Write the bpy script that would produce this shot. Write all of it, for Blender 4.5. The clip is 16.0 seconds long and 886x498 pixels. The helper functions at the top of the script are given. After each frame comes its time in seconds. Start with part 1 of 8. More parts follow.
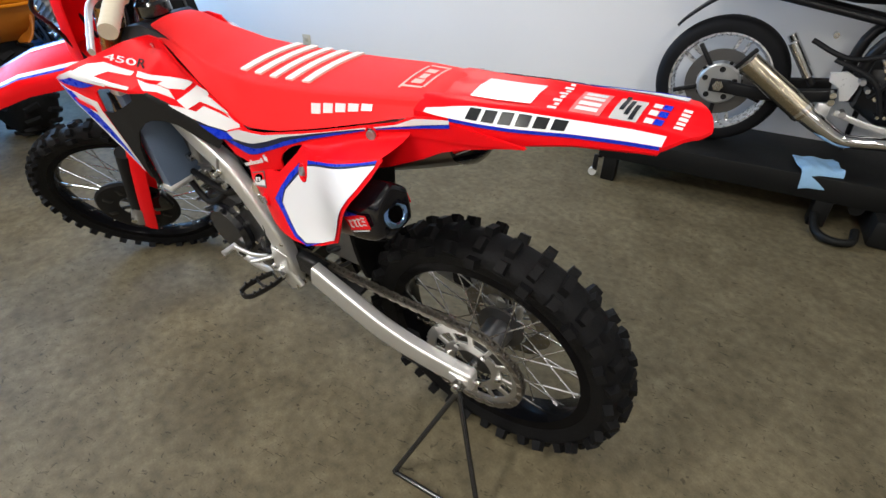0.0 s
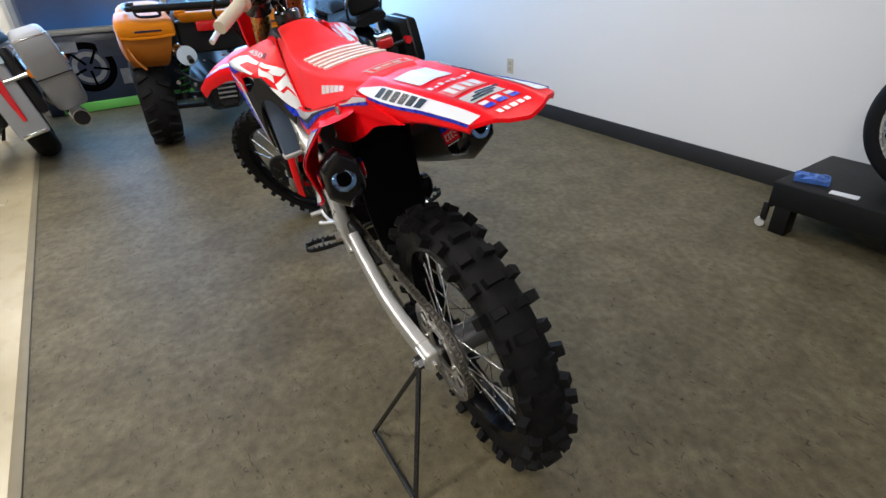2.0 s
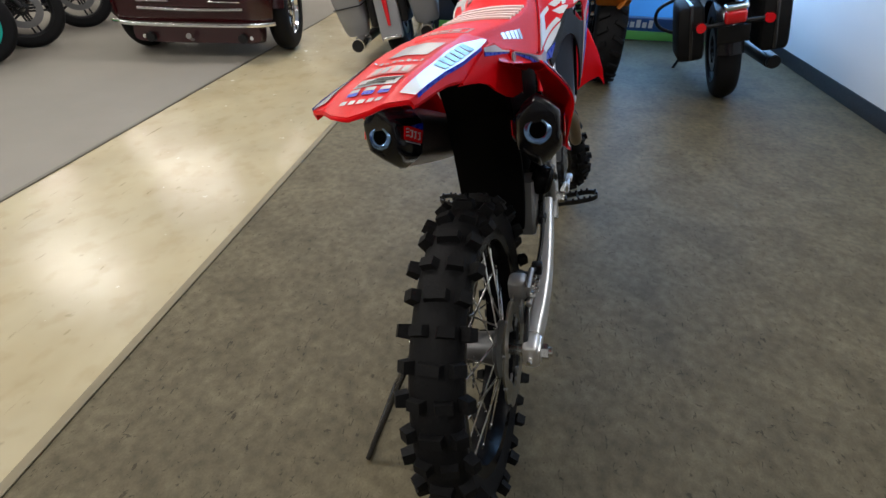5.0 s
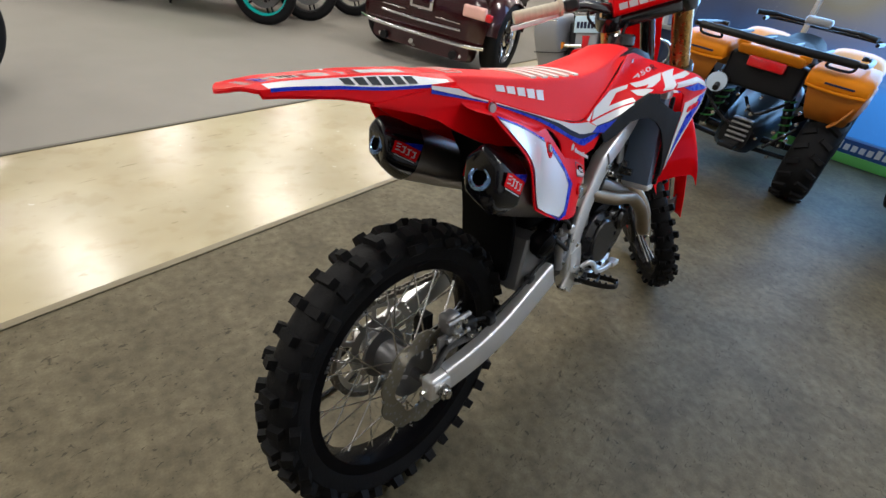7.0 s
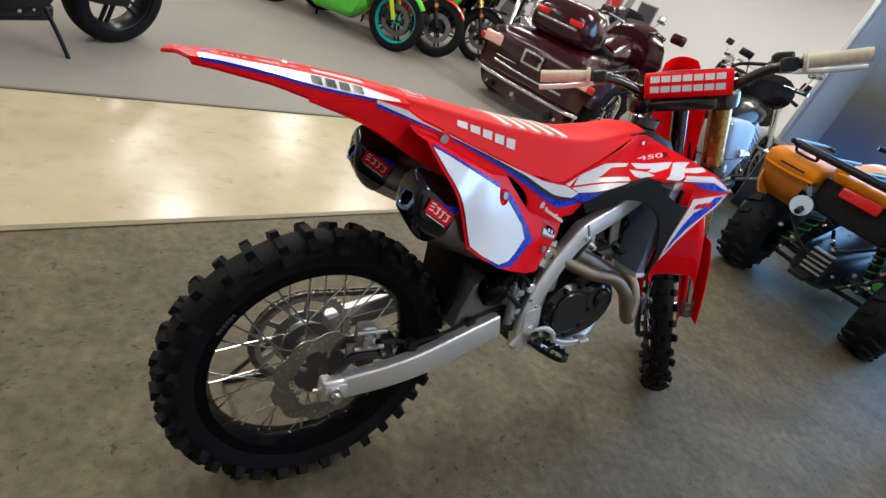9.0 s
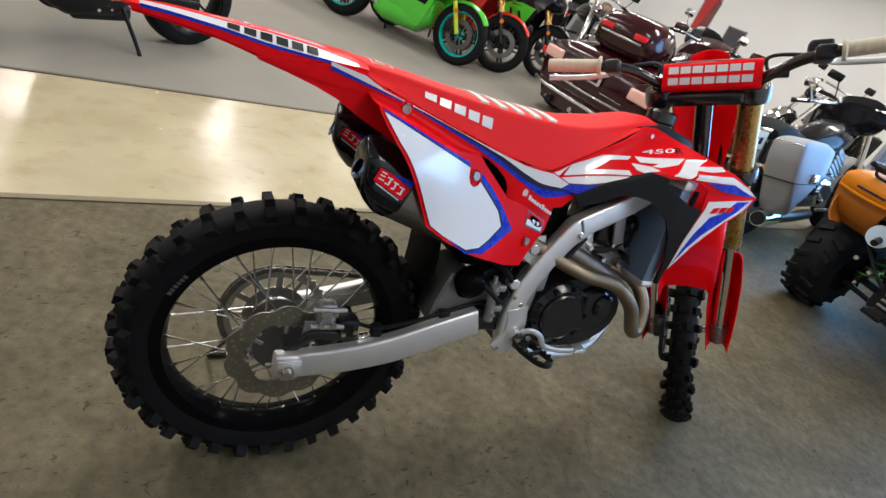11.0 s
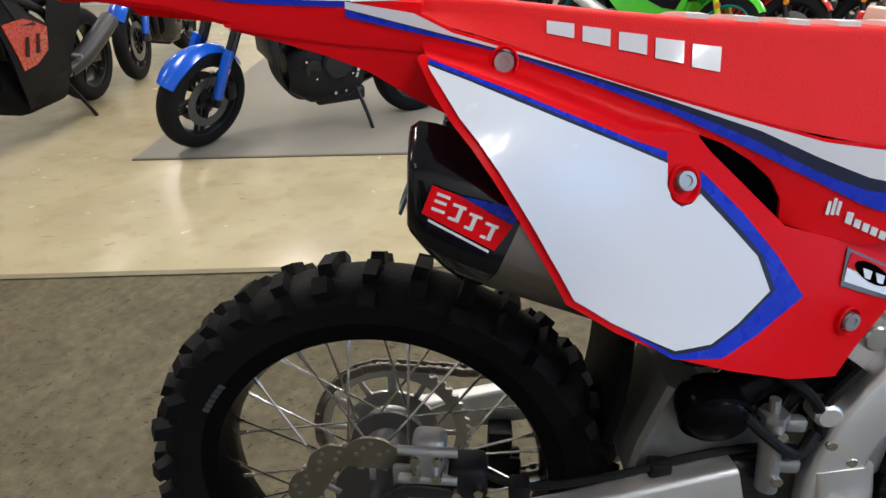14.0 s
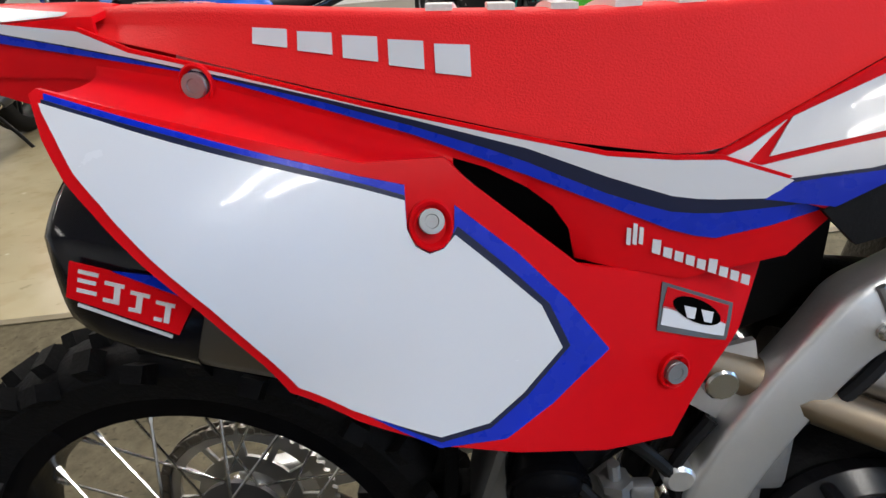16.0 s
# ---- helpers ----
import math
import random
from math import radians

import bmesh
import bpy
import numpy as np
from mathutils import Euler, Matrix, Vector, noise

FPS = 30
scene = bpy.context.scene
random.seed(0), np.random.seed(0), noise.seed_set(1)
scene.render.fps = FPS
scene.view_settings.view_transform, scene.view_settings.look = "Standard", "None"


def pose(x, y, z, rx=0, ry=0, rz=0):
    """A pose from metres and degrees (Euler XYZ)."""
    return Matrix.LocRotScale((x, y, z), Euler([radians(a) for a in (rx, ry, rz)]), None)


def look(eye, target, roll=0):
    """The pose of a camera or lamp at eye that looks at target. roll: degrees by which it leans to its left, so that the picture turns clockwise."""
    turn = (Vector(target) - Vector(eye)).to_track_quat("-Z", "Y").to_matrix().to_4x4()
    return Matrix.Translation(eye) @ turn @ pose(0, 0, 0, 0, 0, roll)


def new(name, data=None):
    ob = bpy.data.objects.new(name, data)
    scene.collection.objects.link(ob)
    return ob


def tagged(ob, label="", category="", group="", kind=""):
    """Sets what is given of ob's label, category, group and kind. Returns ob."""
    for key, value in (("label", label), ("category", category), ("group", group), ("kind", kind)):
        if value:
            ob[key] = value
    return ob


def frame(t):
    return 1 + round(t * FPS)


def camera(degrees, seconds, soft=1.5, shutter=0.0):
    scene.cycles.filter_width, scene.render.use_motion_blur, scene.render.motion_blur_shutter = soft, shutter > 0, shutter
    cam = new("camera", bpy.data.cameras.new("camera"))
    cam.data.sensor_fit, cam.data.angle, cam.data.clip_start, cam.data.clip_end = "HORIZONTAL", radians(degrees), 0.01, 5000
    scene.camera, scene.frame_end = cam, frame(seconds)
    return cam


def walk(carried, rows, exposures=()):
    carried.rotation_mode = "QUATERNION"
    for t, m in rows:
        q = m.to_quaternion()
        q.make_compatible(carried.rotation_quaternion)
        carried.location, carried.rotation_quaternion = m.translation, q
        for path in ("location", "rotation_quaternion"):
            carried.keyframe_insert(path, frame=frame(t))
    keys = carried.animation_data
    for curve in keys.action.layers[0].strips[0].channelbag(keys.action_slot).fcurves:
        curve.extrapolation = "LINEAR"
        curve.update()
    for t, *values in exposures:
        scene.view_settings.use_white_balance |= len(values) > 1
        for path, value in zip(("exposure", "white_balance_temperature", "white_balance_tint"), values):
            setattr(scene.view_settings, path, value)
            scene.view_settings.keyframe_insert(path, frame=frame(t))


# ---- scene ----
cam = camera(81.69, 16.0)
PATH = [
    (0.0, -0.3051, 0.9142, 1.1782, 56.569, -1.054, -151.617),
    (0.5, -0.4563, 0.8682, 1.1638, 56.377, 0.024, -146.528),
    (1.0, -0.5882, 0.811, 1.147, 57.593, 1.07, -140.214),
    (1.5, -0.7086, 0.7414, 1.1446, 58.986, 1.313, -131.643),
    (2.0, -0.7783, 0.6445, 1.13, 60.057, 1.739, -123.916),
    (2.5, -0.8307, 0.5297, 1.1297, 60.271, 1.18, -117.551),
    (3.0, -0.8537, 0.4305, 1.132, 59.381, 1.199, -111.057),
    (3.5, -0.87, 0.3274, 1.1433, 58.183, 0.523, -104.443),
    (4.0, -0.8775, 0.2257, 1.1448, 57.561, 0.102, -96.511),
    (4.2, -0.8654, 0.1928, 1.1447, 57.064, -0.382, -93.342),
    (6.3, -0.7345, -0.2747, 1.171, 55.422, -4.965, -61.856),
    (6.5, -0.7265, -0.3211, 1.18, 55.73, -6.539, -58.887),
    (7.0, -0.6896, -0.4124, 1.2, 56.533, -9.896, -52.504),
    (7.5, -0.6243, -0.4905, 1.2222, 56.607, -12.286, -46.853),
    (8.0, -0.5773, -0.5595, 1.235, 56.6, -14.709, -42.318),
    (8.5, -0.538, -0.61, 1.2402, 57.131, -16.79, -38.864),
    (8.7, -0.5184, -0.6321, 1.2461, 57.357, -17.903, -37.291),
    (10.8, -0.3326, -0.7886, 1.2312, 57.513, -19.641, -27.421),
    (11.0, -0.2876, -0.782, 1.2178, 56.954, -18.457, -25.92),
    (11.5, -0.164, -0.7314, 1.1908, 54.871, -15.357, -21.835),
    (12.0, -0.0806, -0.6759, 1.1592, 54.523, -11.908, -17.114),
    (12.5, -0.0462, -0.6067, 1.1232, 55.603, -8.538, -11.485),
    (13.0, -0.0153, -0.5377, 1.0761, 57.579, -4.857, -7.501),
    (13.5, 0.0275, -0.4682, 1.0308, 58.459, -1.377, -4.204),
    (14.0, 0.0802, -0.4263, 1.0066, 58.616, 0.454, -2.258),
    (14.5, 0.1449, -0.4044, 0.9988, 58.251, 1.892, -0.701),
    (15.0, 0.2078, -0.388, 0.9936, 57.889, 2.799, -0.416),
    (15.5, 0.2588, -0.3647, 0.9938, 58.032, 3.272, -1.707),
    (16.0, 0.2981, -0.3284, 0.9887, 58.228, 4.085, -5.354),
]
# the clip's own exposure drifts a little on the way
EXPOSURES = [(0.0, 0.16), (1.5, 0.08), (2.5, -0.2), (3.0, -0.28), (4.2, -0.32), (6.3, -0.08), (8.5, -0.02), (11.0, 0.0), (13.0, 0.1), (14.5, 0.02), (16.0, -0.04)]
walk(cam, [(t, pose(*p)) for t, *p in PATH], EXPOSURES)

# ---- world, light ----
LEAN_LEFT, HEADING = 11.0, -6.24
BIKE = pose(0, 0, 0, 0, 0, HEADING) @ pose(0, 0, 0, -LEAN_LEFT, 0, 0)

world = bpy.data.worlds.new("showroom_world")
world.use_nodes = True
wbg = world.node_tree.nodes["Background"]
wbg.inputs[0].default_value, wbg.inputs[1].default_value = (0.55, 0.68, 1.0, 1), 0.15
scene.world = world


def area(name, m, sx, sy, watts, color):
    d = bpy.data.lights.new(name, "AREA")
    d.shape, d.size, d.size_y, d.energy, d.color = "RECTANGLE", sx, sy, watts, color
    ob = new(name, d)
    ob.matrix_world = m
    return ob


# ceiling fluorescent rows and the daylight in the front windows
LAMP_PLACES = [(lx, ly) for lx in (-4.2, -1.6, 1.0, 3.6, 6.2, 8.8) for ly in (1.8, 5.2, 8.2)]
for lx, ly in LAMP_PLACES:
    area("ceiling_lamp", pose(lx, ly, 2.91), 0.28, 1.20, 26 if lx < -4 else (56 if ly < 2 else 46), (1.0, 0.96, 0.90))
# a pair of bare tubes over the wall side
for lx in (1.12, 1.46):
    area("tube_light", pose(lx, -1.38, 2.76), 0.07, 1.25, 15.5, (1.0, 0.97, 0.92))
for lx in (-2.6, -2.92):
    area("tube_light", pose(lx, -1.0, 2.86), 0.07, 1.15, 6, (1.0, 0.97, 0.92))
area("window_daylight", look((4.70, -0.6, 1.5), (0, -0.6, 1.2)), 3.0, 2.0, 140, (0.24, 0.53, 1.0))


# ---- materials ----
def mat(name, color, rough=0.5, metal=0.0, vary=0.12, scale=8.0, bump=0.0, bscale=60.0, coat=0.0, alpha=1.0, emit=None, spec=0.5, rvary=0.08):
    m = bpy.data.materials.new(name)
    m.use_nodes = True
    nt = m.node_tree
    b = nt.nodes["Principled BSDF"]
    tc = nt.nodes.new("ShaderNodeTexCoord")
    n1 = nt.nodes.new("ShaderNodeTexNoise")
    n1.inputs["Scale"].default_value, n1.inputs["Detail"].default_value = scale, 6
    nt.links.new(tc.outputs["Object"], n1.inputs["Vector"])
    mix = nt.nodes.new("ShaderNodeMix")
    mix.data_type = "RGBA"
    lo = [c * (1 - vary) for c in color]
    hi = [min(1, c * (1 + vary * 0.6)) for c in color]
    mix.inputs["A"].default_value, mix.inputs["B"].default_value = (*lo, 1), (*hi, 1)
    nt.links.new(n1.outputs["Fac"], mix.inputs["Factor"])
    nt.links.new(mix.outputs["Result"], b.inputs["Base Color"])
    n2 = nt.nodes.new("ShaderNodeTexNoise")
    n2.inputs["Scale"].default_value, n2.inputs["Detail"].default_value = bscale, 4
    nt.links.new(tc.outputs["Object"], n2.inputs["Vector"])
    mr = nt.nodes.new("ShaderNodeMapRange")
    mr.inputs["To Min"].default_value, mr.inputs["To Max"].default_value = max(0.02, rough - rvary), min(1, rough + rvary)
    nt.links.new(n2.outputs["Fac"], mr.inputs["Value"])
    nt.links.new(mr.outputs["Result"], b.inputs["Roughness"])
    b.inputs["Metallic"].default_value = metal
    b.inputs["Specular IOR Level"].default_value = spec
    b.inputs["Coat Weight"].default_value = coat
    b.inputs["Coat Roughness"].default_value = 0.07
    b.inputs["Alpha"].default_value = alpha
    if bump:
        bp = nt.nodes.new("ShaderNodeBump")
        bp.inputs["Strength"].default_value, bp.inputs["Distance"].default_value = bump, 0.004
        nt.links.new(n2.outputs["Fac"], bp.inputs["Height"])
        nt.links.new(bp.outputs["Normal"], b.inputs["Normal"])
    if emit:
        b.inputs["Emission Color"].default_value, b.inputs["Emission Strength"].default_value = (*emit[0], 1), emit[1]
    return m


RED = mat("red_plastic", (0.78, 0.005, 0.010), 0.32, vary=0.06, scale=5, spec=0.07)
# moulded polypropylene lets light through its thin walls
_rb = RED.node_tree.nodes["Principled BSDF"]
_rb.inputs["Subsurface Weight"].default_value, _rb.inputs["Subsurface Scale"].default_value = 0.35, 0.008
_rb.inputs["Subsurface Radius"].default_value = (1.0, 0.12, 0.12)
FLAPM = mat("mudflap_rubber", (0.004, 0.004, 0.004), 0.6, vary=0.3, spec=0.04)
# near-black without sheen: badge and print, and the painted dark of the outlet bore
DEEPBLACK = mat("deep_black", (0.002, 0.002, 0.002), 0.95, spec=0.0)
# outlet ring steel: reflected blue daylight is put into its base colour
BLUEGLINT = mat("blue_reflection_steel", (0.16, 0.27, 0.46), 0.16, 0.9, vary=0.15, scale=40)
REDSEAT = mat("red_seat_cover", (0.90, 0.020, 0.022), 0.58, vary=0.05, scale=30, bump=0.22, bscale=620, spec=0.16)
WHITE = mat("white_graphic", (0.74, 0.74, 0.76), 0.26, vary=0.008, scale=3, coat=0.6, rvary=0.03)
SEATWHITE = mat("white_rib", (0.80, 0.77, 0.72), 0.6, vary=0.06, bump=0.2, bscale=300)
BLUE = mat("blue_graphic", (0.003, 0.026, 0.50), 0.28, vary=0.08, spec=0.22)
NAVY = mat("navy_graphic", (0.010, 0.014, 0.045), 0.35, vary=0.1, spec=0.25)
BLACKP = mat("black_plastic", (0.009, 0.009, 0.010), 0.5, vary=0.25, bump=0.12, bscale=350, spec=0.16)
BLACKG = mat("black_gloss", (0.012, 0.012, 0.013), 0.18, vary=0.2, coat=0.4)
RIMB = mat("black_anodised_rim", (0.004, 0.004, 0.005), 0.24, vary=0.2, spec=0.05, rvary=0.05)
RUBBER = mat("tyre_rubber", (0.0068, 0.0068, 0.0075), 0.62, spec=0.125, vary=0.35, scale=14, bump=0.3, bscale=180)
ALU = mat("brushed_aluminium", (0.78, 0.78, 0.78), 0.38, 0.8, vary=0.1, scale=25, bump=0.08, bscale=240)
ALUD = mat("cast_aluminium", (0.36, 0.36, 0.36), 0.48, 0.8, vary=0.25, scale=18, bump=0.25, bscale=160)
STEEL = mat("bright_steel", (0.66, 0.65, 0.63), 0.22, 1.0, vary=0.12, scale=40)
CHROME = mat("chrome", (0.82, 0.82, 0.83), 0.07, 1.0, vary=0.03)
CHAINM = mat("chain_steel", (0.22, 0.20, 0.17), 0.4, 0.9, vary=0.3, scale=60)
TITAN = mat("header_titanium", (0.30, 0.235, 0.165), 0.36, 0.92, vary=0.45, scale=14)
GOLD = mat("gold_anodised", (0.44, 0.25, 0.075), 0.28, 0.9, vary=0.04, scale=12)
COVERB = mat("gloss_black_cover", (0.010, 0.010, 0.012), 0.22, vary=0.2, spec=0.5, bump=0.05, bscale=120)
MAGN = mat("black_casting", (0.011, 0.011, 0.012), 0.36, 0.2, vary=0.3, bump=0.3, bscale=200)
CREAM = mat("cream_grip", (0.56, 0.50, 0.38), 0.65, vary=0.1, bump=0.2, bscale=260)
SLEEVE = mat("muffler_sleeve", (0.24, 0.22, 0.20), 0.33, 0.9, vary=0.15, scale=14)
CARBON = mat("carbon_cap", (0.006, 0.006, 0.009), 0.14, vary=0.3, scale=120, coat=0.3, spec=0.25)
HUBM = mat("dark_hub", (0.16, 0.16, 0.165), 0.4, 0.8, vary=0.2, scale=20)


def floor_mat():
    m = bpy.data.materials.new("brown_flecked_vinyl")
    m.use_nodes = True
    nt = m.node_tree
    b = nt.nodes["Principled BSDF"]
    tc = nt.nodes.new("ShaderNodeTexCoord")

    def noise_at(sx, sy, sc, det, dist=0.0):
        mp = nt.nodes.new("ShaderNodeMapping")
        mp.inputs["Scale"].default_value = (sx, sy, 1)
        mp.inputs["Rotation"].default_value = (0, 0, radians(28))
        nt.links.new(tc.outputs["Object"], mp.inputs["Vector"])
        n = nt.nodes.new("ShaderNodeTexNoise")
        n.inputs["Scale"].default_value, n.inputs["Detail"].default_value, n.inputs["Distortion"].default_value = sc, det, dist
        nt.links.new(mp.outputs["Vector"], n.inputs["Vector"])
        return n

    def ramp(src, stops):
        r = nt.nodes.new("ShaderNodeValToRGB")
        r.color_ramp.elements[0].position, r.color_ramp.elements[0].color = stops[0][0], (*stops[0][1], 1)
        r.color_ramp.elements[1].position, r.color_ramp.elements[1].color = stops[1][0], (*stops[1][1], 1)
        nt.links.new(src, r.inputs[0])
        return r

    base = ramp(noise_at(1, 1, 30, 10).outputs["Fac"], ((0.30, (0.088, 0.074, 0.044)), (0.70, (0.146, 0.123, 0.075))))
    fleck = ramp(noise_at(1, 2.6, 24, 3, 1.8).outputs["Fac"], ((0.30, (0.36, 0.34, 0.31)), (0.365, (1, 1, 1))))
    spots = ramp(noise_at(1.5, 1, 34, 4, 0.8).outputs["Fac"], ((0.285, (0.42, 0.40, 0.37)), (0.345, (1, 1, 1))))
    broad = ramp(noise_at(1, 1, 5.5, 8, 0.6).outputs["Fac"], ((0.34, (0.78, 0.77, 0.75)), (0.64, (1.10, 1.10, 1.10))))
    fine = ramp(noise_at(1, 1, 170, 2).outputs["Fac"], ((0.3, (0.82, 0.81, 0.80)), (0.7, (1.10, 1.10, 1.09))))
    m1 = nt.nodes.new("ShaderNodeMix")
    m1.data_type, m1.blend_type = "RGBA", "MULTIPLY"
    m1.inputs["Factor"].default_value = 0.8
    nt.links.new(base.outputs[0], m1.inputs["A"])
    nt.links.new(fleck.outputs[0], m1.inputs["B"])
    m2 = nt.nodes.new("ShaderNodeMix")
    m2.data_type, m2.blend_type = "RGBA", "MULTIPLY"
    m2.inputs["Factor"].default_value = 0.6
    nt.links.new(m1.outputs["Result"], m2.inputs["A"])
    nt.links.new(fine.outputs[0], m2.inputs["B"])
    m3 = nt.nodes.new("ShaderNodeMix")
    m3.data_type, m3.blend_type = "RGBA", "MULTIPLY"
    m3.inputs["Factor"].default_value = 1.0
    m4 = nt.nodes.new("ShaderNodeMix")
    m4.data_type, m4.blend_type = "RGBA", "MULTIPLY"
    m4.inputs["Factor"].default_value = 0.85
    nt.links.new(m2.outputs["Result"], m4.inputs["A"])
    nt.links.new(spots.outputs[0], m4.inputs["B"])
    nt.links.new(m4.outputs["Result"], m3.inputs["A"])
    nt.links.new(broad.outputs[0], m3.inputs["B"])
    nt.links.new(m3.outputs["Result"], b.inputs["Base Color"])
    b.inputs["Roughness"].default_value = 0.56
    b.inputs["Specular IOR Level"].default_value = 0.20
    bp = nt.nodes.new("ShaderNodeBump")
    bp.inputs["Strength"].default_value, bp.inputs["Distance"].default_value = 0.14, 0.003
    nt.links.new(noise_at(1, 1.6, 34, 5, 0.8).outputs["Fac"], bp.inputs["Height"])
    nt.links.new(bp.outputs["Normal"], b.inputs["Normal"])
    return m


FLOORB = floor_mat()


def cream_mat():
    m = mat("polished_cream_concrete", (0.455, 0.390, 0.250), 0.24, vary=0.26, scale=2.6, bump=0.02, bscale=14, rvary=0.08)
    nt = m.node_tree
    b = nt.nodes["Principled BSDF"]
    old = b.inputs["Base Color"].links[0].from_socket
    tc = nt.nodes.new("ShaderNodeTexCoord")
    prev = old
    # scratches, scuffs and small stains
    for rot, sx, sy, sc, lo, hi, dark in ((25, 1, 9, 5, 0.27, 0.31, 0.62), (-50, 1, 7, 6, 0.26, 0.30, 0.66), (10, 1, 1.5, 14, 0.25, 0.33, 0.70), (70, 1, 1.3, 2.4, 0.36, 0.58, 0.90), (35, 1, 1.2, 7.5, 0.34, 0.46, 0.90)):
        mp = nt.nodes.new("ShaderNodeMapping")
        mp.inputs["Scale"].default_value, mp.inputs["Rotation"].default_value = (sx, sy, 1), (0, 0, radians(rot))
        nt.links.new(tc.outputs["Object"], mp.inputs["Vector"])
        n = nt.nodes.new("ShaderNodeTexNoise")
        n.inputs["Scale"].default_value, n.inputs["Detail"].default_value = sc, 3
        nt.links.new(mp.outputs["Vector"], n.inputs["Vector"])
        r = nt.nodes.new("ShaderNodeValToRGB")
        r.color_ramp.elements[0].position, r.color_ramp.elements[0].color = lo, (dark, dark * 0.97, dark * 0.92, 1)
        r.color_ramp.elements[1].position, r.color_ramp.elements[1].color = hi, (1, 1, 1, 1)
        nt.links.new(n.outputs["Fac"], r.inputs[0])
        mx = nt.nodes.new("ShaderNodeMix")
        mx.data_type, mx.blend_type = "RGBA", "MULTIPLY"
        mx.inputs["Factor"].default_value = 0.8
        nt.links.new(prev, mx.inputs["A"])
        nt.links.new(r.outputs[0], mx.inputs["B"])
        prev = mx.outputs["Result"]
    nt.links.new(prev, b.inputs["Base Color"])
    return m


FLOORC = cream_mat()
FLOORG = mat("grey_carpet_tile", (0.225, 0.205, 0.175), 0.8, vary=0.12, scale=3.0, bump=0.3, bscale=260)
WALLW = mat("white_wall_paint", (0.74, 0.74, 0.74), 0.65, vary=0.04, scale=1.3, bump=0.1, bscale=220)
BASEB = mat("black_baseboard", (0.02, 0.02, 0.022), 0.45, vary=0.2)
CEILM = mat("ceiling_tile", (0.55, 0.55, 0.54), 0.9, vary=0.06, bump=0.3, bscale=180)


# ---- mesh helpers ----
def finish(name, bm, material, smooth=40):
    me = bpy.data.meshes.new(name)
    bmesh.ops.recalc_face_normals(bm, faces=bm.faces)
    bm.to_mesh(me)
    bm.free()
    me.materials.append(material)
    if smooth:
        me.polygons.foreach_set("use_smooth", [True] * len(me.polygons))
        me.set_sharp_from_angle(angle=radians(smooth))
    return me


def part(name, bm, material, parent, label="", m=None, smooth=40):
    ob = new(name, finish(name, bm, material, smooth))
    ob.parent = parent
    if m is not None:
        ob.matrix_local = m
    if label:
        ob["label"] = label
    return ob


def thing(name, m, label, category, group="", kind=""):
    ob = new(name)
    ob.empty_display_size = 0.1
    ob.matrix_world = m
    return tagged(ob, label, category, group, kind)


def solid(name, bm, material, label, category, kind="", m=None, smooth=40, group=""):
    ob = new(name, finish(name, bm, material, smooth))
    if m is not None:
        ob.matrix_world = m
    return tagged(ob, label, category, group, kind)


def box(x0, x1, y0, y1, z0, z1, bev=0.0, seg=2, bm=None):
    nb = bmesh.new()
    vs = [nb.verts.new((x, y, z)) for x in (x0, x1) for y in (y0, y1) for z in (z0, z1)]
    for f in ((0, 1, 3, 2), (4, 6, 7, 5), (0, 4, 5, 1), (2, 3, 7, 6), (0, 2, 6, 4), (1, 5, 7, 3)):
        nb.faces.new([vs[i] for i in f])
    if bev:
        bmesh.ops.bevel(nb, geom=nb.edges[:], offset=bev, segments=seg, affect="EDGES", profile=0.5)
    return join(bm, nb)


def join(bm, nb, m=None):
    if m is not None:
        bmesh.ops.transform(nb, matrix=m, verts=nb.verts)
    if bm is None:
        return nb
    me = bpy.data.meshes.new("join_work")
    nb.to_mesh(me)
    nb.free()
    bm.from_mesh(me)
    bpy.data.meshes.remove(me)
    return bm


def ring_loft(rings, closed=True, caps=True, bm=None):
    nb = bmesh.new()
    vv = [[nb.verts.new(p) for p in r] for r in rings]
    n = len(vv[0])
    for a, b in zip(vv, vv[1:]):
        for i in range(n if closed else n - 1):
            j = (i + 1) % n
            nb.faces.new((a[i], a[j], b[j], b[i]))
    if caps and closed:
        nb.faces.new(vv[0][::-1])
        nb.faces.new(vv[-1])
    return join(bm, nb)


def smooth_path(pts, steps=6):
    P = [Vector(p) for p in pts]
    if len(P) < 3:
        return P
    out = []
    for i in range(len(P) - 1):
        p0, p1, p2, p3 = P[max(i - 1, 0)], P[i], P[i + 1], P[min(i + 2, len(P) - 1)]
        for k in range(steps):
            t = k / steps
            out.append(0.5 * ((2 * p1) + (p2 - p0) * t + (2 * p0 - 5 * p1 + 4 * p2 - p3) * t * t + (3 * p1 - p0 - 3 * p2 + p3) * t ** 3))
    return out + [P[-1]]


def sweep(pts, sect, up=(0, 1, 0), steps=6, scale=None, caps=True, bm=None, closed=False):
    """Sweeps a 2D section (a along up x way, b along up) along a smoothed path."""
    P = smooth_path(pts, steps) if steps > 1 else [Vector(p) for p in pts]
    rings = []
    for i, p in enumerate(P):
        w = (P[min(i + 1, len(P) - 1)] - P[max(i - 1, 0)]).normalized()
        u = Vector(up)
        u = (u - w * u.dot(w)).normalized()
        s = w.cross(u)
        k = i / (len(P) - 1)
        f = scale(k) if scale else 1.0
        f = f if isinstance(f, tuple) else (f, f)
        rings.append([p + s * (a * f[0]) + u * (b * f[1]) for a, b in sect])
    return ring_loft(rings, caps=caps, bm=bm)


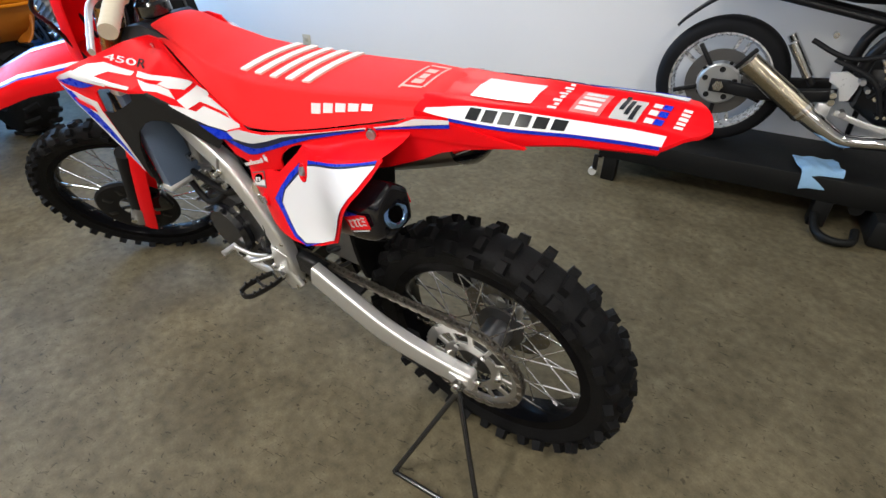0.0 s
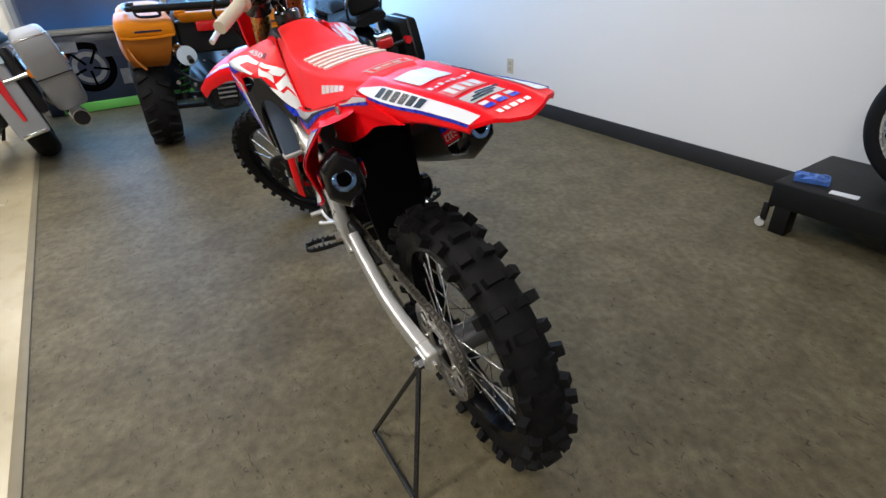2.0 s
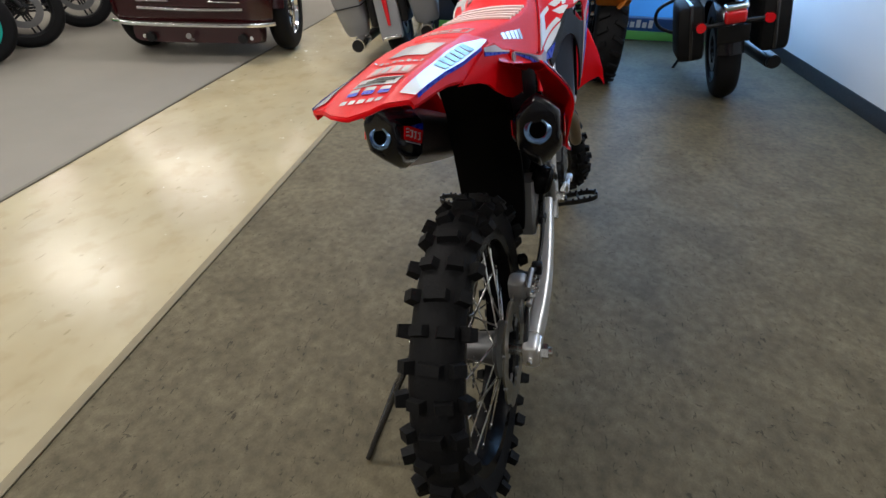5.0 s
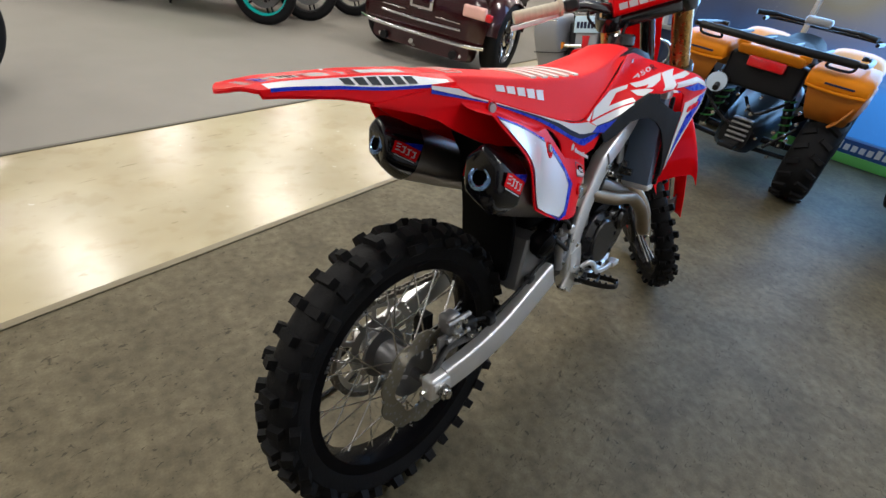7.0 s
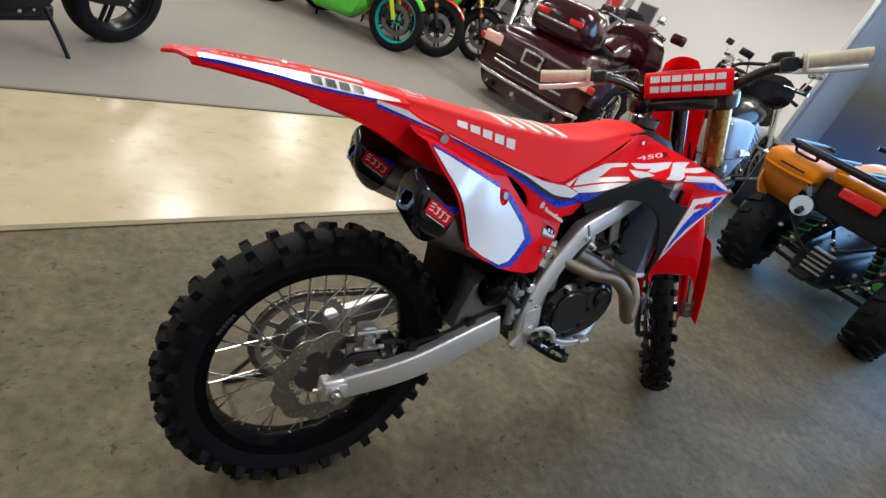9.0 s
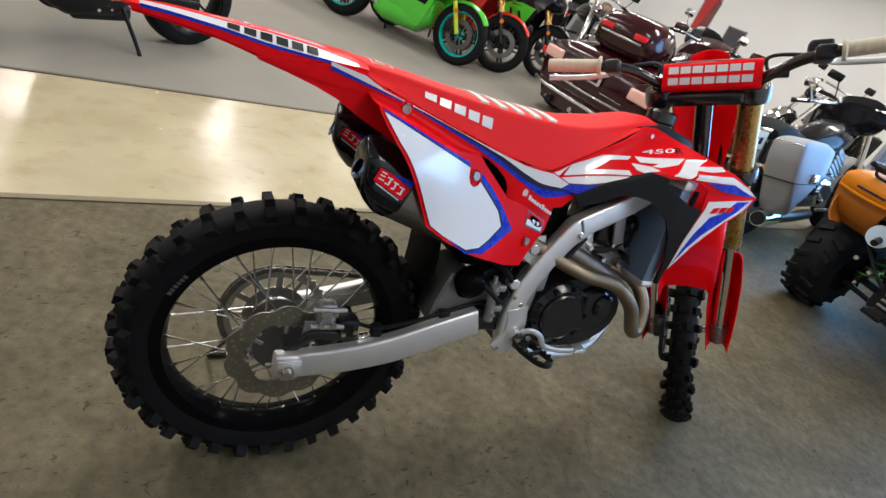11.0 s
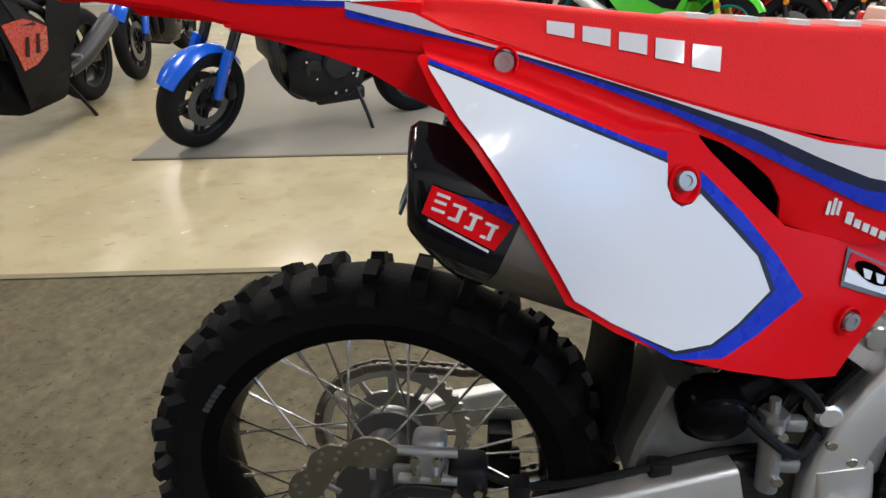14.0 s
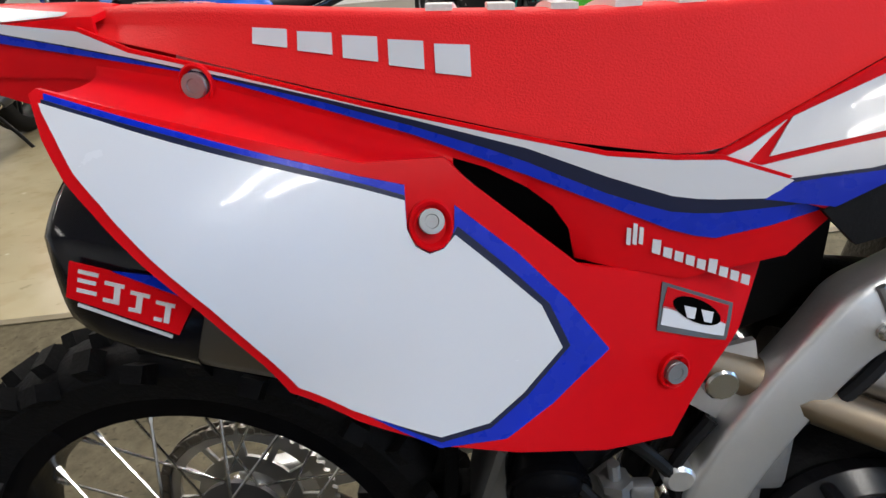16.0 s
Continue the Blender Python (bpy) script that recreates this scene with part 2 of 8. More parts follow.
def circ(r, n=12):
    return [(r * math.cos(2 * math.pi * i / n), r * math.sin(2 * math.pi * i / n)) for i in range(n)]


def rrect(w, h, r, n=3):
    out = []
    for cx, cy, a0 in ((w / 2 - r, h / 2 - r, 0), (-w / 2 + r, h / 2 - r, 90), (-w / 2 + r, -h / 2 + r, 180), (w / 2 - r, -h / 2 + r, 270)):
        out += [(cx + r * math.cos(radians(a0 + 90 * i / n)), cy + r * math.sin(radians(a0 + 90 * i / n))) for i in range(n + 1)]
    return out


def tube(pts, r, n=10, up=(0.13, 1, 0.21), steps=6, bm=None, scale=None):
    return sweep(pts, circ(r, n), up, steps, scale, bm=bm)


def rod(a, b, r, n=10, bm=None):
    return tube([a, b], r, n, (0.31, 0.83, 0.27), 1, bm)


def lathe(profile, n=48, bm=None, m=None, closed=False):
    """Turns (radius, y) pairs round the y axis."""
    nb = bmesh.new()
    rings = []
    for i in range(n):
        a = 2 * math.pi * i / n
        rings.append([nb.verts.new((r * math.cos(a), y, r * math.sin(a))) for r, y in profile])
    k = len(profile)
    for i in range(n):
        a, b = rings[i], rings[(i + 1) % n]
        for j in range(k if closed else k - 1):
            q = (j + 1) % k
            nb.faces.new((a[j], a[q], b[q], b[j]))
    return join(bm, nb, m)


def disc(r, y0, y1, n=24, bm=None, m=None, bev=0.0):
    prof = [(0.0001, y0), (r - bev, y0), (r, y0 + (bev if y1 > y0 else -bev)), (r, y1 - (bev if y1 > y0 else -bev)), (r - bev, y1), (0.0001, y1)]
    return lathe(prof, n, bm, m)


def skin(poly, yf, side=1, off=0.0, thick=0.003, step=0.012, bm=None):
    """A sheet over the outline poly in x and z, bent so that y = side * (yf(x, z) + off), with a thickness inwards."""
    nb = bmesh.new()
    nb.faces.new([nb.verts.new((x, 0, z)) for x, z in poly])
    nb.normal_update()
    bmesh.ops.triangulate(nb, faces=nb.faces[:], ngon_method="EAR_CLIP")
    xs, zs = [p[0] for p in poly], [p[1] for p in poly]
    for lo, hi, ax in ((min(xs), max(xs), 0), (min(zs), max(zs), 2)):
        c = math.floor(lo / step) * step + step
        while c < hi:
            co, no = [0, 0, 0], [0, 0, 0]
            co[ax], no[ax] = c, 1
            bmesh.ops.bisect_plane(nb, geom=nb.verts[:] + nb.edges[:] + nb.faces[:], plane_co=co, plane_no=no, dist=1e-5)
            c += step
    for v in nb.verts:
        v.co.y = side * (yf(v.co.x, v.co.z) + off)
    if thick:
        r = bmesh.ops.extrude_face_region(nb, geom=nb.faces[:])
        for v in r["geom"]:
            if isinstance(v, bmesh.types.BMVert):
                v.co.y -= side * thick
    return join(bm, nb)


def lerp_table(tab):
    def f(v):
        if v <= tab[0][0]:
            return tab[0][1]
        for (a, p), (b, q) in zip(tab, tab[1:]):
            if v <= b:
                return p + (q - p) * (v - a) / (b - a)
        return tab[-1][1]
    return f


# ---- the room ----
STRIP_NEAR, STRIP_FAR, WALL_Y = 1.109, 2.22, -2.217
X0, X1, Y1, CEIL = -7.0, 11.0, 10.0, 3.0


def slab(x0, x1, y0, y1, z0, z1):
    return box(x0, x1, y0, y1, z0, z1)


solid("floor", slab(X0, X1, WALL_Y - 0.2, STRIP_NEAR, -0.1, 0.0), FLOORB, "brown flecked vinyl showroom floor, scuffed", "floor", "structure", smooth=0)
solid("floor_aisle", slab(X0, X1, STRIP_NEAR, STRIP_FAR, -0.1, 0.001), FLOORC, "polished cream concrete aisle strip with scratches", "floor", "structure", smooth=0)
solid("floor_aisle_cross", slab(X0, -1.48, STRIP_FAR, Y1, -0.1, 0.001), FLOORC, "polished cream concrete cross aisle", "floor", "structure", smooth=0)
solid("floor_carpet", slab(-1.48, X1, STRIP_FAR, Y1, -0.1, 0.005), FLOORG, "grey carpet tiles under parked motorcycles", "floor", "structure", smooth=0)

# ---- motocross bike: x forward, y to its left, z up from the rear contact patch ----
bike = thing("motocross_bike", BIKE, "red white and blue motocross bike leaning on a triangle stand", "motorcycle")
HEAD = 27.0
STEER = 42.0


def knob(w, l, h, taper=0.82):
    """A tread block: w across y, l along x, h up z, with no floor."""
    nb = bmesh.new()
    lo = [nb.verts.new((sx * l / 2, sy * w / 2, -0.006)) for sx, sy in ((-1, -1), (1, -1), (1, 1), (-1, 1))]
    hi = [nb.verts.new((sx * l / 2 * taper, sy * w / 2 * taper, h)) for sx, sy in ((-1, -1), (1, -1), (1, 1), (-1, 1))]
    nb.faces.new(hi)
    for i in range(4):
        j = (i + 1) % 4
        nb.faces.new((lo[i], lo[j], hi[j], hi[i]))
    return nb


def knobby_tyre(R, rim, w, rows, kh):
    """R: outer radius over the knobs, rim: bead radius, w: section width."""
    rc = R - kh
    half = w / 2
    prof = []
    for i in range(15):
        a = math.pi * (i / 14)
        y = -half * math.cos(a) * (1.0 if 0.12 < i / 14 < 0.88 else 0.94)
        s = math.sin(a) ** 0.62 if math.sin(a) > 0 else 0
        prof.append((rim + (rc - rim) * s, y * (0.58 + 0.42 * s)))
    prof.append((rim - 0.004, half * 0.5))
    prof.append((rim - 0.004, -half * 0.5))
    bm = lathe(prof, 72, closed=True)
    return bm


def tread_blocks(parent, R, w, rows, kh):
    """Every knob is a part of its own; alike knobs share a mesh."""
    rc, half = R - kh, w / 2
    crown, sc = half * 0.82, w / 0.125
    kinds = {}
    for kw, kl in ((0.045, 0.022), (0.027, 0.024), (0.033, 0.021), (0.021, 0.026)):
        kinds[kw, kl] = finish("tread_block", knob(kw * sc, kl * (R / 0.34), kh), RUBBER, 30)
    rng = random.Random(int(R * 1000))
    for k in range(rows):
        th = 2 * math.pi * k / rows
        lay = [(0.0, 0.045, 0.022), (-0.70, 0.027, 0.024), (0.70, 0.027, 0.024)] if k % 2 else [(-0.34, 0.033, 0.021), (0.34, 0.033, 0.021), (-1.0, 0.021, 0.026), (1.0, 0.021, 0.026)]
        for s, kw, kl in lay:
            tilt = s * 58
            yy = crown * math.sin(radians(tilt)) / math.sin(radians(58)) if s else 0
            rr = rc - 0.004 - (1 - math.cos(radians(tilt))) * half * 0.62
            ob = new("tread_block", kinds[kw, kl])
            ob.parent = parent
            ob.matrix_local = Matrix.Rotation(-th, 4, "Y") @ Matrix.Translation((0, yy, rr)) @ Matrix.Rotation(radians(-tilt), 4, "X") @ Matrix.Rotation(radians(rng.uniform(-4, 4)), 4, "Z")


def wheel(parent, name, m, R, rim, w, rows, kh, hub_r, hub_w, nsp):
    rw = w * 0.30
    bm = lathe([(rim + 0.012, -rw), (rim + 0.014, -rw + 0.004), (rim - 0.002, -rw + 0.007), (rim - 0.010, -rw * 0.4), (rim - 0.010, rw * 0.4), (rim - 0.002, rw - 0.007), (rim + 0.014, rw - 0.004),
                (rim + 0.012, rw), (rim - 0.012, rw - 0.002), (rim - 0.019, rw * 0.45), (rim - 0.022, 0), (rim - 0.019, -rw * 0.45), (rim - 0.012, -rw + 0.002)], 72, closed=True)
    wh = part(name, bm, RIMB, parent, "black anodised spoked wheel", m)
    part("tyre", knobby_tyre(R, rim, w, rows, kh), RUBBER, wh, "deep-knobbed black off-road tyre", smooth=30)
    tread_blocks(wh, R, w, rows, kh)
    hb = lathe([(0.012, -hub_w / 2), (hub_r, -hub_w / 2), (hub_r, -hub_w / 2 + 0.007), (hub_r * 0.62, -hub_w / 2 + 0.014), (hub_r * 0.55, 0), (hub_r * 0.62, hub_w / 2 - 0.014), (hub_r, hub_w / 2 - 0.007), (hub_r, hub_w / 2), (0.012, hub_w / 2)], 32)
    part("hub", hb, HUBM, wh, "dark machined hub")
    shared = None
    L = None
    for k in range(nsp):
        side = 1 if k % 2 else -1
        a0 = 2 * math.pi * k / nsp
        lead = 0.62 if (k // 2) % 2 else -0.62
        a1 = a0 + lead
        p0 = Vector((hub_r * 0.94 * math.cos(a1), side * (hub_w / 2 - 0.004), hub_r * 0.94 * math.sin(a1)))
        p1 = Vector(((rim - 0.016) * math.cos(a0), side * 0.006, (rim - 0.016) * math.sin(a0)))
        d = p1 - p0
        if shared is None:
            L = d.length
            nb = rod((0, 0, 0), (0, 0, L - 0.018), 0.0020, 6)
            rod((0, 0, L - 0.02), (0, 0, L), 0.0034, 6, bm=nb)
            shared = finish("spoke", nb, STEEL)
        sp = new("spoke", shared)
        sp.parent = wh
        sp.matrix_local = Matrix.Translation(p0) @ d.to_track_quat("Z", "Y").to_matrix().to_4x4()
    return wh


AX = Vector((0, 0, 0.335))
rear = wheel(bike, "rear_wheel", Matrix.Translation(AX), 0.342, 0.250, 0.128, 34, 0.017, 0.062, 0.105, 36)


# faint moulded letters on the rear tyre, as plain bars
PALE = mat("pale_tyre_letter", (0.055, 0.055, 0.055), 0.7)
for k in range(6):
    a = radians(150 - k * 2.0)
    tb = part("letter_bar", box(-0.0028, 0.0028, -0.0012, 0.0012, -0.0042, 0.0042), PALE, rear)
    tb.matrix_local = Matrix.Rotation(math.pi / 2 - a, 4, "Y") @ Matrix.Translation((0, -0.0555, 0.2620)) @ Matrix.Rotation(radians(20), 4, "X")


def wave_disc(r, inner, th, holes=True):
    nb = bmesh.new()
    n = 120
    ro, ri = [], []
    for i in range(n):
        a = 2 * math.pi * i / n
        rr = r * (1 - 0.075 * (0.5 + 0.5 * math.cos(a * 10)) ** 2)
        ro.append((rr * math.cos(a), rr * math.sin(a)))
        qi = inner * (1 + 0.06 * math.cos(a * 6))
        ri.append((qi * math.cos(a), qi * math.sin(a)))
    lay = [[nb.verts.new((x, y, z)) for x, z in ring] for ring, y in ((ro, -th / 2), (ro, th / 2), (ri, th / 2), (ri, -th / 2))]
    for a, b in ((0, 1), (1, 2), (2, 3), (3, 0)):
        for i in range(n):
            j = (i + 1) % n
            nb.faces.new((lay[a][i], lay[a][j], lay[b][j], lay[b][i]))
    return nb


# brake disc with drilled marks, carrier arms
DISCD = mat("dull_brake_disc", (0.27, 0.25, 0.20), 0.32, 0.85, vary=0.2, scale=30)
part("brake_disc", wave_disc(0.120, 0.076, 0.004), DISCD, rear, "drilled wave-edged steel brake disc", Matrix.Translation((0, -0.078, 0)))
hb = bmesh.new()
for k in range(60):
    a = 2 * math.pi * k / 60
    rr = 0.112 if k % 3 == 0 else (0.104 if k % 3 == 1 else 0.096)
    disc(0.0032, -0.0026, 0.0026, 8, hb, Matrix.Translation((rr * math.cos(a), -0.078, rr * math.sin(a))))
for k in range(6):
    a = 2 * math.pi * (k + 0.5) / 6
    for da, ra, rb in ((0.0, 0.052, 0.072), (0.22, 0.070, 0.094), (-0.22, 0.070, 0.094)):
        join(hb, box(ra, rb, -0.080, -0.076, -0.0042, 0.0042, 0.001, 1), Matrix.Rotation(a + da, 4, "Y"))
part("disc_carrier", hb, ALUD, rear)

# rear sprocket with teeth and oval windows
nb = bmesh.new()
NT = 49
outer = []
for k in range(NT * 4):
    a = 2 * math.pi * k / (NT * 4)
    outer.append((0.1215 if k % 4 in (0, 1) else 0.1275, a))
ringo = [[nb.verts.new((r * math.cos(a), y, r * math.sin(a))) for r, a in outer] for y in (0.079, 0.085)]
ringi = [[nb.verts.new((0.103 * math.cos(a), y, 0.103 * math.sin(a))) for r, a in outer] for y in (0.079, 0.085)]
n = len(outer)
for i in range(n):
    j = (i + 1) % n
    nb.faces.new((ringo[0][i], ringo[0][j], ringo[1][j], ringo[1][i]))
    nb.faces.new((ringi[0][i], ringi[1][i], ringi[1][j], ringi[0][j]))
    nb.faces.new((ringo[1][i], ringo[1][j], ringi[1][j], ringi[1][i]))
    nb.faces.new((ringo[0][j], ringo[0][i], ringi[0][i], ringi[0][j]))
for k in range(6):
    a = 2 * math.pi * k / 6
    join(nb, box(0.066, 0.105, 0.0795, 0.0845, -0.005, 0.005, 0.001, 1), Matrix.Rotation(a, 4, "Y"))
    join(nb, box(0.066, 0.105, 0.0795, 0.0845, -0.008, 0.008, 0.002, 1), Matrix.Rotation(a + math.pi / 6, 4, "Y"))
lathe([(0.050, 0.0795), (0.076, 0.0795), (0.076, 0.0845), (0.050, 0.0845)], 40, nb, closed=True)
sprocket = part("sprocket", nb, mat("worn_sprocket", (0.55, 0.54, 0.52), 0.34, 0.9, vary=0.15, scale=30), rear, "worn aluminium rear sprocket")
for k in range(6):
    a = 2 * math.pi * k / 6
    part("sprocket_bolt", disc(0.0065, 0.083, 0.092, 10, m=Matrix.Translation((0.068 * math.cos(-a), 0, 0.068 * math.sin(-a)))), STEEL, sprocket)

# chain: link plates round the rear and the front sprocket
R1, R2, CS = 0.124, 0.034, Vector((0.60, 0.082, 0.436))
c0, c1 = Vector((0, 0.082, 0.335)), CS
dd = c1 - c0
base_a = math.atan2(dd.z, dd.x)
off_a = math.acos((R1 - R2) / dd.length)
path = []
tu = base_a + off_a
tl = base_a - off_a
for k in range(41):
    a = tu + (2 * math.pi - 2 * off_a) * k / 40
    path.append(c0 + R1 * Vector((math.cos(a), 0, math.sin(a))))
for k in range(1, 30):
    f = k / 30
    a = c0 + R1 * Vector((math.cos(tl), 0, math.sin(tl)))
    b = c1 + R2 * Vector((math.cos(tl), 0, math.sin(tl)))
    path.append(a.lerp(b, f) + Vector((0, 0, -0.016 * math.sin(math.pi * f))))
for k in range(13):
    a = tl + 2 * off_a * k / 12
    path.append(c1 + R2 * Vector((math.cos(a), 0, math.sin(a))))
for k in range(1, 30):
    f = k / 30
    b = c0 + R1 * Vector((math.cos(tu), 0, math.sin(tu)))
    a = c1 + R2 * Vector((math.cos(tu), 0, math.sin(tu)))
    path.append(a.lerp(b, f) + Vector((0, 0, -0.011 * math.sin(math.pi * f))))
path.append(path[0])
pts, acc = [path[0]], 0.0
for a, b in zip(path, path[1:]):
    seg = (b - a).length
    while acc + seg >= 0.01588:
        t = (0.01588 - acc) / seg
        a = a.lerp(b, t)
        pts.append(a.copy())
        seg, acc = (b - a).length, 0.0
    acc += seg
nb = bmesh.new()
for i, (a, b) in enumerate(zip(pts, pts[1:])):
    d = b - a
    m = Matrix.Translation((a + b) / 2) @ Matrix.Rotation(-math.atan2(d.z, d.x), 4, "Y")
    o = 0.0075 if i % 2 else 0.0055
    for sy in (-1, 1):
        join(nb, box(-0.0115, 0.0115, sy * o - 0.0012, sy * o + 0.0012, -0.0068, 0.0068, 0.003, 1), m)
    join(nb, disc(0.0048, -0.0085, 0.0085, 8), Matrix.Translation(a))
part("chain", nb, CHAINM, bike, "greased steel drive chain")

# ---- swingarm ----
for s, nm in ((1, "left"), (-1, "right")):
    cl = [(0.028, s * 0.117, 0.339), (0.10, s * 0.122, 0.350), (0.17, s * 0.125, 0.365), (0.24, s * 0.125, 0.384), (0.33, s * 0.121, 0.415), (0.435, s * 0.114, 0.448)]
    part("pivot_boss", sweep([(0.415, s * 0.098, 0.442), (0.480, s * 0.096, 0.446), (0.548, s * 0.092, 0.436)], rrect(0.066, 0.030, 0.010), (0, 1, 0), 3), MAGN, bike, "dark swingarm pivot boss")
    bm = sweep(cl, rrect(0.070, 0.030, 0.007, 4), (0, 1, 0), 4, lambda k: (0.84 + 0.16 * min(1, k * 1.6), 1.0))
    part("swingarm_beam", bm, ALU, bike, "brushed aluminium swingarm beam")
    bm = box(-0.026, 0.046, s * 0.116 - 0.0165, s * 0.116 + 0.0165, 0.309, 0.365, 0.008, 3)
    box(-0.020, 0.030, s * 0.134 - 0.003, s * 0.134 + 0.003, 0.317, 0.354, 0.003, bm=bm)
    part("axle_block", bm, ALU, bike, "machined aluminium axle block")
    bm = disc(0.017, s * 0.136, s * 0.152, 6, m=Matrix.Translation(AX))
    disc(0.010, s * 0.152, s * 0.160, 12, bm, Matrix.Translation(AX))
    part("axle_nut", bm, STEEL, bike)
    part("adjuster_bolt", rod((-0.026, s * 0.116, 0.335), (-0.040, s * 0.116, 0.335), 0.0055, 8), STEEL, bike)
bm = rod((-0.0, -0.14, 0.335), (0, 0.14, 0.335), 0.0125, 14)
part("rear_axle", bm, STEEL, bike)
bm = ring_loft([[Vector((x + dx, y, z)) for x, z in ((0.318, 0.430), (0.326, 0.480), (0.350, 0.560), (0.385, 0.572), (0.430, 0.535), (0.475, 0.500), (0.475, 0.430))] for y, dx in ((-0.094, 0.006), (-0.088, 0), (0.020, 0), (0.026, 0.006))])
part("swingarm_bridge", bm, mat("grey_bridge_casting", (0.24, 0.24, 0.24), 0.5, 0.6, vary=0.2, scale=18, bump=0.2, bscale=160), bike, "grey cast swingarm bridge")
bm = rod((0.55, -0.125, 0.418), (0.55, 0.125, 0.418), 0.018, 16)
part("swingarm_pivot", bm, STEEL, bike)
# chain guide and slider
bm = box(0.14, 0.21, 0.068, 0.074, 0.235, 0.300, 0.006)
box(0.14, 0.21, 0.092, 0.098, 0.235, 0.300, 0.006, bm=bm)
box(0.155, 0.195, 0.072, 0.112, 0.290, 0.345, 0.006, bm=bm)
part("chain_guide", bm, BLACKP, bike)
bm = sweep([(0.30, 0.088, 0.430), (0.42, 0.086, 0.447), (0.52, 0.082, 0.452)], rrect(0.012, 0.03, 0.004), (0, 1, 0))
part("chain_slider", bm, BLACKP, bike)
# rear caliper, bracket, hose
bm = box(0.054, 0.098, -0.106, -0.066, 0.420, 0.474, 0.012, 3)
box(0.060, 0.092, -0.114, -0.102, 0.428, 0.466, 0.008, 3, bm)
box(0.030, 0.060, -0.100, -0.090, 0.380, 0.430, 0.004, bm=bm)
for cz in (0.426, 0.468):
    rod((0.040, -0.112, cz), (0.112, -0.112, cz), 0.006, 10, bm)
part("rear_caliper", bm, ALUD, bike, "cast grey brake caliper")
part("caliper_cover", box(0.100, 0.150, -0.112, -0.066, 0.392, 0.440, 0.010, 3), BLACKP, bike, "black plastic caliper guard")
part("caliper_bracket", sweep([(-0.012, -0.106, 0.346), (0.020, -0.106, 0.376), (0.050, -0.106, 0.402), (0.110, -0.106, 0.398), (0.150, -0.108, 0.386)], rrect(0.020, 0.010, 0.003), (0, 1, 0), 4), MAGN, bike, "black caliper bracket")
for cx, cz in ((0.062, 0.436), (0.088, 0.436), (0.062, 0.462), (0.088, 0.462), (0.112, 0.412), (0.138, 0.418)):
    part("caliper_bolt", disc(0.0060, -0.112, -0.124, 8, m=Matrix.Translation((cx, 0, cz))), STEEL, bike)
bm = tube([(0.14, -0.10, 0.43), (0.20, -0.113, 0.425), (0.30, -0.115, 0.452), (0.40, -0.108, 0.484), (0.50, -0.10, 0.49), (0.56, -0.12, 0.45)], 0.0048, 8)
part("brake_hose", bm, BLACKP, bike)
part("hose_clamp", box(0.175, 0.200, -0.124, -0.100, 0.405, 0.432, 0.004), BLACKP, bike)
part("hose_clamp", box(0.335, 0.36, -0.120, -0.100, 0.448, 0.472, 0.004), BLACKP, bike)

# ---- frame ----
for s in (1, -1):
    cl = [(1.02, s * 0.050, 0.905), (0.90, s * 0.078, 0.852), (0.80, s * 0.097, 0.797), (0.715, s * 0.108, 0.754), (0.660, s * 0.112, 0.727), (0.634, s * 0.113, 0.708), (0.612, s * 0.113, 0.680), (0.580, s * 0.113, 0.628), (0.552, s * 0.113, 0.572), (0.535, s * 0.113, 0.522), (0.528, s * 0.112, 0.465), (0.536, s * 0.108, 0.408), (0.552, s * 0.105, 0.370)]
    bm = sweep(cl, rrect(0.058, 0.034, 0.007), (0, 1, 0), 4, lambda k: (0.93 + 0.13 * math.exp(-((k - 0.42) / 0.05) ** 2), 1.0 + 0.12 * math.exp(-((k - 0.42) / 0.05) ** 2)))
    part("frame_spar", bm, ALU, bike, "brushed aluminium twin-spar frame beam")
    bm = tube([(0.56, s * 0.10, 0.385), (0.66, s * 0.095, 0.335), (0.80, s * 0.085, 0.325), (0.90, s * 0.06, 0.36), (0.955, s * 0.028, 0.45)], 0.017, 12)
    part("frame_cradle", bm, ALU, bike)
    for rb, yb, xb, zb in ((0.018, 0.121, 0.533, 0.647), (0.010, 0.137, 0.640, 0.700), (0.012, 0.132, 0.545, 0.43), (0.009, 0.131, 0.540, 0.50)):
        part("frame_bolt", disc(rb * 0.8, s * 0.10, s * yb, 12, m=Matrix.Translation((xb, 0, zb)), bev=0.002), STEEL, bike)
    bm = tube([(0.60, s * 0.095, 0.80), (0.40, s * 0.075, 0.875), (0.20, s * 0.065, 0.905), (0.12, s * 0.055, 0.925)], 0.014, 10)
    tube([(0.56, s * 0.09, 0.64), (0.42, s * 0.075, 0.74), (0.27, s * 0.062, 0.86)], 0.012, 10, bm=bm)
    part("subframe_tube", bm, ALU, bike)
bm = box(0.93, 0.985, -0.026, 0.026, 0.44, 0.86, 0.014, 3)
part("down_tube", bm, ALU, bike, m=Matrix.Translation((0.955, 0, 0.44)) @ Matrix.Rotation(radians(12), 4, "Y") @ Matrix.Translation((-0.955, 0, -0.44)))

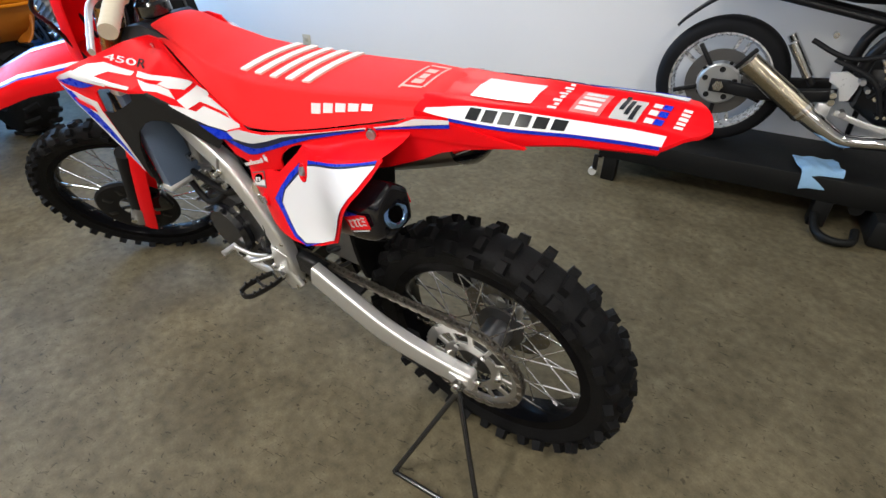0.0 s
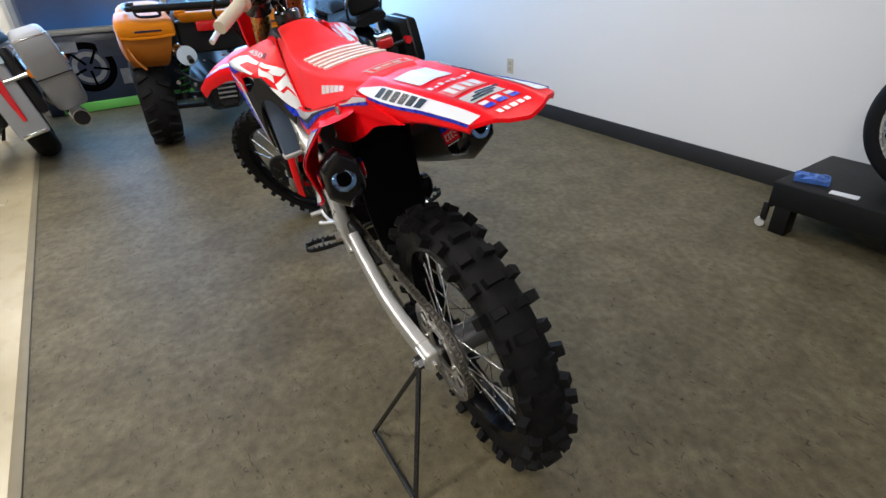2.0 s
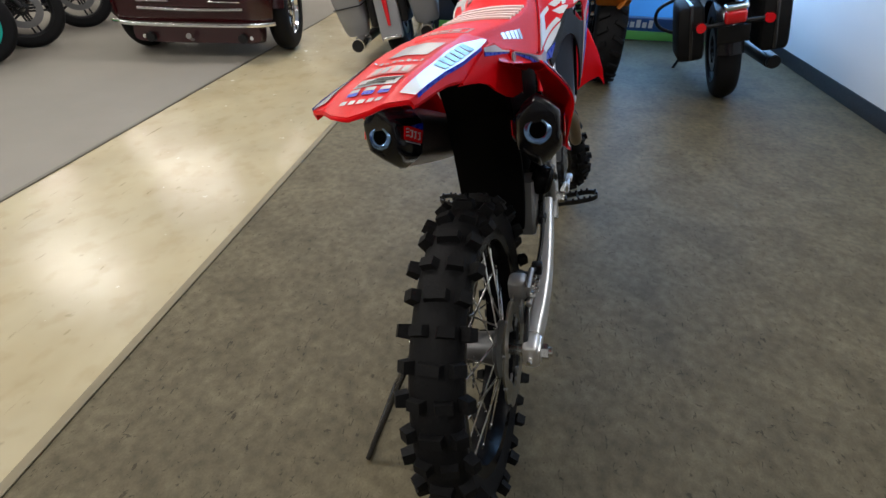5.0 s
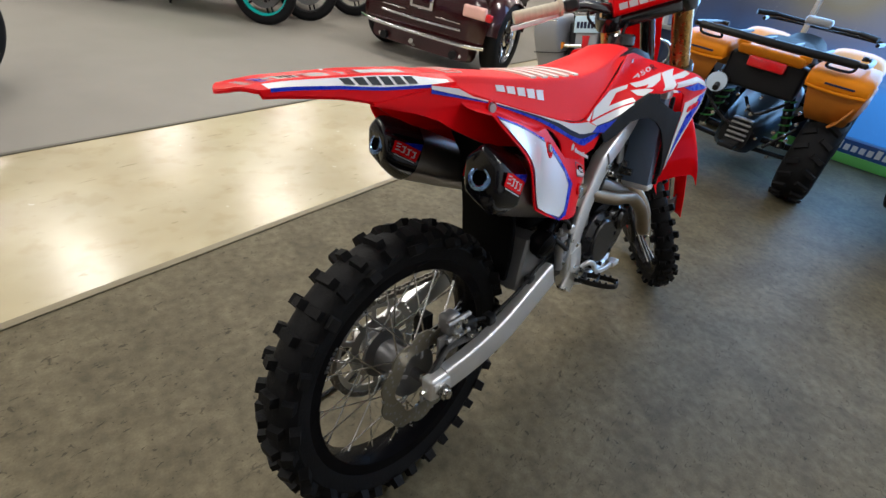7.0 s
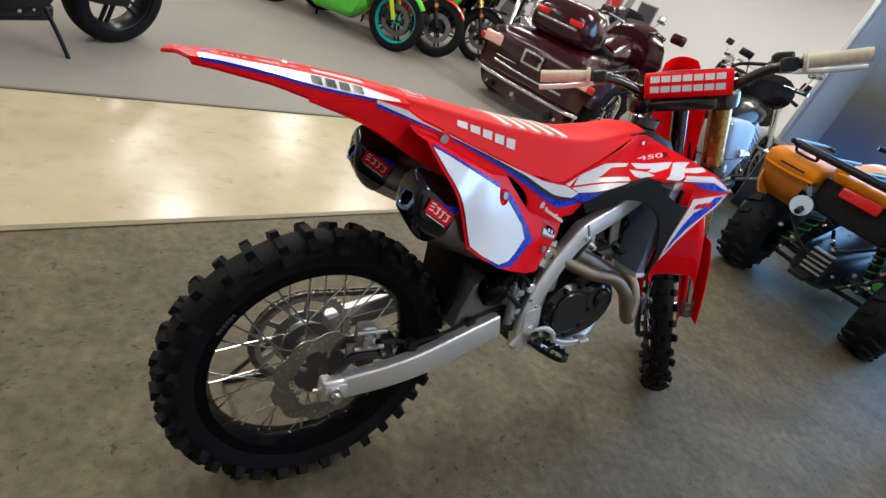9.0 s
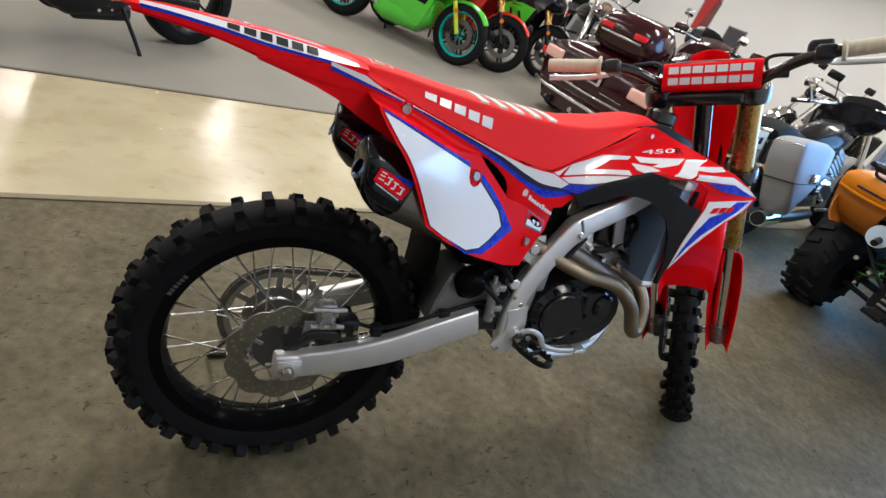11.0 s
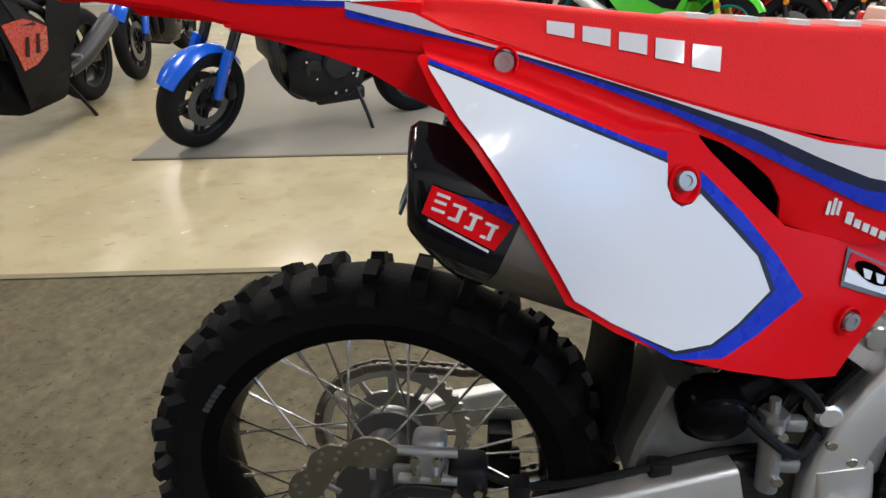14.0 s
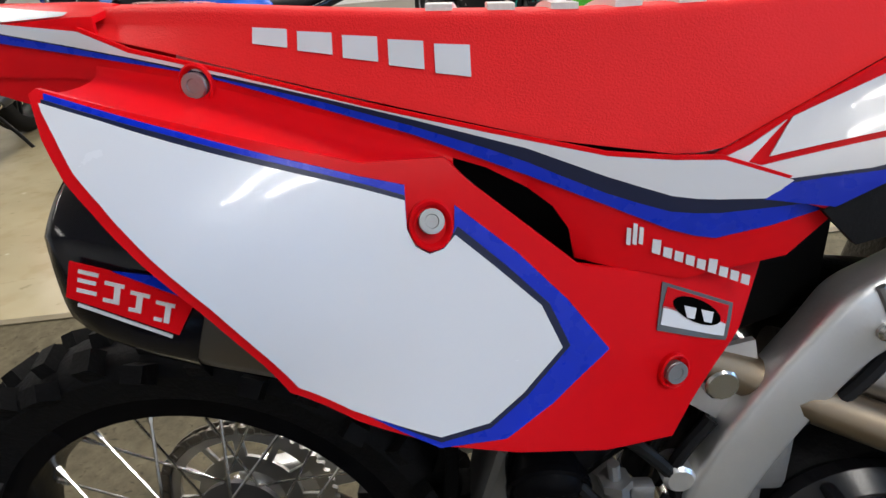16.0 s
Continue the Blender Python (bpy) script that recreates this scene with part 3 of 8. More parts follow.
# brackets, tabs and fasteners round the swingarm pivot
for s in (1, -1):
    part("pivot_plate", sweep([(0.520, s * 0.122, 0.365), (0.548, s * 0.124, 0.42), (0.535, s * 0.124, 0.49)], rrect(0.062, 0.014, 0.006), (0, 1, 0), 4), ALU, bike, "cast aluminium pivot plate")
    part("pivot_nut", disc(0.017, s * 0.132, s * 0.150, 6, m=Matrix.Translation((0.548, 0, 0.418))), STEEL, bike)
    for xb, zb, rb in ((0.512, 0.372, 0.008), (0.578, 0.385, 0.008), (0.525, 0.462, 0.007), (0.560, 0.470, 0.0085), (0.515, 0.520, 0.007), (0.600, 0.400, 0.010), (0.668, 0.700, 0.009), (0.690, 0.668, 0.008)):
        part("frame_bolt", disc(rb, s * 0.105, s * 0.130, 8, m=Matrix.Translation((xb, 0, zb)), bev=0.0015), STEEL, bike)
    part("panel_tab", skin([(0.505, 0.668), (0.56, 0.682), (0.572, 0.632), (0.548, 0.598), (0.512, 0.622)], lambda x, z: 0.108, s, 0, 0.006, 0.03), ALU, bike)
    part("gusset", skin([(0.555, 0.60), (0.60, 0.69), (0.66, 0.735), (0.64, 0.655), (0.595, 0.585)], lambda x, z: 0.112, s, 0, 0.006, 0.03), ALU, bike)
    part("spar_weld", sweep([(0.628, s * 0.131, 0.737), (0.641, s * 0.132, 0.713), (0.651, s * 0.131, 0.688)], circ(0.0035, 8), (0, 1, 0)), ALUD, bike)
    part("engine_hanger", sweep([(0.664, s * 0.112, 0.715), (0.684, s * 0.106, 0.672), (0.700, s * 0.096, 0.630)], rrect(0.046, 0.010, 0.004), (0, 1, 0)), ALU, bike)
    part("engine_hanger", sweep([(0.770, s * 0.098, 0.760), (0.792, s * 0.094, 0.705), (0.815, s * 0.088, 0.660)], rrect(0.034, 0.010, 0.004), (0, 1, 0)), ALUD, bike)
part("brake_reservoir", disc(0.014, -0.128, -0.100, 18, m=Matrix.Translation((0.505, 0, 0.555)), bev=0.003), ALU, bike)
part("pushrod", rod((0.545, -0.122, 0.40), (0.570, -0.116, 0.49), 0.005, 8), STEEL, bike)
for p in ([(0.52, -0.115, 0.50), (0.50, -0.12, 0.56), (0.53, -0.115, 0.61)], [(0.58, -0.12, 0.60), (0.63, -0.125, 0.64), (0.68, -0.115, 0.70)], [(0.60, 0.118, 0.47), (0.56, 0.125, 0.55), (0.57, 0.115, 0.64)]):
    part("hose", tube(p, 0.006, 8), BLACKP, bike)

# ---- airbox, inner mudguard, shock ----
bm = ring_loft([[Vector((x, y * w, z0 + (z1 - z0) * k)) for y, k in ((-1, 0), (1, 0), (1, 0.5), (0.8, 1), (-0.8, 1), (-1, 0.5))]
                for x, w, z0, z1 in ((0.16, 0.058, 0.895, 0.925), (0.20, 0.062, 0.86, 0.92), (0.27, 0.072, 0.76, 0.895), (0.38, 0.085, 0.66, 0.865), (0.50, 0.09, 0.66, 0.84), (0.62, 0.08, 0.70, 0.84))])
part("airbox", bm, FLAPM, bike, "black plastic airbox", smooth=30)
bm = sweep([(0.262, 0, 0.83), (0.285, 0, 0.72), (0.302, 0, 0.62), (0.304, 0, 0.53), (0.296, 0, 0.462)], rrect(0.014, 0.156, 0.003), (0, 1, 0), 6, lambda k: (1, 0.9 + 0.12 * math.sin(3 * k)))
part("rear_mudflap", bm, FLAPM, bike, "black plastic inner mudguard")
bm = tube([(0.43, 0.0, 0.36), (0.52, 0, 0.74)], 0.022, 16, steps=1)
rod((0.535, -0.055, 0.60), (0.50, -0.055, 0.50), 0.024, 14, bm)
part("shock_absorber", bm, BLACKG, bike)
nb = bmesh.new()
hel = [(0.437 + 0.083 * k / 90 + 0.037 * math.cos(k * 0.42) * 0.97, 0.037 * math.sin(k * 0.42), 0.39 + 0.30 * k / 90 - 0.008 * math.cos(k * 0.42)) for k in range(91)]
tube(hel, 0.0062, 8, steps=1, bm=nb)
part("shock_spring", nb, mat("spring_paint", (0.03, 0.03, 0.035), 0.3, coat=0.3), bike)

bm = lathe([(0.0004, -0.030), (0.020, -0.030), (0.031, -0.025), (0.0365, -0.014), (0.0375, 0.0), (0.0365, 0.014), (0.031, 0.022), (0.0004, 0.026)], 28, m=Matrix.Translation((0.392, -0.106, 0.548)) @ Matrix.Rotation(radians(18), 4, 'X'))
lathe([(0.0355, -0.020), (0.0385, -0.018), (0.0385, -0.012), (0.036, -0.010)], 28, bm, Matrix.Translation((0.392, -0.106, 0.548)) @ Matrix.Rotation(radians(18), 4, 'X'), closed=True)
tube([(0.40, -0.100, 0.55), (0.44, -0.088, 0.575), (0.50, -0.07, 0.60)], 0.024, 16, bm=bm)
part("shock_reservoir", bm, RIMB, bike, "gloss black shock reservoir")
for p in ([(0.41, -0.125, 0.56), (0.44, -0.138, 0.535), (0.478, -0.132, 0.51), (0.50, -0.12, 0.53)], [(0.44, -0.10, 0.60), (0.475, -0.125, 0.585), (0.505, -0.118, 0.545), (0.512, -0.112, 0.50)]):
    part("hose", tube(p, 0.0062, 8), BLACKP, bike)
bm = rod((0.462, -0.124, 0.455), (0.450, -0.124, 0.552), 0.0115, 14)
rod((0.450, -0.124, 0.550), (0.449, -0.124, 0.558), 0.015, 6, bm)
rod((0.449, -0.124, 0.558), (0.447, -0.124, 0.574), 0.0055, 8, bm)
box(0.462, 0.484, -0.130, -0.116, 0.535, 0.552, 0.004, bm=bm)
box(0.466, 0.490, -0.130, -0.116, 0.480, 0.497, 0.004, bm=bm)
part("master_cylinder", bm, ALUD, bike, "bare metal rear brake cylinder")
for cz in (0.455, 0.515):
    part("cylinder_clip", disc(0.006, -0.128, -0.139, 8, m=Matrix.Translation((0.456 + 0.13 * (0.51 - cz), 0, cz + 0.02))), STEEL, bike)
part("underseat_box", box(0.36, 0.54, -0.085, 0.085, 0.575, 0.68, 0.02, 3), FLAPM, bike)

# ---- engine ----
bm = ring_loft([[Vector((cx + rx * math.cos(a) , y, cz + rz * math.sin(a))) for a in [2 * math.pi * i / 20 for i in range(20)]]
                for y, cx, cz, rx, rz in ((-0.105, 0.74, 0.465, 0.155, 0.105), (-0.08, 0.74, 0.465, 0.17, 0.125), (0.0, 0.74, 0.465, 0.175, 0.13), (0.075, 0.74, 0.465, 0.165, 0.12), (0.095, 0.74, 0.465, 0.145, 0.10))])
box(0.57, 0.74, -0.07, 0.07, 0.40, 0.56, 0.03, 3, bm)
part("crankcase", bm, MAGN, bike, "dark cast engine crankcase", smooth=35)
cyl = Matrix.Translation((0.80, 0, 0.54)) @ Matrix.Rotation(radians(12), 4, "Y")
bm = box(-0.075, 0.075, -0.07, 0.07, 0, 0.11, 0.015, 3)
for k in range(4):
    box(-0.08, 0.08, -0.075, 0.075, 0.02 + k * 0.022, 0.026 + k * 0.022, 0.002, 1, bm)
part("cylinder", bm, ALUD, bike, m=cyl)
bm = box(-0.08, 0.085, -0.078, 0.078, 0.11, 0.19, 0.012, 3)
box(-0.07, 0.06, -0.07, 0.07, 0.19, 0.215, 0.012, 3, bm)
part("cylinder_head", bm, MAGN, bike, "black cylinder head cover", m=cyl)
# right: clutch cover, ignition cover; left: stator and sprocket covers
bm = disc(0.087, -0.10, -0.140, 44, m=Matrix.Translation((0.668, 0, 0.476)), bev=0.014)
disc(0.066, -0.138, -0.147, 44, bm, Matrix.Translation((0.668, 0, 0.476)), 0.006)
disc(0.070, -0.09, -0.126, 32, bm, Matrix.Translation((0.785, 0, 0.482)), 0.012)
disc(0.034, -0.12, -0.138, 24, bm, Matrix.Translation((0.812, 0, 0.500)), 0.008)
for k in range(9):
    a = 2 * math.pi * k / 9
    disc(0.0065, -0.13, -0.146, 8, bm, Matrix.Translation((0.668 + 0.080 * math.cos(a), 0, 0.476 + 0.080 * math.sin(a))))
part("clutch_cover", bm, COVERB, bike, "gloss black round clutch cover")
bm = disc(0.078, 0.08, 0.122, 36, m=Matrix.Translation((0.77, 0, 0.455)), bev=0.012)
disc(0.045, 0.08, 0.112, 28, bm, Matrix.Translation((0.605, 0, 0.44)), 0.008)
for k in range(7):
    a = 2 * math.pi * k / 7
    disc(0.006, 0.11, 0.126, 8, bm, Matrix.Translation((0.77 + 0.076 * math.cos(a), 0, 0.455 + 0.076 * math.sin(a))))
part("stator_cover", bm, COVERB, bike)
bm = ring_loft([[Vector((x, y, z)) for x, z in ((0.552, 0.345), (0.66, 0.322), (0.86, 0.330), (0.90, 0.40), (0.87, 0.52), (0.74, 0.575), (0.62, 0.56), (0.556, 0.50))] for y in (-0.06, 0.086)])
part("lower_crankcase", bm, MAGN, bike, "dark lower crankcase")
bm = disc(0.052, 0.07, 0.112, 28, m=Matrix.Translation((0.600, 0, 0.440)), bev=0.008)
box(0.585, 0.70, 0.07, 0.104, 0.345, 0.405, 0.010, 3, bm)
part("sprocket_cover", bm, COVERB, bike, "black front sprocket cover")
for x, z in ((0.600, 0.497), (0.648, 0.462), (0.556, 0.462), (0.62, 0.372), (0.682, 0.378), (0.71, 0.53), (0.84, 0.41), (0.85, 0.50), (0.76, 0.36)):
    part("cover_bolt", disc(0.006, 0.08, 0.119, 8, m=Matrix.Translation((x, 0, z))), STEEL, bike)
rngb = random.Random(5)
for k in range(46):
    s = rngb.choice((-1, 1))
    x, z = rngb.uniform(0.60, 0.90), rngb.uniform(0.40, 0.74)
    r = rngb.uniform(0.005, 0.012)
    part("engine_bolt", disc(r, s * 0.06, s * rngb.uniform(0.088, 0.115), 6 if rngb.random() < 0.6 else 10, m=Matrix.Translation((x, 0, z))), STEEL, bike)
bm = bmesh.new()
for p in ([(0.62, -0.08, 0.70), (0.70, -0.10, 0.66), (0.80, -0.09, 0.66), (0.88, -0.07, 0.74)], [(0.60, 0.085, 0.68), (0.70, 0.10, 0.60), (0.82, 0.095, 0.60), (0.92, 0.09, 0.62)],
          [(0.57, -0.10, 0.56), (0.60, -0.11, 0.62), (0.66, -0.10, 0.70)], [(0.90, 0.10, 0.60), (0.84, 0.10, 0.52), (0.72, 0.09, 0.60), (0.66, 0.08, 0.72)]):
    tube(p, 0.009, 10, bm=bm)
part("coolant_hose", bm, BLACKP, bike)
bm = box(0.545, 0.60, -0.125, -0.085, 0.535, 0.60, 0.010, 3)
rod((0.572, -0.108, 0.48), (0.572, -0.108, 0.545), 0.013, 14, bm)
rod((0.572, -0.108, 0.60), (0.575, -0.108, 0.625), 0.016, 14, bm)
part("rear_brake_cylinder", bm, ALUD, bike)
bm = box(0.60, 0.66, -0.05, 0.05, 0.62, 0.70, 0.02, 3)
tube([(0.56, 0, 0.68), (0.72, 0, 0.66)], 0.04, 16, steps=1, bm=bm)
part("throttle_body", bm, MAGN, bike)

# ---- exhaust ----
for s in (-1, 1):
    bm = tube([(0.83, s * 0.05, 0.60), (0.915, s * 0.10, 0.570), (0.940, s * 0.140, 0.51), (0.932, s * 0.158, 0.450), (0.905, s * 0.164, 0.452), (0.872, s * 0.160, 0.520), (0.800, s * 0.150, 0.578), (0.70, s * 0.142, 0.598), (0.62, s * 0.118, 0.622), (0.52, s * 0.10, 0.660), (0.40, s * 0.12, 0.69)], 0.0190, 14)
    if s > 0:
        bm = tube([(0.62, 0.085, 0.640), (0.52, 0.10, 0.665), (0.40, 0.12, 0.69)], 0.0205, 14)
    part("exhaust_pipe", bm, TITAN, bike, "heat-tinted titanium exhaust pipe")
    if s < 0:
        bm = tube([(0.85, s * 0.105, 0.556), (0.796, s * 0.120, 0.588), (0.715, s * 0.117, 0.622), (0.65, s * 0.104, 0.646), (0.58, s * 0.09, 0.662)], 0.0200, 14)
        part("heat_shield", bm, SLEEVE, bike)
    # muffler: six-sided sleeve, dark end cap, outlet
    mo = Vector((0.079 if s < 0 else 0.094, s * 0.151, 0.793))
    md = Vector((0.925, 0.085 if s < 0 else -0.155, -0.36)).normalized()
    fr = Matrix.Translation(mo) @ md.to_track_quat("X", "Z").to_matrix().to_4x4()

    def hexring(x, a, b, r=0.25, dz=0.0):
        out = []
        for q in range(36):
            t = 2 * math.pi * q / 36
            c, sn = math.cos(t), math.sin(t)
            r6 = math.cos(math.pi / 6) / math.cos((t + math.pi / 6) % (math.pi / 3) - math.pi / 6)
            r6 = 0.35 * 0.955 + 0.65 * r6
            z = sn * r6 * b * 1.15 + dz
            cut = (-0.36 * max(z, -0.025) + 1.15 * max(0.0, -z - 0.025)) * max(0.0, min(1.0, (0.06 - x) / 0.06))
            out.append(Vector((x + cut, c * r6 * a * 1.10, z)))
        return out
    bm = ring_loft([hexring(0.070, 0.0415, 0.0565), hexring(0.20, 0.040, 0.052), hexring(0.33, 0.035, 0.044), hexring(0.36, 0.024, 0.03)])
    muf = part("muffler", bm, SLEEVE, bike, "grey titanium muffler with dark carbon end cap", fr, smooth=50)
    bm = ring_loft([hexring(-0.016, 0.030, 0.040), hexring(-0.014, 0.035, 0.0465), hexring(-0.006, 0.0395, 0.0530), hexring(0.008, 0.0420, 0.0560), hexring(0.04, 0.043, 0.0575), hexring(0.080, 0.0428, 0.0575)])
    part("end_cap", bm, CARBON, muf, "glossy dark carbon end cap", smooth=50)
    bm = lathe([(0.0150, -0.0150), (0.0150, -0.0172), (0.0175, -0.0186), (0.0205, -0.0180), (0.0240, -0.0170), (0.0250, -0.0140), (0.0150, -0.0140)], 32, m=Matrix.Rotation(radians(-90), 4, "Z"))
    part("outlet_ring", bm, BLUEGLINT, muf, "steel outlet ring tinted with a blue reflection")
    # flat disc, coloured near-black for the shade inside the outlet
    part("outlet_bore", lathe([(0.0001, -0.0168), (0.0149, -0.0168), (0.0149, -0.0155), (0.0001, -0.0155)], 24, m=Matrix.Rotation(radians(-90), 4, "Z")), DEEPBLACK, muf)
    # name label on the outer face: red field, blue corner, pale shapes
    for yo in (s * 0.0452, -s * 0.0452):
        for nm, pol, mt, o in (("label_red", ((-0.001, -0.004), (0.068, -0.013), (0.074, 0.013), (0.022, 0.021), (-0.001, 0.021)), RED, 0), ("label_blue", ((0.024, 0.0212), (0.0745, 0.0136), (0.074, 0.029)), BLUE, 0.0003),
                               ("label_line", ((0.006, -0.0085), (0.064, -0.0165), (0.064, -0.0145), (0.006, -0.0065)), WHITE, 0)):
            bm = bmesh.new()
            a = [bm.verts.new((x, yo + math.copysign(1, yo) * o, z)) for x, z in pol]
            b = [bm.verts.new((x, yo + math.copysign(1, yo) * (o + 0.0012), z)) for x, z in pol]
            bm.faces.new(b)
            for i in range(len(pol)):
                bm.faces.new((a[i], a[(i + 1) % len(pol)], b[(i + 1) % len(pol)], b[i]))
            part(nm, bm, mt, muf)
        so = math.copysign(1, yo)
        for k in range(4):
            x, zc = 0.005 + k * 0.0155, 0.0085 - k * 0.0026
            mark = [(0.0, 0.0065, 0.0115, 0.009), (0.0, 0.0005, 0.0105, 0.003), (0.0, -0.0065, 0.0115, -0.004)] if k == 0 else [(0.0, 0.0055, 0.0115, 0.0080), (0.004 + 0.002 * (k % 2), -0.0065, 0.0075 + 0.002 * (k % 2), 0.0055), (0.0, -0.0065, 0.008 if k == 1 else 0.005, -0.004)]
            for x0, z0, x1, z1 in mark:
                part("label_mark", box(x + x0, x + x1, min(yo + so * 0.0012, yo + so * 0.002), max(yo + so * 0.0012, yo + so * 0.002), zc + z0, zc + z1), WHITE, muf)

# ---- footpegs, pedal, shifter ----
for s in (-1, 1):
    bm = bmesh.new()
    m = Matrix.Translation((0.572, s * 0.135, 0.392)) @ Matrix.Rotation(radians(-12 * s), 4, "Z") @ Matrix.Rotation(radians(4 * s), 4, "X")
    join(bm, box(-0.016, 0.016, -0.02, 0.012, -0.012, 0.012, 0.004), m)
    peg = part("footpeg", bm, MAGN, bike, "black toothed steel footpeg")
    loop = [(-0.017, 0.002), (-0.024, 0.030), (-0.024, 0.078), (-0.015, 0.100), (0.0, 0.106), (0.015, 0.100), (0.024, 0.078), (0.024, 0.030), (0.017, 0.002)]
    part("peg_rail", sweep([(x, s * y, 0.0) for x, y in loop], rrect(0.006, 0.015, 0.002), (0, 0, 1), 4), MAGN, peg, m=m)
    part("peg_rib", box(-0.021, 0.021, s * 0.052 - 0.0025, s * 0.052 + 0.0025, -0.006, 0.007, 0.001, 1), MAGN, peg, m=m)
    for x, y in [(sx * 0.024, yy) for sx in (-1, 1) for yy in (0.034, 0.050, 0.066, 0.082)] + [(-0.010, 0.103), (0.010, 0.103)]:
        part("peg_tooth", box(x - 0.003, x + 0.003, s * y - 0.003, s * y + 0.003, 0.004, 0.013, 0.001, 1), MAGN, peg, m=m)
    bm = box(0.545, 0.60, s * 0.10 - 0.012, s * 0.10 + 0.02, 0.372, 0.42, 0.008)
    part("peg_bracket", bm, ALUD, bike)
bm = sweep([(0.545, -0.125, 0.400), (0.575, -0.148, 0.438), (0.612, -0.152, 0.425), (0.64, -0.150, 0.392), (0.70, -0.148, 0.376), (0.765, -0.146, 0.374)], rrect(0.015, 0.010, 0.004), (0, 1, 0))
box(0.745, 0.785, -0.158, -0.128, 0.366, 0.382, 0.004, bm=bm)
part("brake_pedal", bm, ALU, bike, "aluminium brake pedal")
bm = sweep([(0.62, 0.118, 0.425), (0.68, 0.130, 0.415), (0.745, 0.135, 0.42)], rrect(0.013, 0.009, 0.004), (0, 1, 0))
rod((0.745, 0.13, 0.42), (0.745, 0.172, 0.422), 0.0085, 12, bm)
part("shift_lever", bm, ALU, bike)
bm = sweep([(0.575, 0.13, 0.455), (0.60, 0.155, 0.452), (0.615, 0.168, 0.452)], rrect(0.012, 0.009, 0.003), (0, 0, 1))
part("kick_stub", bm, ALU, bike)

# ---- bodywork ----
yU = lerp_table([(-0.12, 0.082), (0.05, 0.090), (0.15, 0.102), (0.30, 0.114), (0.45, 0.120), (0.62, 0.118)])


def yP(x, z):
    base = 0.139 + 0.248 * (0.307 - x) + 0.337 * (0.81 - z) - 2.2 * max(0, x - 0.36) * max(0, 0.70 - z) - 1.0 * max(0, z - 0.80) ** 2
    base += 0.023 * math.exp(-((x - 0.11) / 0.13) ** 2 - ((z - 0.845) / 0.092) ** 2)
    # the rear edge flares outwards
    k = max(0.0, min(1.0, (0.275 - x) / 0.14))
    base += 0.013 * k * k * (3 - 2 * k) * math.exp(-((z - 0.822) / 0.066) ** 2)
    return base - 0.010 * math.exp(-((x - 0.205) / 0.06) ** 2 - ((z - 0.70) / 0.04) ** 2)


def scoop(x, z):
    """Depth of the hollow that runs from the slot down to the lower bolt."""
    d = ((0.458 - x) * 0.825 + (0.716 - z) * 0.565) / 1.0
    below = (z - 0.765) + 0.86 * (x - 0.406)
    return 0.30 * max(0.0, min(d, 0.045)) * (1.0 if below > -0.002 else 0.0) if 0.375 < x < 0.462 and z < 0.835 else 0.0


def ytail(x, z):
    return yU(x) - scoop(x, z)


UPPER = [(-0.12, 0.9385), (-0.06, 0.944), (0.0, 0.9515), (0.03, 0.954), (0.064, 0.950), (0.10, 0.9335), (0.168, 0.9155), (0.265, 0.8875), (0.348, 0.8655), (0.431, 0.8445), (0.477, 0.839), (0.511, 0.837), (0.606, 0.803), (0.565, 0.760), (0.49, 0.745), (0.411, 0.765), (0.406, 0.789), (0.394, 0.807),
         (0.374, 0.823), (0.347, 0.838), (0.318, 0.848), (0.262, 0.853), (0.160, 0.888), (0.071, 0.914), (0.0, 0.920), (-0.06, 0.9265), (-0.12, 0.9355)]
LOWER = [(0.078, 0.912), (0.160, 0.886), (0.262, 0.851), (0.318, 0.848), (0.334, 0.831), (0.362, 0.807), (0.411, 0.765), (0.49, 0.745), (0.565, 0.760), (0.535, 0.690), (0.505, 0.640), (0.490, 0.612), (0.43, 0.622),
         (0.395, 0.633), (0.313, 0.656), (0.250, 0.683), (0.206, 0.708), (0.193, 0.732), (0.178, 0.757), (0.167, 0.776), (0.150, 0.803), (0.136, 0.824), (0.121, 0.844), (0.105, 0.862), (0.089, 0.884), (0.075, 0.909)]
EDGE = [(0.213, 0.712), (0.199, 0.736), (0.184, 0.761), (0.173, 0.780), (0.156, 0.807), (0.142, 0.828), (0.127, 0.848), (0.111, 0.866), (0.096, 0.887), (0.087, 0.899)]
PLATE = [(0.084, 0.904), (0.118, 0.892), (0.175, 0.870), (0.262, 0.836), (0.2905, 0.8245), (0.2908, 0.806), (0.296, 0.794), (0.305, 0.788), (0.315, 0.790), (0.323, 0.798), (0.351, 0.772), (0.382, 0.742), (0.396, 0.711), (0.366, 0.685), (0.340, 0.669), (0.306, 0.666), (0.247, 0.692)] + EDGE
PLATE_NAVY = [(0.084, 0.906), (0.160, 0.879), (0.262, 0.839), (0.2905, 0.8275), (0.2908, 0.806), (0.296, 0.794), (0.305, 0.788), (0.315, 0.790), (0.325, 0.803), (0.356, 0.774), (0.388, 0.742), (0.402, 0.711), (0.369, 0.682), (0.341, 0.665), (0.306, 0.662)] + [(x + 0.0004, z) for x, z in EDGE]
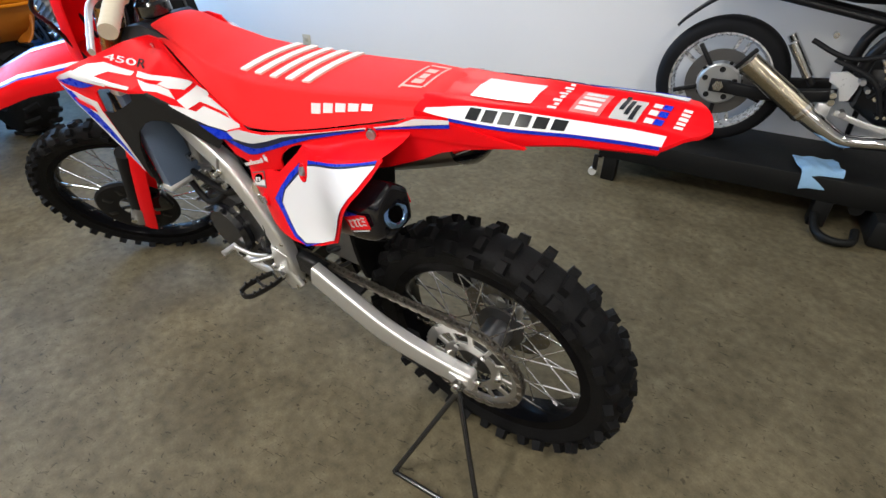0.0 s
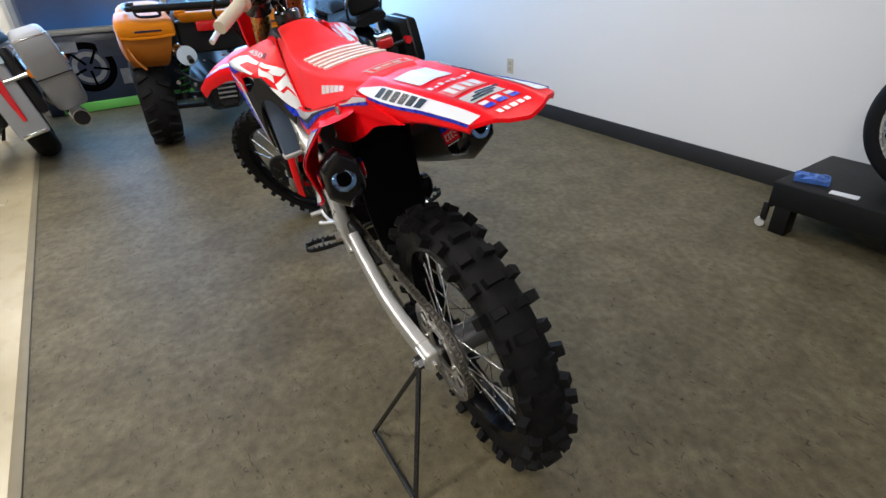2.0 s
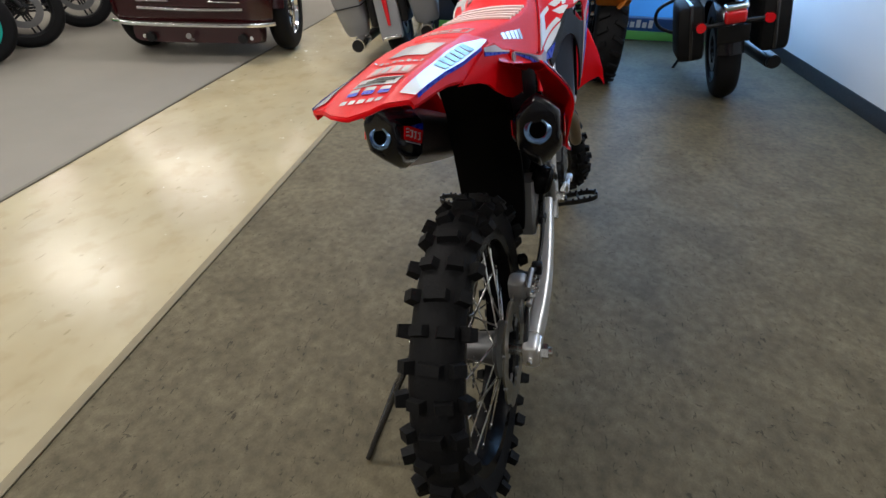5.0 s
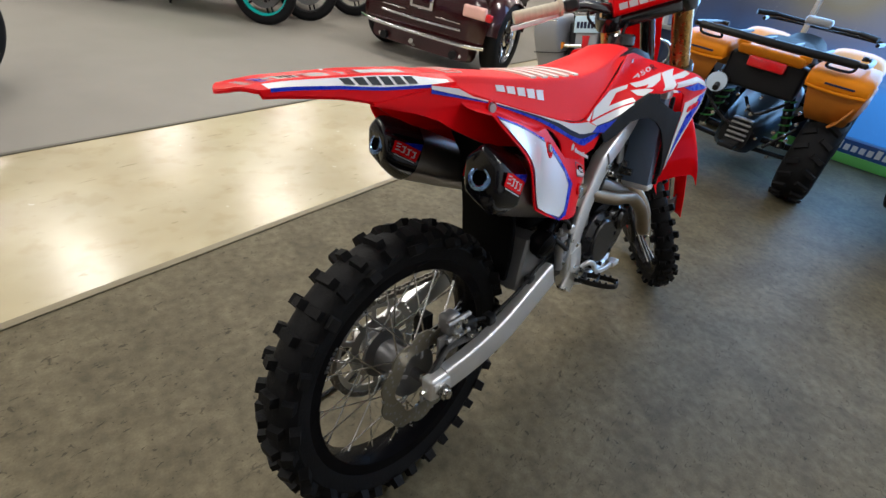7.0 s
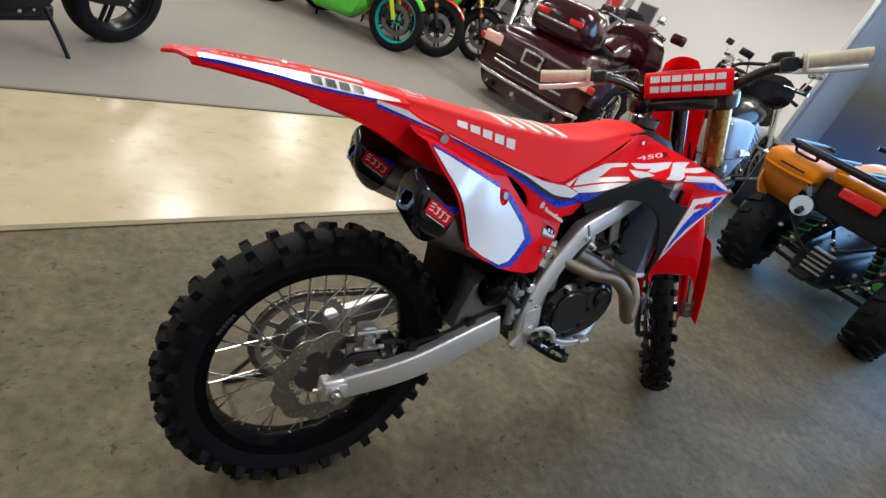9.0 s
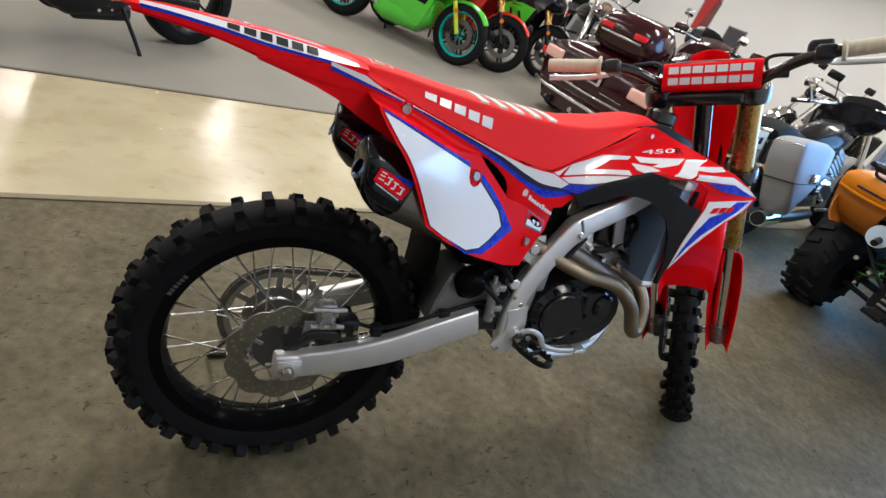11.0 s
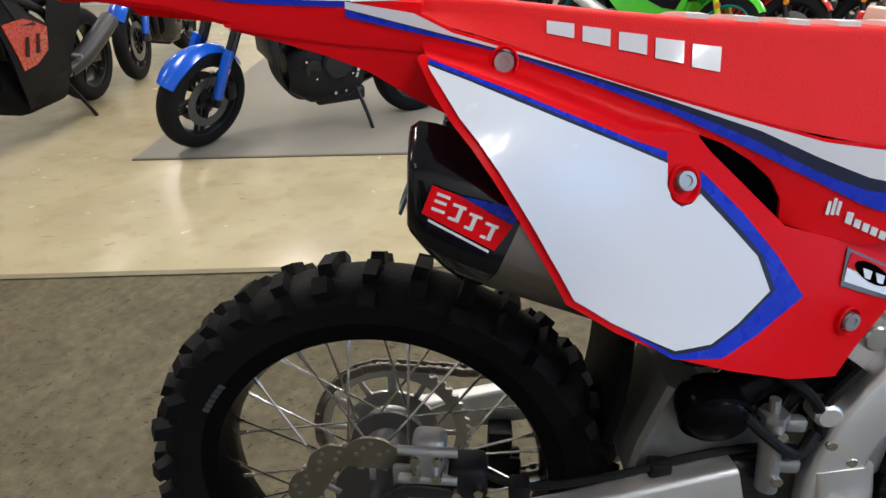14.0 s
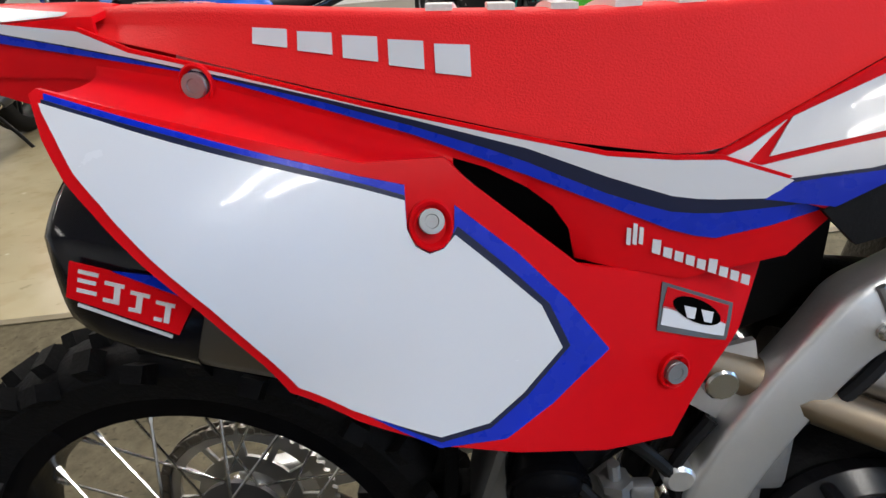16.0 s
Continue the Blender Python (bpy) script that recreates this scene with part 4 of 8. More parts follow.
PLATE_BLUE = [(0.084, 0.909), (0.160, 0.882), (0.262, 0.843), (0.2905, 0.834), (0.2908, 0.806), (0.296, 0.794), (0.305, 0.788), (0.315, 0.790), (0.3225, 0.802), (0.3235, 0.817), (0.366, 0.780), (0.402, 0.742), (0.432, 0.703), (0.388, 0.672), (0.352, 0.655), (0.305, 0.658)] + [(x + 0.0007, z) for x, z in EDGE]



def band(top, bot, xs):
    ft, fb = lerp_table(top), lerp_table(bot)
    return [(x, ft(x)) for x in xs] + [(x, fb(x)) for x in reversed(xs)]


XS = [0.0, 0.03, 0.064, 0.10, 0.143, 0.168, 0.20, 0.232, 0.265, 0.298, 0.32, 0.348, 0.376, 0.40, 0.431, 0.455, 0.477, 0.495, 0.511, 0.55, 0.598]
T0 = [(0.0, 0.957), (0.064, 0.947), (0.10, 0.9305), (0.168, 0.9125), (0.265, 0.8845), (0.348, 0.8625), (0.431, 0.8415), (0.477, 0.836), (0.511, 0.834), (0.60, 0.803)]
T1 = [(0.0, 0.951), (0.10, 0.9275), (0.168, 0.9105), (0.211, 0.899), (0.292, 0.876), (0.376, 0.850), (0.434, 0.826), (0.483, 0.8085), (0.511, 0.806), (0.60, 0.8025)]
T2 = [(0.0, 0.950), (0.10, 0.9265), (0.168, 0.9085), (0.232, 0.8905), (0.298, 0.8695), (0.365, 0.8455), (0.425, 0.8175), (0.474, 0.7995), (0.497, 0.7965), (0.52, 0.7955), (0.60, 0.802)]
T3 = [(0.0, 0.944), (0.10, 0.9235), (0.143, 0.9145), (0.179, 0.9035), (0.233, 0.8855), (0.30, 0.863), (0.369, 0.834), (0.428, 0.808), (0.479, 0.785), (0.503, 0.7775), (0.522, 0.7765), (0.60, 0.7995)]

for s in (1, -1):
    panel = part("side_panel", skin(LOWER, yP, s, 0, 0.004), RED, bike, "red side panel with blank white number plate")
    part("tail_panel", skin(UPPER, ytail, s, 0, 0.004, 0.008), RED, bike)
    part("plate_blue", skin(PLATE_BLUE, yP, s, 0.0016, 0.001), BLUE, panel)
    part("plate_navy", skin(PLATE_NAVY, yP, s, 0.0024, 0.001), NAVY, panel)
    part("number_plate", skin(PLATE, yP, s, 0.0032, 0.001), WHITE, panel, "blank white number plate")
    part("stripe_white", skin(band(T0, T1, XS), ytail, s, 0.0018, 0.001), WHITE, bike)
    part("stripe_navy", skin(band(T1, T2, XS), ytail, s, 0.0018, 0.001), NAVY, bike)
    part("stripe_blue", skin(band(T2, T3, XS), ytail, s, 0.0018, 0.001), BLUE, bike)
    part("tail_underside", skin([(-0.12, 0.934), (-0.07, 0.923), (-0.02, 0.910), (0.02, 0.896), (0.06, 0.874), (0.13, 0.842), (0.17, 0.828), (0.25, 0.815), (0.25, 0.86), (0.18, 0.90), (0.10, 0.920), (0.0, 0.928), (-0.07, 0.934)], lambda x, z: 0.083 + 0.07 * (x + 0.03), s, 0, 0.004), RED, bike)
    for x, z, yf, big in ((0.147, 0.906, ytail, 0.78), (0.307, 0.809, yP, 0.94), (0.485, 0.675, yP, 0.78)):
        y, h = yf(x, z), 0.004
        nx, nz = (yf(x - h, z) - yf(x + h, z)) / (2 * h), (yf(x, z - h) - yf(x, z + h)) / (2 * h)
        tilt = Vector((0, s, 0)).rotation_difference(Vector((nx, s, nz)).normalized()).to_matrix().to_4x4()
        m = Matrix.Translation((x, s * (y + 0.003), z)) @ tilt
        low = Matrix.Translation((0, 0, -0.0025 if big > 0.9 else 0.0)) @ Matrix.Diagonal((1, 1, 1.15, 1))
        bm = lathe([(0.0165 * big, -s * 0.004), (0.0165 * big, s * 0.0012), (0.0150 * big, s * 0.0022), (0.0128 * big, s * 0.0005), (0.0118 * big, -s * 0.0024), (0.0004, -s * 0.0026), (0.0004, -s * 0.004)], 28, m=m @ low, closed=True)
        part("bolt_collar", bm, RED, panel, "red moulded cup round a bolt")
        bm = disc(0.0088, -s * 0.003, s * 0.0035, 20, m=m, bev=0.0012)
        lathe([(0.0088, s * 0.0034), (0.0088, s * 0.0046), (0.0050, s * 0.0046), (0.0046, s * 0.0034)], 20, bm, m, closed=True)
        part("panel_bolt", bm, ALUD, panel, "dull steel panel bolt")
    # small sponsor marks: a pale bar pair and a framed badge
    zt, ze = lerp_table(T3), lerp_table(LOWER[:5])
    rings = []
    for i in range(7):
        a = math.pi / 2 * i / 6
        ring = []
        for j in range(25):
            x = 0.084 + 0.240 * j / 24
            y0, z0, z1 = yP(x, ze(x)), ze(x) - 0.002, max(zt(x) - 0.003, ze(x) + 0.004)
            y1 = min(yU(x), y0) + 0.0004
            ring.append(Vector((x - 0.012 * math.sin(a) * (1 - j / 24), s * (y1 + (y0 - y1) * (1 - math.sin(a)) ** 1.2), z0 + (z1 - z0) * (1 - math.cos(a)) ** 0.9)))
        rings.append(ring)
    part("panel_ledge", ring_loft(rings, closed=False), RED, panel, smooth=80)
    for k in range(9):
        x = 0.466 + k * 0.0085
        z = 0.772 - (x - 0.466) * 0.42
        part("sponsor_bar", skin([(x, z - 0.0035), (x + 0.0062, z - 0.006), (x + 0.0064, z + (0.0055 if k in (0, 5) else 0.002)), (x + 0.0002, z + 0.007 if k in (0, 5) else z + 0.004)], lambda x, z: max(yP(x, z), yU(x)), s, 0.0018, 0.0008), WHITE, panel)
    for k in range(3):
        x = 0.447 + k * 0.0045
        part("sponsor_bar", skin([(x, 0.776), (x + 0.003, 0.775), (x + 0.003, 0.788 + 0.003 * (k == 1)), (x, 0.789 + 0.003 * (k == 1))], lambda x, z: max(yP(x, z), yU(x)), s, 0.0018, 0.0008), WHITE, panel)
    part("badge_frame", skin([(0.476, 0.744), (0.534, 0.720), (0.528, 0.692), (0.470, 0.710)], yP, s, 0.0018, 0.0008), mat("badge_grey", (0.10, 0.10, 0.105), 0.35), panel)
    part("badge_red", skin([(0.480, 0.740), (0.530, 0.719), (0.527, 0.706), (0.475, 0.726)], yP, s, 0.0026, 0.0008), RED, panel)
    part("badge_white", skin([(0.476, 0.727), (0.527, 0.707), (0.525, 0.697), (0.473, 0.714)], yP, s, 0.0026, 0.0008), WHITE, panel)
    ov = [(0.503 + 0.019 * math.cos(a) - 0.004 * math.sin(a), 0.7195 - 0.35 * 0.019 * math.cos(a) + 0.0105 * math.sin(a)) for a in [2 * math.pi * i / 16 for i in range(16)]]
    part("badge_oval", skin(ov, yP, s, 0.0034, 0.0008), DEEPBLACK, panel)
    for x0 in (0.492, 0.506):
        part("badge_mark", skin([(x0, 0.7255 - 0.36 * (x0 - 0.492)), (x0 + 0.010, 0.722 - 0.36 * (x0 - 0.492)), (x0 + 0.008, 0.7145 - 0.36 * (x0 - 0.492)), (x0 + 0.002, 0.7165 - 0.36 * (x0 - 0.492))], yP, s, 0.0042, 0.0006), WHITE, panel)

# rear fender: a ridged sheet with drooped edges
TW = lerp_table([(-0.345, 0.16), (-0.28, 0.13), (-0.15, 0.05), (0.0, 0.0)])
FT = lerp_table([(-0.345, 0.967), (-0.25, 0.972), (-0.10, 0.972), (0.05, 0.965), (0.14, 0.952)])
FE = lerp_table([(-0.345, 0.957), (-0.27, 0.954), (-0.176, 0.947), (-0.098, 0.932), (-0.02, 0.917), (0.05, 0.90), (0.14, 0.89)])
FW = lerp_table([(-0.345, 0.056), (-0.29, 0.0645), (-0.20, 0.0705), (-0.10, 0.078), (-0.01, 0.0845), (0.03, 0.0865), (0.07, 0.084)])
YSH = lerp_table([(-0.29, 0.0125), (-0.05, 0.0)])
FR = lerp_table([(-0.345, 0.42), (-0.10, 0.42), (0.08, 0.10)])


def fender_pt(x, q, off=0.0):
    w, t, e = FW(x), FT(x), FE(x)
    a = abs(q)
    ridge = min(1.0, max(0.0, (x + 0.335) / 0.07))
    if a < 0.30:
        y, z = a * 1.35, t + 0.0024 + ridge * (0.0036 - 0.012 * a)
    elif a < 0.62:
        k = (a - 0.30) / 0.32
        y, z = 0.405 + 0.275 * k, t + 0.0024 + ridge * 0.004 * math.sin(math.pi * k)
    elif a < 0.92:
        k = (a - 0.62) / 0.30
        y, z = 0.68 + 0.29 * k, t + 0.0024 - (t - e) * FR(x) * k
    else:
        k = (a - 0.92) / 0.08
        y, z = 0.97 + 0.03 * k, t + 0.0024 - (t - e) * (FR(x) + (1 - FR(x)) * k)
    side = 1 if q > 0 else -1
    return Vector((x, side * (w * y + off * 0.6) - YSH(x), z + off - TW(x) * side * w * y * (-0.25 if side > 0 else 1.0)))


QS = [-1, -0.95, -0.92, -0.84, -0.74, -0.62, -0.53, -0.44, -0.30, -0.15, -0.001, 0.001, 0.15, 0.30, 0.44, 0.53, 0.62, 0.74, 0.84, 0.92, 0.95, 1]
XF = [-0.333 + 0.403 * i / 24 for i in range(25)]


def fender_patch(q0, q1, x0, x1, off, nq=6, nx=16, tip=None, bm=None):
    nb = bmesh.new()
    g = []
    for i in range(nx + 1):
        row = []
        for j in range(nq + 1):
            q = q0 + (q1 - q0) * j / nq
            xa = x0 + (tip(q) if tip else 0)
            row.append(nb.verts.new(fender_pt(xa + (x1 - xa) * i / nx, q, off)))
        g.append(row)
    for i in range(nx):
        for j in range(nq):
            nb.faces.new((g[i][j], g[i + 1][j], g[i + 1][j + 1], g[i][j + 1]))
    return join(bm, nb)


nose = lambda q: 0.040 * abs(q) ** 1.35 + 0.006 * q
nb = bmesh.new()
g = [[nb.verts.new(fender_pt(x + nose(q) * max(0, 1 - (x + 0.333) / 0.10), q)) for q in QS] for x in XF]
for i in range(len(XF) - 1):
    for j in range(len(QS) - 1):
        nb.faces.new((g[i][j], g[i + 1][j], g[i + 1][j + 1], g[i][j + 1]))
r = bmesh.ops.extrude_face_region(nb, geom=nb.faces[:])
for v in r["geom"]:
    if isinstance(v, bmesh.types.BMVert):
        v.co.z -= 0.004
        v.co.y = (v.co.y + YSH(v.co.x)) * 0.965 - YSH(v.co.x)
fender = part("rear_fender", nb, RED, bike, "red rear fender with white and blue side stripes and sponsor marks")
qq = [-0.92 + 1.84 * j / 18 for j in range(19)]
lip = [[fender_pt(-0.333 + nose(q) + dx, q if abs(q) > 1e-6 else 1e-6) + Vector((0, 0, dz)) for q in qq] for dx, dz in ((0.002, 0.0), (-0.001, -0.002), (-0.001, -0.005), (0.002, -0.006), (0.005, -0.003))]
part("fender_lip", ring_loft(lip, closed=False), RED, fender)
for s in (1, -1):
    sb = fender_patch(s * 0.63, s * 0.919, -0.290, -0.035, 0.0012)
    nb = bmesh.new()
    rows = []
    for i in range(9):
        x = -0.035 + 0.085 * i / 8
        q0 = 0.63 + 0.20 * (i / 8) ** 1.6
        rows.append([nb.verts.new(fender_pt(x, s * (q0 + (0.919 - q0) * j / 6), 0.0012)) for j in range(7)])
    for r0, r1 in zip(rows, rows[1:]):
        for j in range(6):
            nb.faces.new((r0[j], r1[j], r1[j + 1], r0[j + 1]))
    part("fender_stripe", join(sb, nb), WHITE, fender)
    nb = bmesh.new()
    rows = []
    for i in range(25):
        x = -0.288 + 0.292 * i / 24
        p = fender_pt(x, s * 0.92, 0.0012)
        rows.append([nb.verts.new(p + Vector((0, s * 0.0012, -dz))) for dz in (-0.0004, 0.0022, 0.0048)])
    for r0, r1 in zip(rows, rows[1:]):
        for j in range(2):
            nb.faces.new((r0[j], r1[j], r1[j + 1], r0[j + 1]))
    part("fender_edge", nb, BLUE, fender)
    for k in range(6):
        x = -0.168 + k * 0.0255
        part("brand_bar", fender_patch(s * 0.67, s * 0.88, x, x + 0.0190, 0.0020, 3, 2), BLACKG, fender)
part("fender_panel", fender_patch(-0.27, 0.27, -0.100, -0.002, 0.0012, 8, 6), WHITE, fender)
for k in range(9):
    q = -0.42 + k * 0.095
    part("script_bar", fender_patch(q, q + 0.06, -0.138, -0.131 + 0.006 * (k % 2), 0.0014, 2, 2), WHITE, fender)
part("sponsor_field", fender_patch(-0.30, 0.30, -0.198, -0.156, 0.0012, 6, 3), mat("sponsor_pink", (0.72, 0.16, 0.16), 0.35), fender)
for k in range(4):
    q = -0.25 + k * 0.13
    part("sponsor_bar", fender_patch(q, q + 0.09, -0.192, -0.162, 0.0020, 2, 2), WHITE, fender)
for k in range(3):
    part("sponsor_slash", fender_patch(-0.32 + k * 0.1, 0.06 + k * 0.1, -0.222 - k * 0.009, -0.216 - k * 0.009, 0.0018, 5, 1), BLACKG, fender)
part("sponsor_grey", fender_patch(-0.28, 0.30, -0.246, -0.210, 0.0010, 6, 2), mat("sponsor_silver", (0.5, 0.5, 0.5), 0.35), fender)
for k in range(3):
    q = -0.30 + k * 0.21
    part("sponsor_blue", fender_patch(q, q + 0.15, -0.277, -0.266, 0.0014, 3, 2), BLUE, fender)
    part("sponsor_white", fender_patch(q + 0.02, q + 0.15, -0.265, -0.254, 0.0014, 3, 2), WHITE, fender)
for k in range(5):
    q = -0.30 + k * 0.12
    part("maker_bar", fender_patch(q, q + 0.08, -0.302, -0.291, 0.0014, 2, 1), WHITE, fender)

# ---- seat ----
ST = lerp_table([(0.015, 0.962), (0.05, 0.972), (0.134, 0.967), (0.224, 0.958), (0.304, 0.951), (0.423, 0.944), (0.52, 0.943), (0.60, 0.948), (0.70, 0.968), (0.775, 0.990), (0.82, 0.992), (0.845, 0.978)])
SB = lerp_table([(0.015, 0.957), (0.12, 0.930), (0.247, 0.893), (0.394, 0.853), (0.49, 0.836), (0.515, 0.839), (0.63, 0.897), (0.739, 0.958), (0.845, 0.968)])
SW = lerp_table([(0.015, 0.060), (0.06, 0.078), (0.15, 0.092), (0.30, 0.104), (0.42, 0.108), (0.52, 0.106), (0.63, 0.094), (0.75, 0.074), (0.845, 0.060)])


def seat_pt(x, q, off=0.0):
    """q from -1 (bottom of the right side) over the top to 1 (bottom of the left side)."""
    w, t, b = SW(x), ST(x), SB(x)
    a = abs(q)
    wt = w * 0.80
    if a < 0.45:
        k = a / 0.45
        y, z = wt * 0.93 * k, t - 0.006 * k * k
        n = Vector((0, 0.1 * k, 1))
    elif a < 0.6:
        k = (a - 0.45) / 0.15
        y, z = wt * 0.93 + wt * 0.10 * math.sin(k * math.pi / 2), t - 0.006 - 0.012 * (1 - math.cos(k * math.pi / 2))
        n = Vector((0, k, 1 - k * 0.8))
    else:
        k = (a - 0.6) / 0.4
        zs = t - 0.018
        y, z = wt * 1.03 + (w - wt * 1.03) * k, zs + (b - zs) * k
        n = Vector((0, 1, 0.25))
    n.normalize()
    s = 1 if q > 0 else -1
    return Vector((x, s * (y + n.y * off), z + n.z * off))


XSEAT = [0.015 + 0.83 * i / 48 for i in range(49)]
QSEAT = [-1 + 2 * j / 40 for j in range(41)]
nb = bmesh.new()
g = [[nb.verts.new(seat_pt(x, q if abs(q) > 1e-6 else 1e-6)) for q in QSEAT] for x in XSEAT]
for i in range(len(XSEAT) - 1):
    for j in range(len(QSEAT) - 1):
        nb.faces.new((g[i][j], g[i + 1][j], g[i + 1][j + 1], g[i][j + 1]))
for row in (g[0], g[-1]):
    nb.faces.new(row)
for i in range(len(XSEAT) - 1):
    nb.faces.new((g[i][0], g[i + 1][0], g[i + 1][-1], g[i][-1]))
seat = part("seat", nb, REDSEAT, bike, "red textured gripper seat cover with white ribs")


def seat_patch(outline, off, thick=0.0, step=0.02, bm=None):
    """outline in (x, q), bent onto the seat."""
    nb = bmesh.new()
    nb.faces.new([nb.verts.new((x, q, 0)) for x, q in outline])
    nb.normal_update()
    bmesh.ops.triangulate(nb, faces=nb.faces[:])
    for ax, st in ((0, step), (1, 0.05)):
        vals = [p[ax] for p in outline]
        c = math.floor(min(vals) / st) * st + st
        while c < max(vals):
            co, no = [0, 0, 0], [0, 0, 0]
            co[ax], no[ax] = c, 1
            bmesh.ops.bisect_plane(nb, geom=nb.verts[:] + nb.edges[:] + nb.faces[:], plane_co=co, plane_no=no, dist=1e-6)
            c += st
    if thick:
        r = bmesh.ops.extrude_face_region(nb, geom=nb.faces[:])
        for v in r["geom"]:
            if isinstance(v, bmesh.types.BMVert):
                v.co.z = thick
    for v in nb.verts:
        q = v.co.y if abs(v.co.y) > 1e-6 else 1e-6
        v.co = seat_pt(v.co.x, q, off + v.co.z)
    return join(bm, nb)


for k in range(5):
    x = 0.310 + k * 0.044
    pts = [(x + 0.010 * (q + 0.45) ** 2, q) for q in [-0.46 + 0.07 * i for i in range(13)]]
    out = [(a, q) for a, q in pts] + [(a + 0.019, q) for a, q in reversed(pts)]
    part("seat_rib", seat_patch(out, -0.002, 0.006), SEATWHITE, seat)
for s in (1, -1):
    for k in range(5):
        x = (0.185 if s < 0 else 0.158) + k * (0.0325 if s < 0 else 0.029)
        zq = 0.662 + 0.045 * k / 4
        w = 0.025 if s < 0 else 0.0225
        part("maker_bar", seat_patch([(x, s * (zq + 0.098)), (x + w, s * (zq + 0.098)), (x + w, s * (zq - 0.035)), (x, s * (zq - 0.035))], 0.0004, 0.0012), WHITE, seat)
FAINT = mat("faint_mark", (0.72, 0.42, 0.38), 0.6)
for x0, x1, q0, q1 in ((0.082, 0.086, -0.34, 0.24), (0.124, 0.128, -0.28, 0.30), (0.086, 0.124, -0.33, -0.30), (0.086, 0.124, 0.24, 0.27), (0.095, 0.115, -0.20, -0.10), (0.098, 0.112, -0.06, 0.06), (0.095, 0.115, 0.09, 0.18)):
    part("cover_badge", seat_patch([(x0, q0), (x1, q0), (x1, q1), (x0, q1)], 0.0004, 0.001), FAINT, seat, "pale maker badge")

# ---- radiator shrouds and tank cover ----
yH = lerp_table([(0.45, 0.117), (0.55, 0.122), (0.65, 0.138), (0.75, 0.160), (0.85, 0.184), (0.95, 0.200), (1.03, 0.204), (1.10, 0.196)])


def yshroud(x, z):
    b = yH(x) - 0.25 * max(0, z - 0.90) - 0.25 * max(0, 0.84 - z) ** 2
    lim = lerp_table([(0.50, 0.111), (0.63, 0.100), (0.76, 0.080), (0.90, 0.085), (1.1, 0.19)])
    k = max(0, min(1, (z - lerp_table([(0.5, 0.83), (0.63, 0.885), (0.76, 0.945), (1.1, 0.99)])(x) + 0.06) / 0.06))
    return b * (1 - k) + min(b, lim(x)) * k


SH_TOP = [(0.501, 0.831), (0.559, 0.861), (0.632, 0.898), (0.701, 0.931), (0.736, 0.955), (0.750, 0.971), (0.792, 0.975), (0.834, 0.966), (0.892, 0.952), (0.935, 0.936), (0.983, 0.920), (1.020, 0.903), (1.094, 0.874), (1.003, 0.870), (0.920, 0.866),
          (0.895, 0.880), (0.856, 0.886), (0.800, 0.878), (0.751, 0.884), (0.701, 0.863), (0.647, 0.836), (0.583, 0.796), (0.516, 0.817)]
SH_ARM = [(0.912, 0.873), (1.003, 0.870), (1.094, 0.874), (1.070, 0.840), (1.011, 0.799), (0.966, 0.750), (0.942, 0.717), (0.925, 0.683), (0.904, 0.642), (0.902, 0.688), (0.904, 0.731), (0.910, 0.781), (0.918, 0.828)]
SH_BLACK = [(0.579, 0.796), (0.647, 0.836), (0.701, 0.863), (0.751, 0.884), (0.797, 0.879), (0.802, 0.862), (0.848, 0.839), (0.889, 0.823), (0.921, 0.822), (0.913, 0.773), (0.907, 0.720), (0.906, 0.676), (0.904, 0.634), (0.892, 0.630), (0.887, 0.675),
            (0.863, 0.735), (0.835, 0.780), (0.805, 0.804), (0.775, 0.816), (0.738, 0.820), (0.698, 0.815), (0.651, 0.788), (0.604, 0.770)]
# slanted graphic shapes, right side and left side
MARKS_RIGHT = [
    [(0.560, 0.859), (0.643, 0.892), (0.716, 0.903), (0.706, 0.895), (0.663, 0.886), (0.619, 0.858), (0.704, 0.874), (0.706, 0.866), (0.545, 0.833)],
    [(0.724, 0.905), (0.859, 0.926), (0.829, 0.911), (0.776, 0.897), (0.756, 0.895), (0.776, 0.904), (0.732, 0.896)],
    [(0.712, 0.890), (0.756, 0.894), (0.772, 0.891), (0.752, 0.885), (0.734, 0.878), (0.721, 0.879)],
    [(0.862, 0.925), (0.922, 0.934), (0.891, 0.919), (0.846, 0.889), (0.804, 0.887)],
    [(0.891, 0.918), (0.953, 0.929), (0.957, 0.922), (0.915, 0.913), (0.877, 0.910)]]
MARKS_LEFT = [
    [(0.975, 0.910), (0.938, 0.924), (0.901, 0.926), (0.805, 0.914), (0.808, 0.909), (0.871, 0.914), (0.900, 0.907), (0.795, 0.893), (0.798, 0.888), (0.962, 0.903)],
    [(0.797, 0.915), (0.738, 0.908), (0.655, 0.900), (0.675, 0.886), (0.712, 0.888), (0.738, 0.896), (0.729, 0.900), (0.793, 0.908)],
    [(0.785, 0.904), (0.738, 0.8945), (0.710, 0.886), (0.692, 0.871), (0.732, 0.884), (0.758, 0.888)],
    [(0.640, 0.898), (0.602, 0.894), (0.600, 0.886), (0.610, 0.881), (0.592, 0.877), (0.545, 0.858), (0.556, 0.855), (0.632, 0.868), (0.660, 0.852), (0.686, 0.868)],
    [(0.622, 0.860), (0.516, 0.840), (0.520, 0.828), (0.580, 0.806), (0.648, 0.843)]]
G_BLUE1 = [(0.537, 0.812), (0.605, 0.823), (0.628, 0.826), (0.585, 0.799), (0.542, 0.804)]
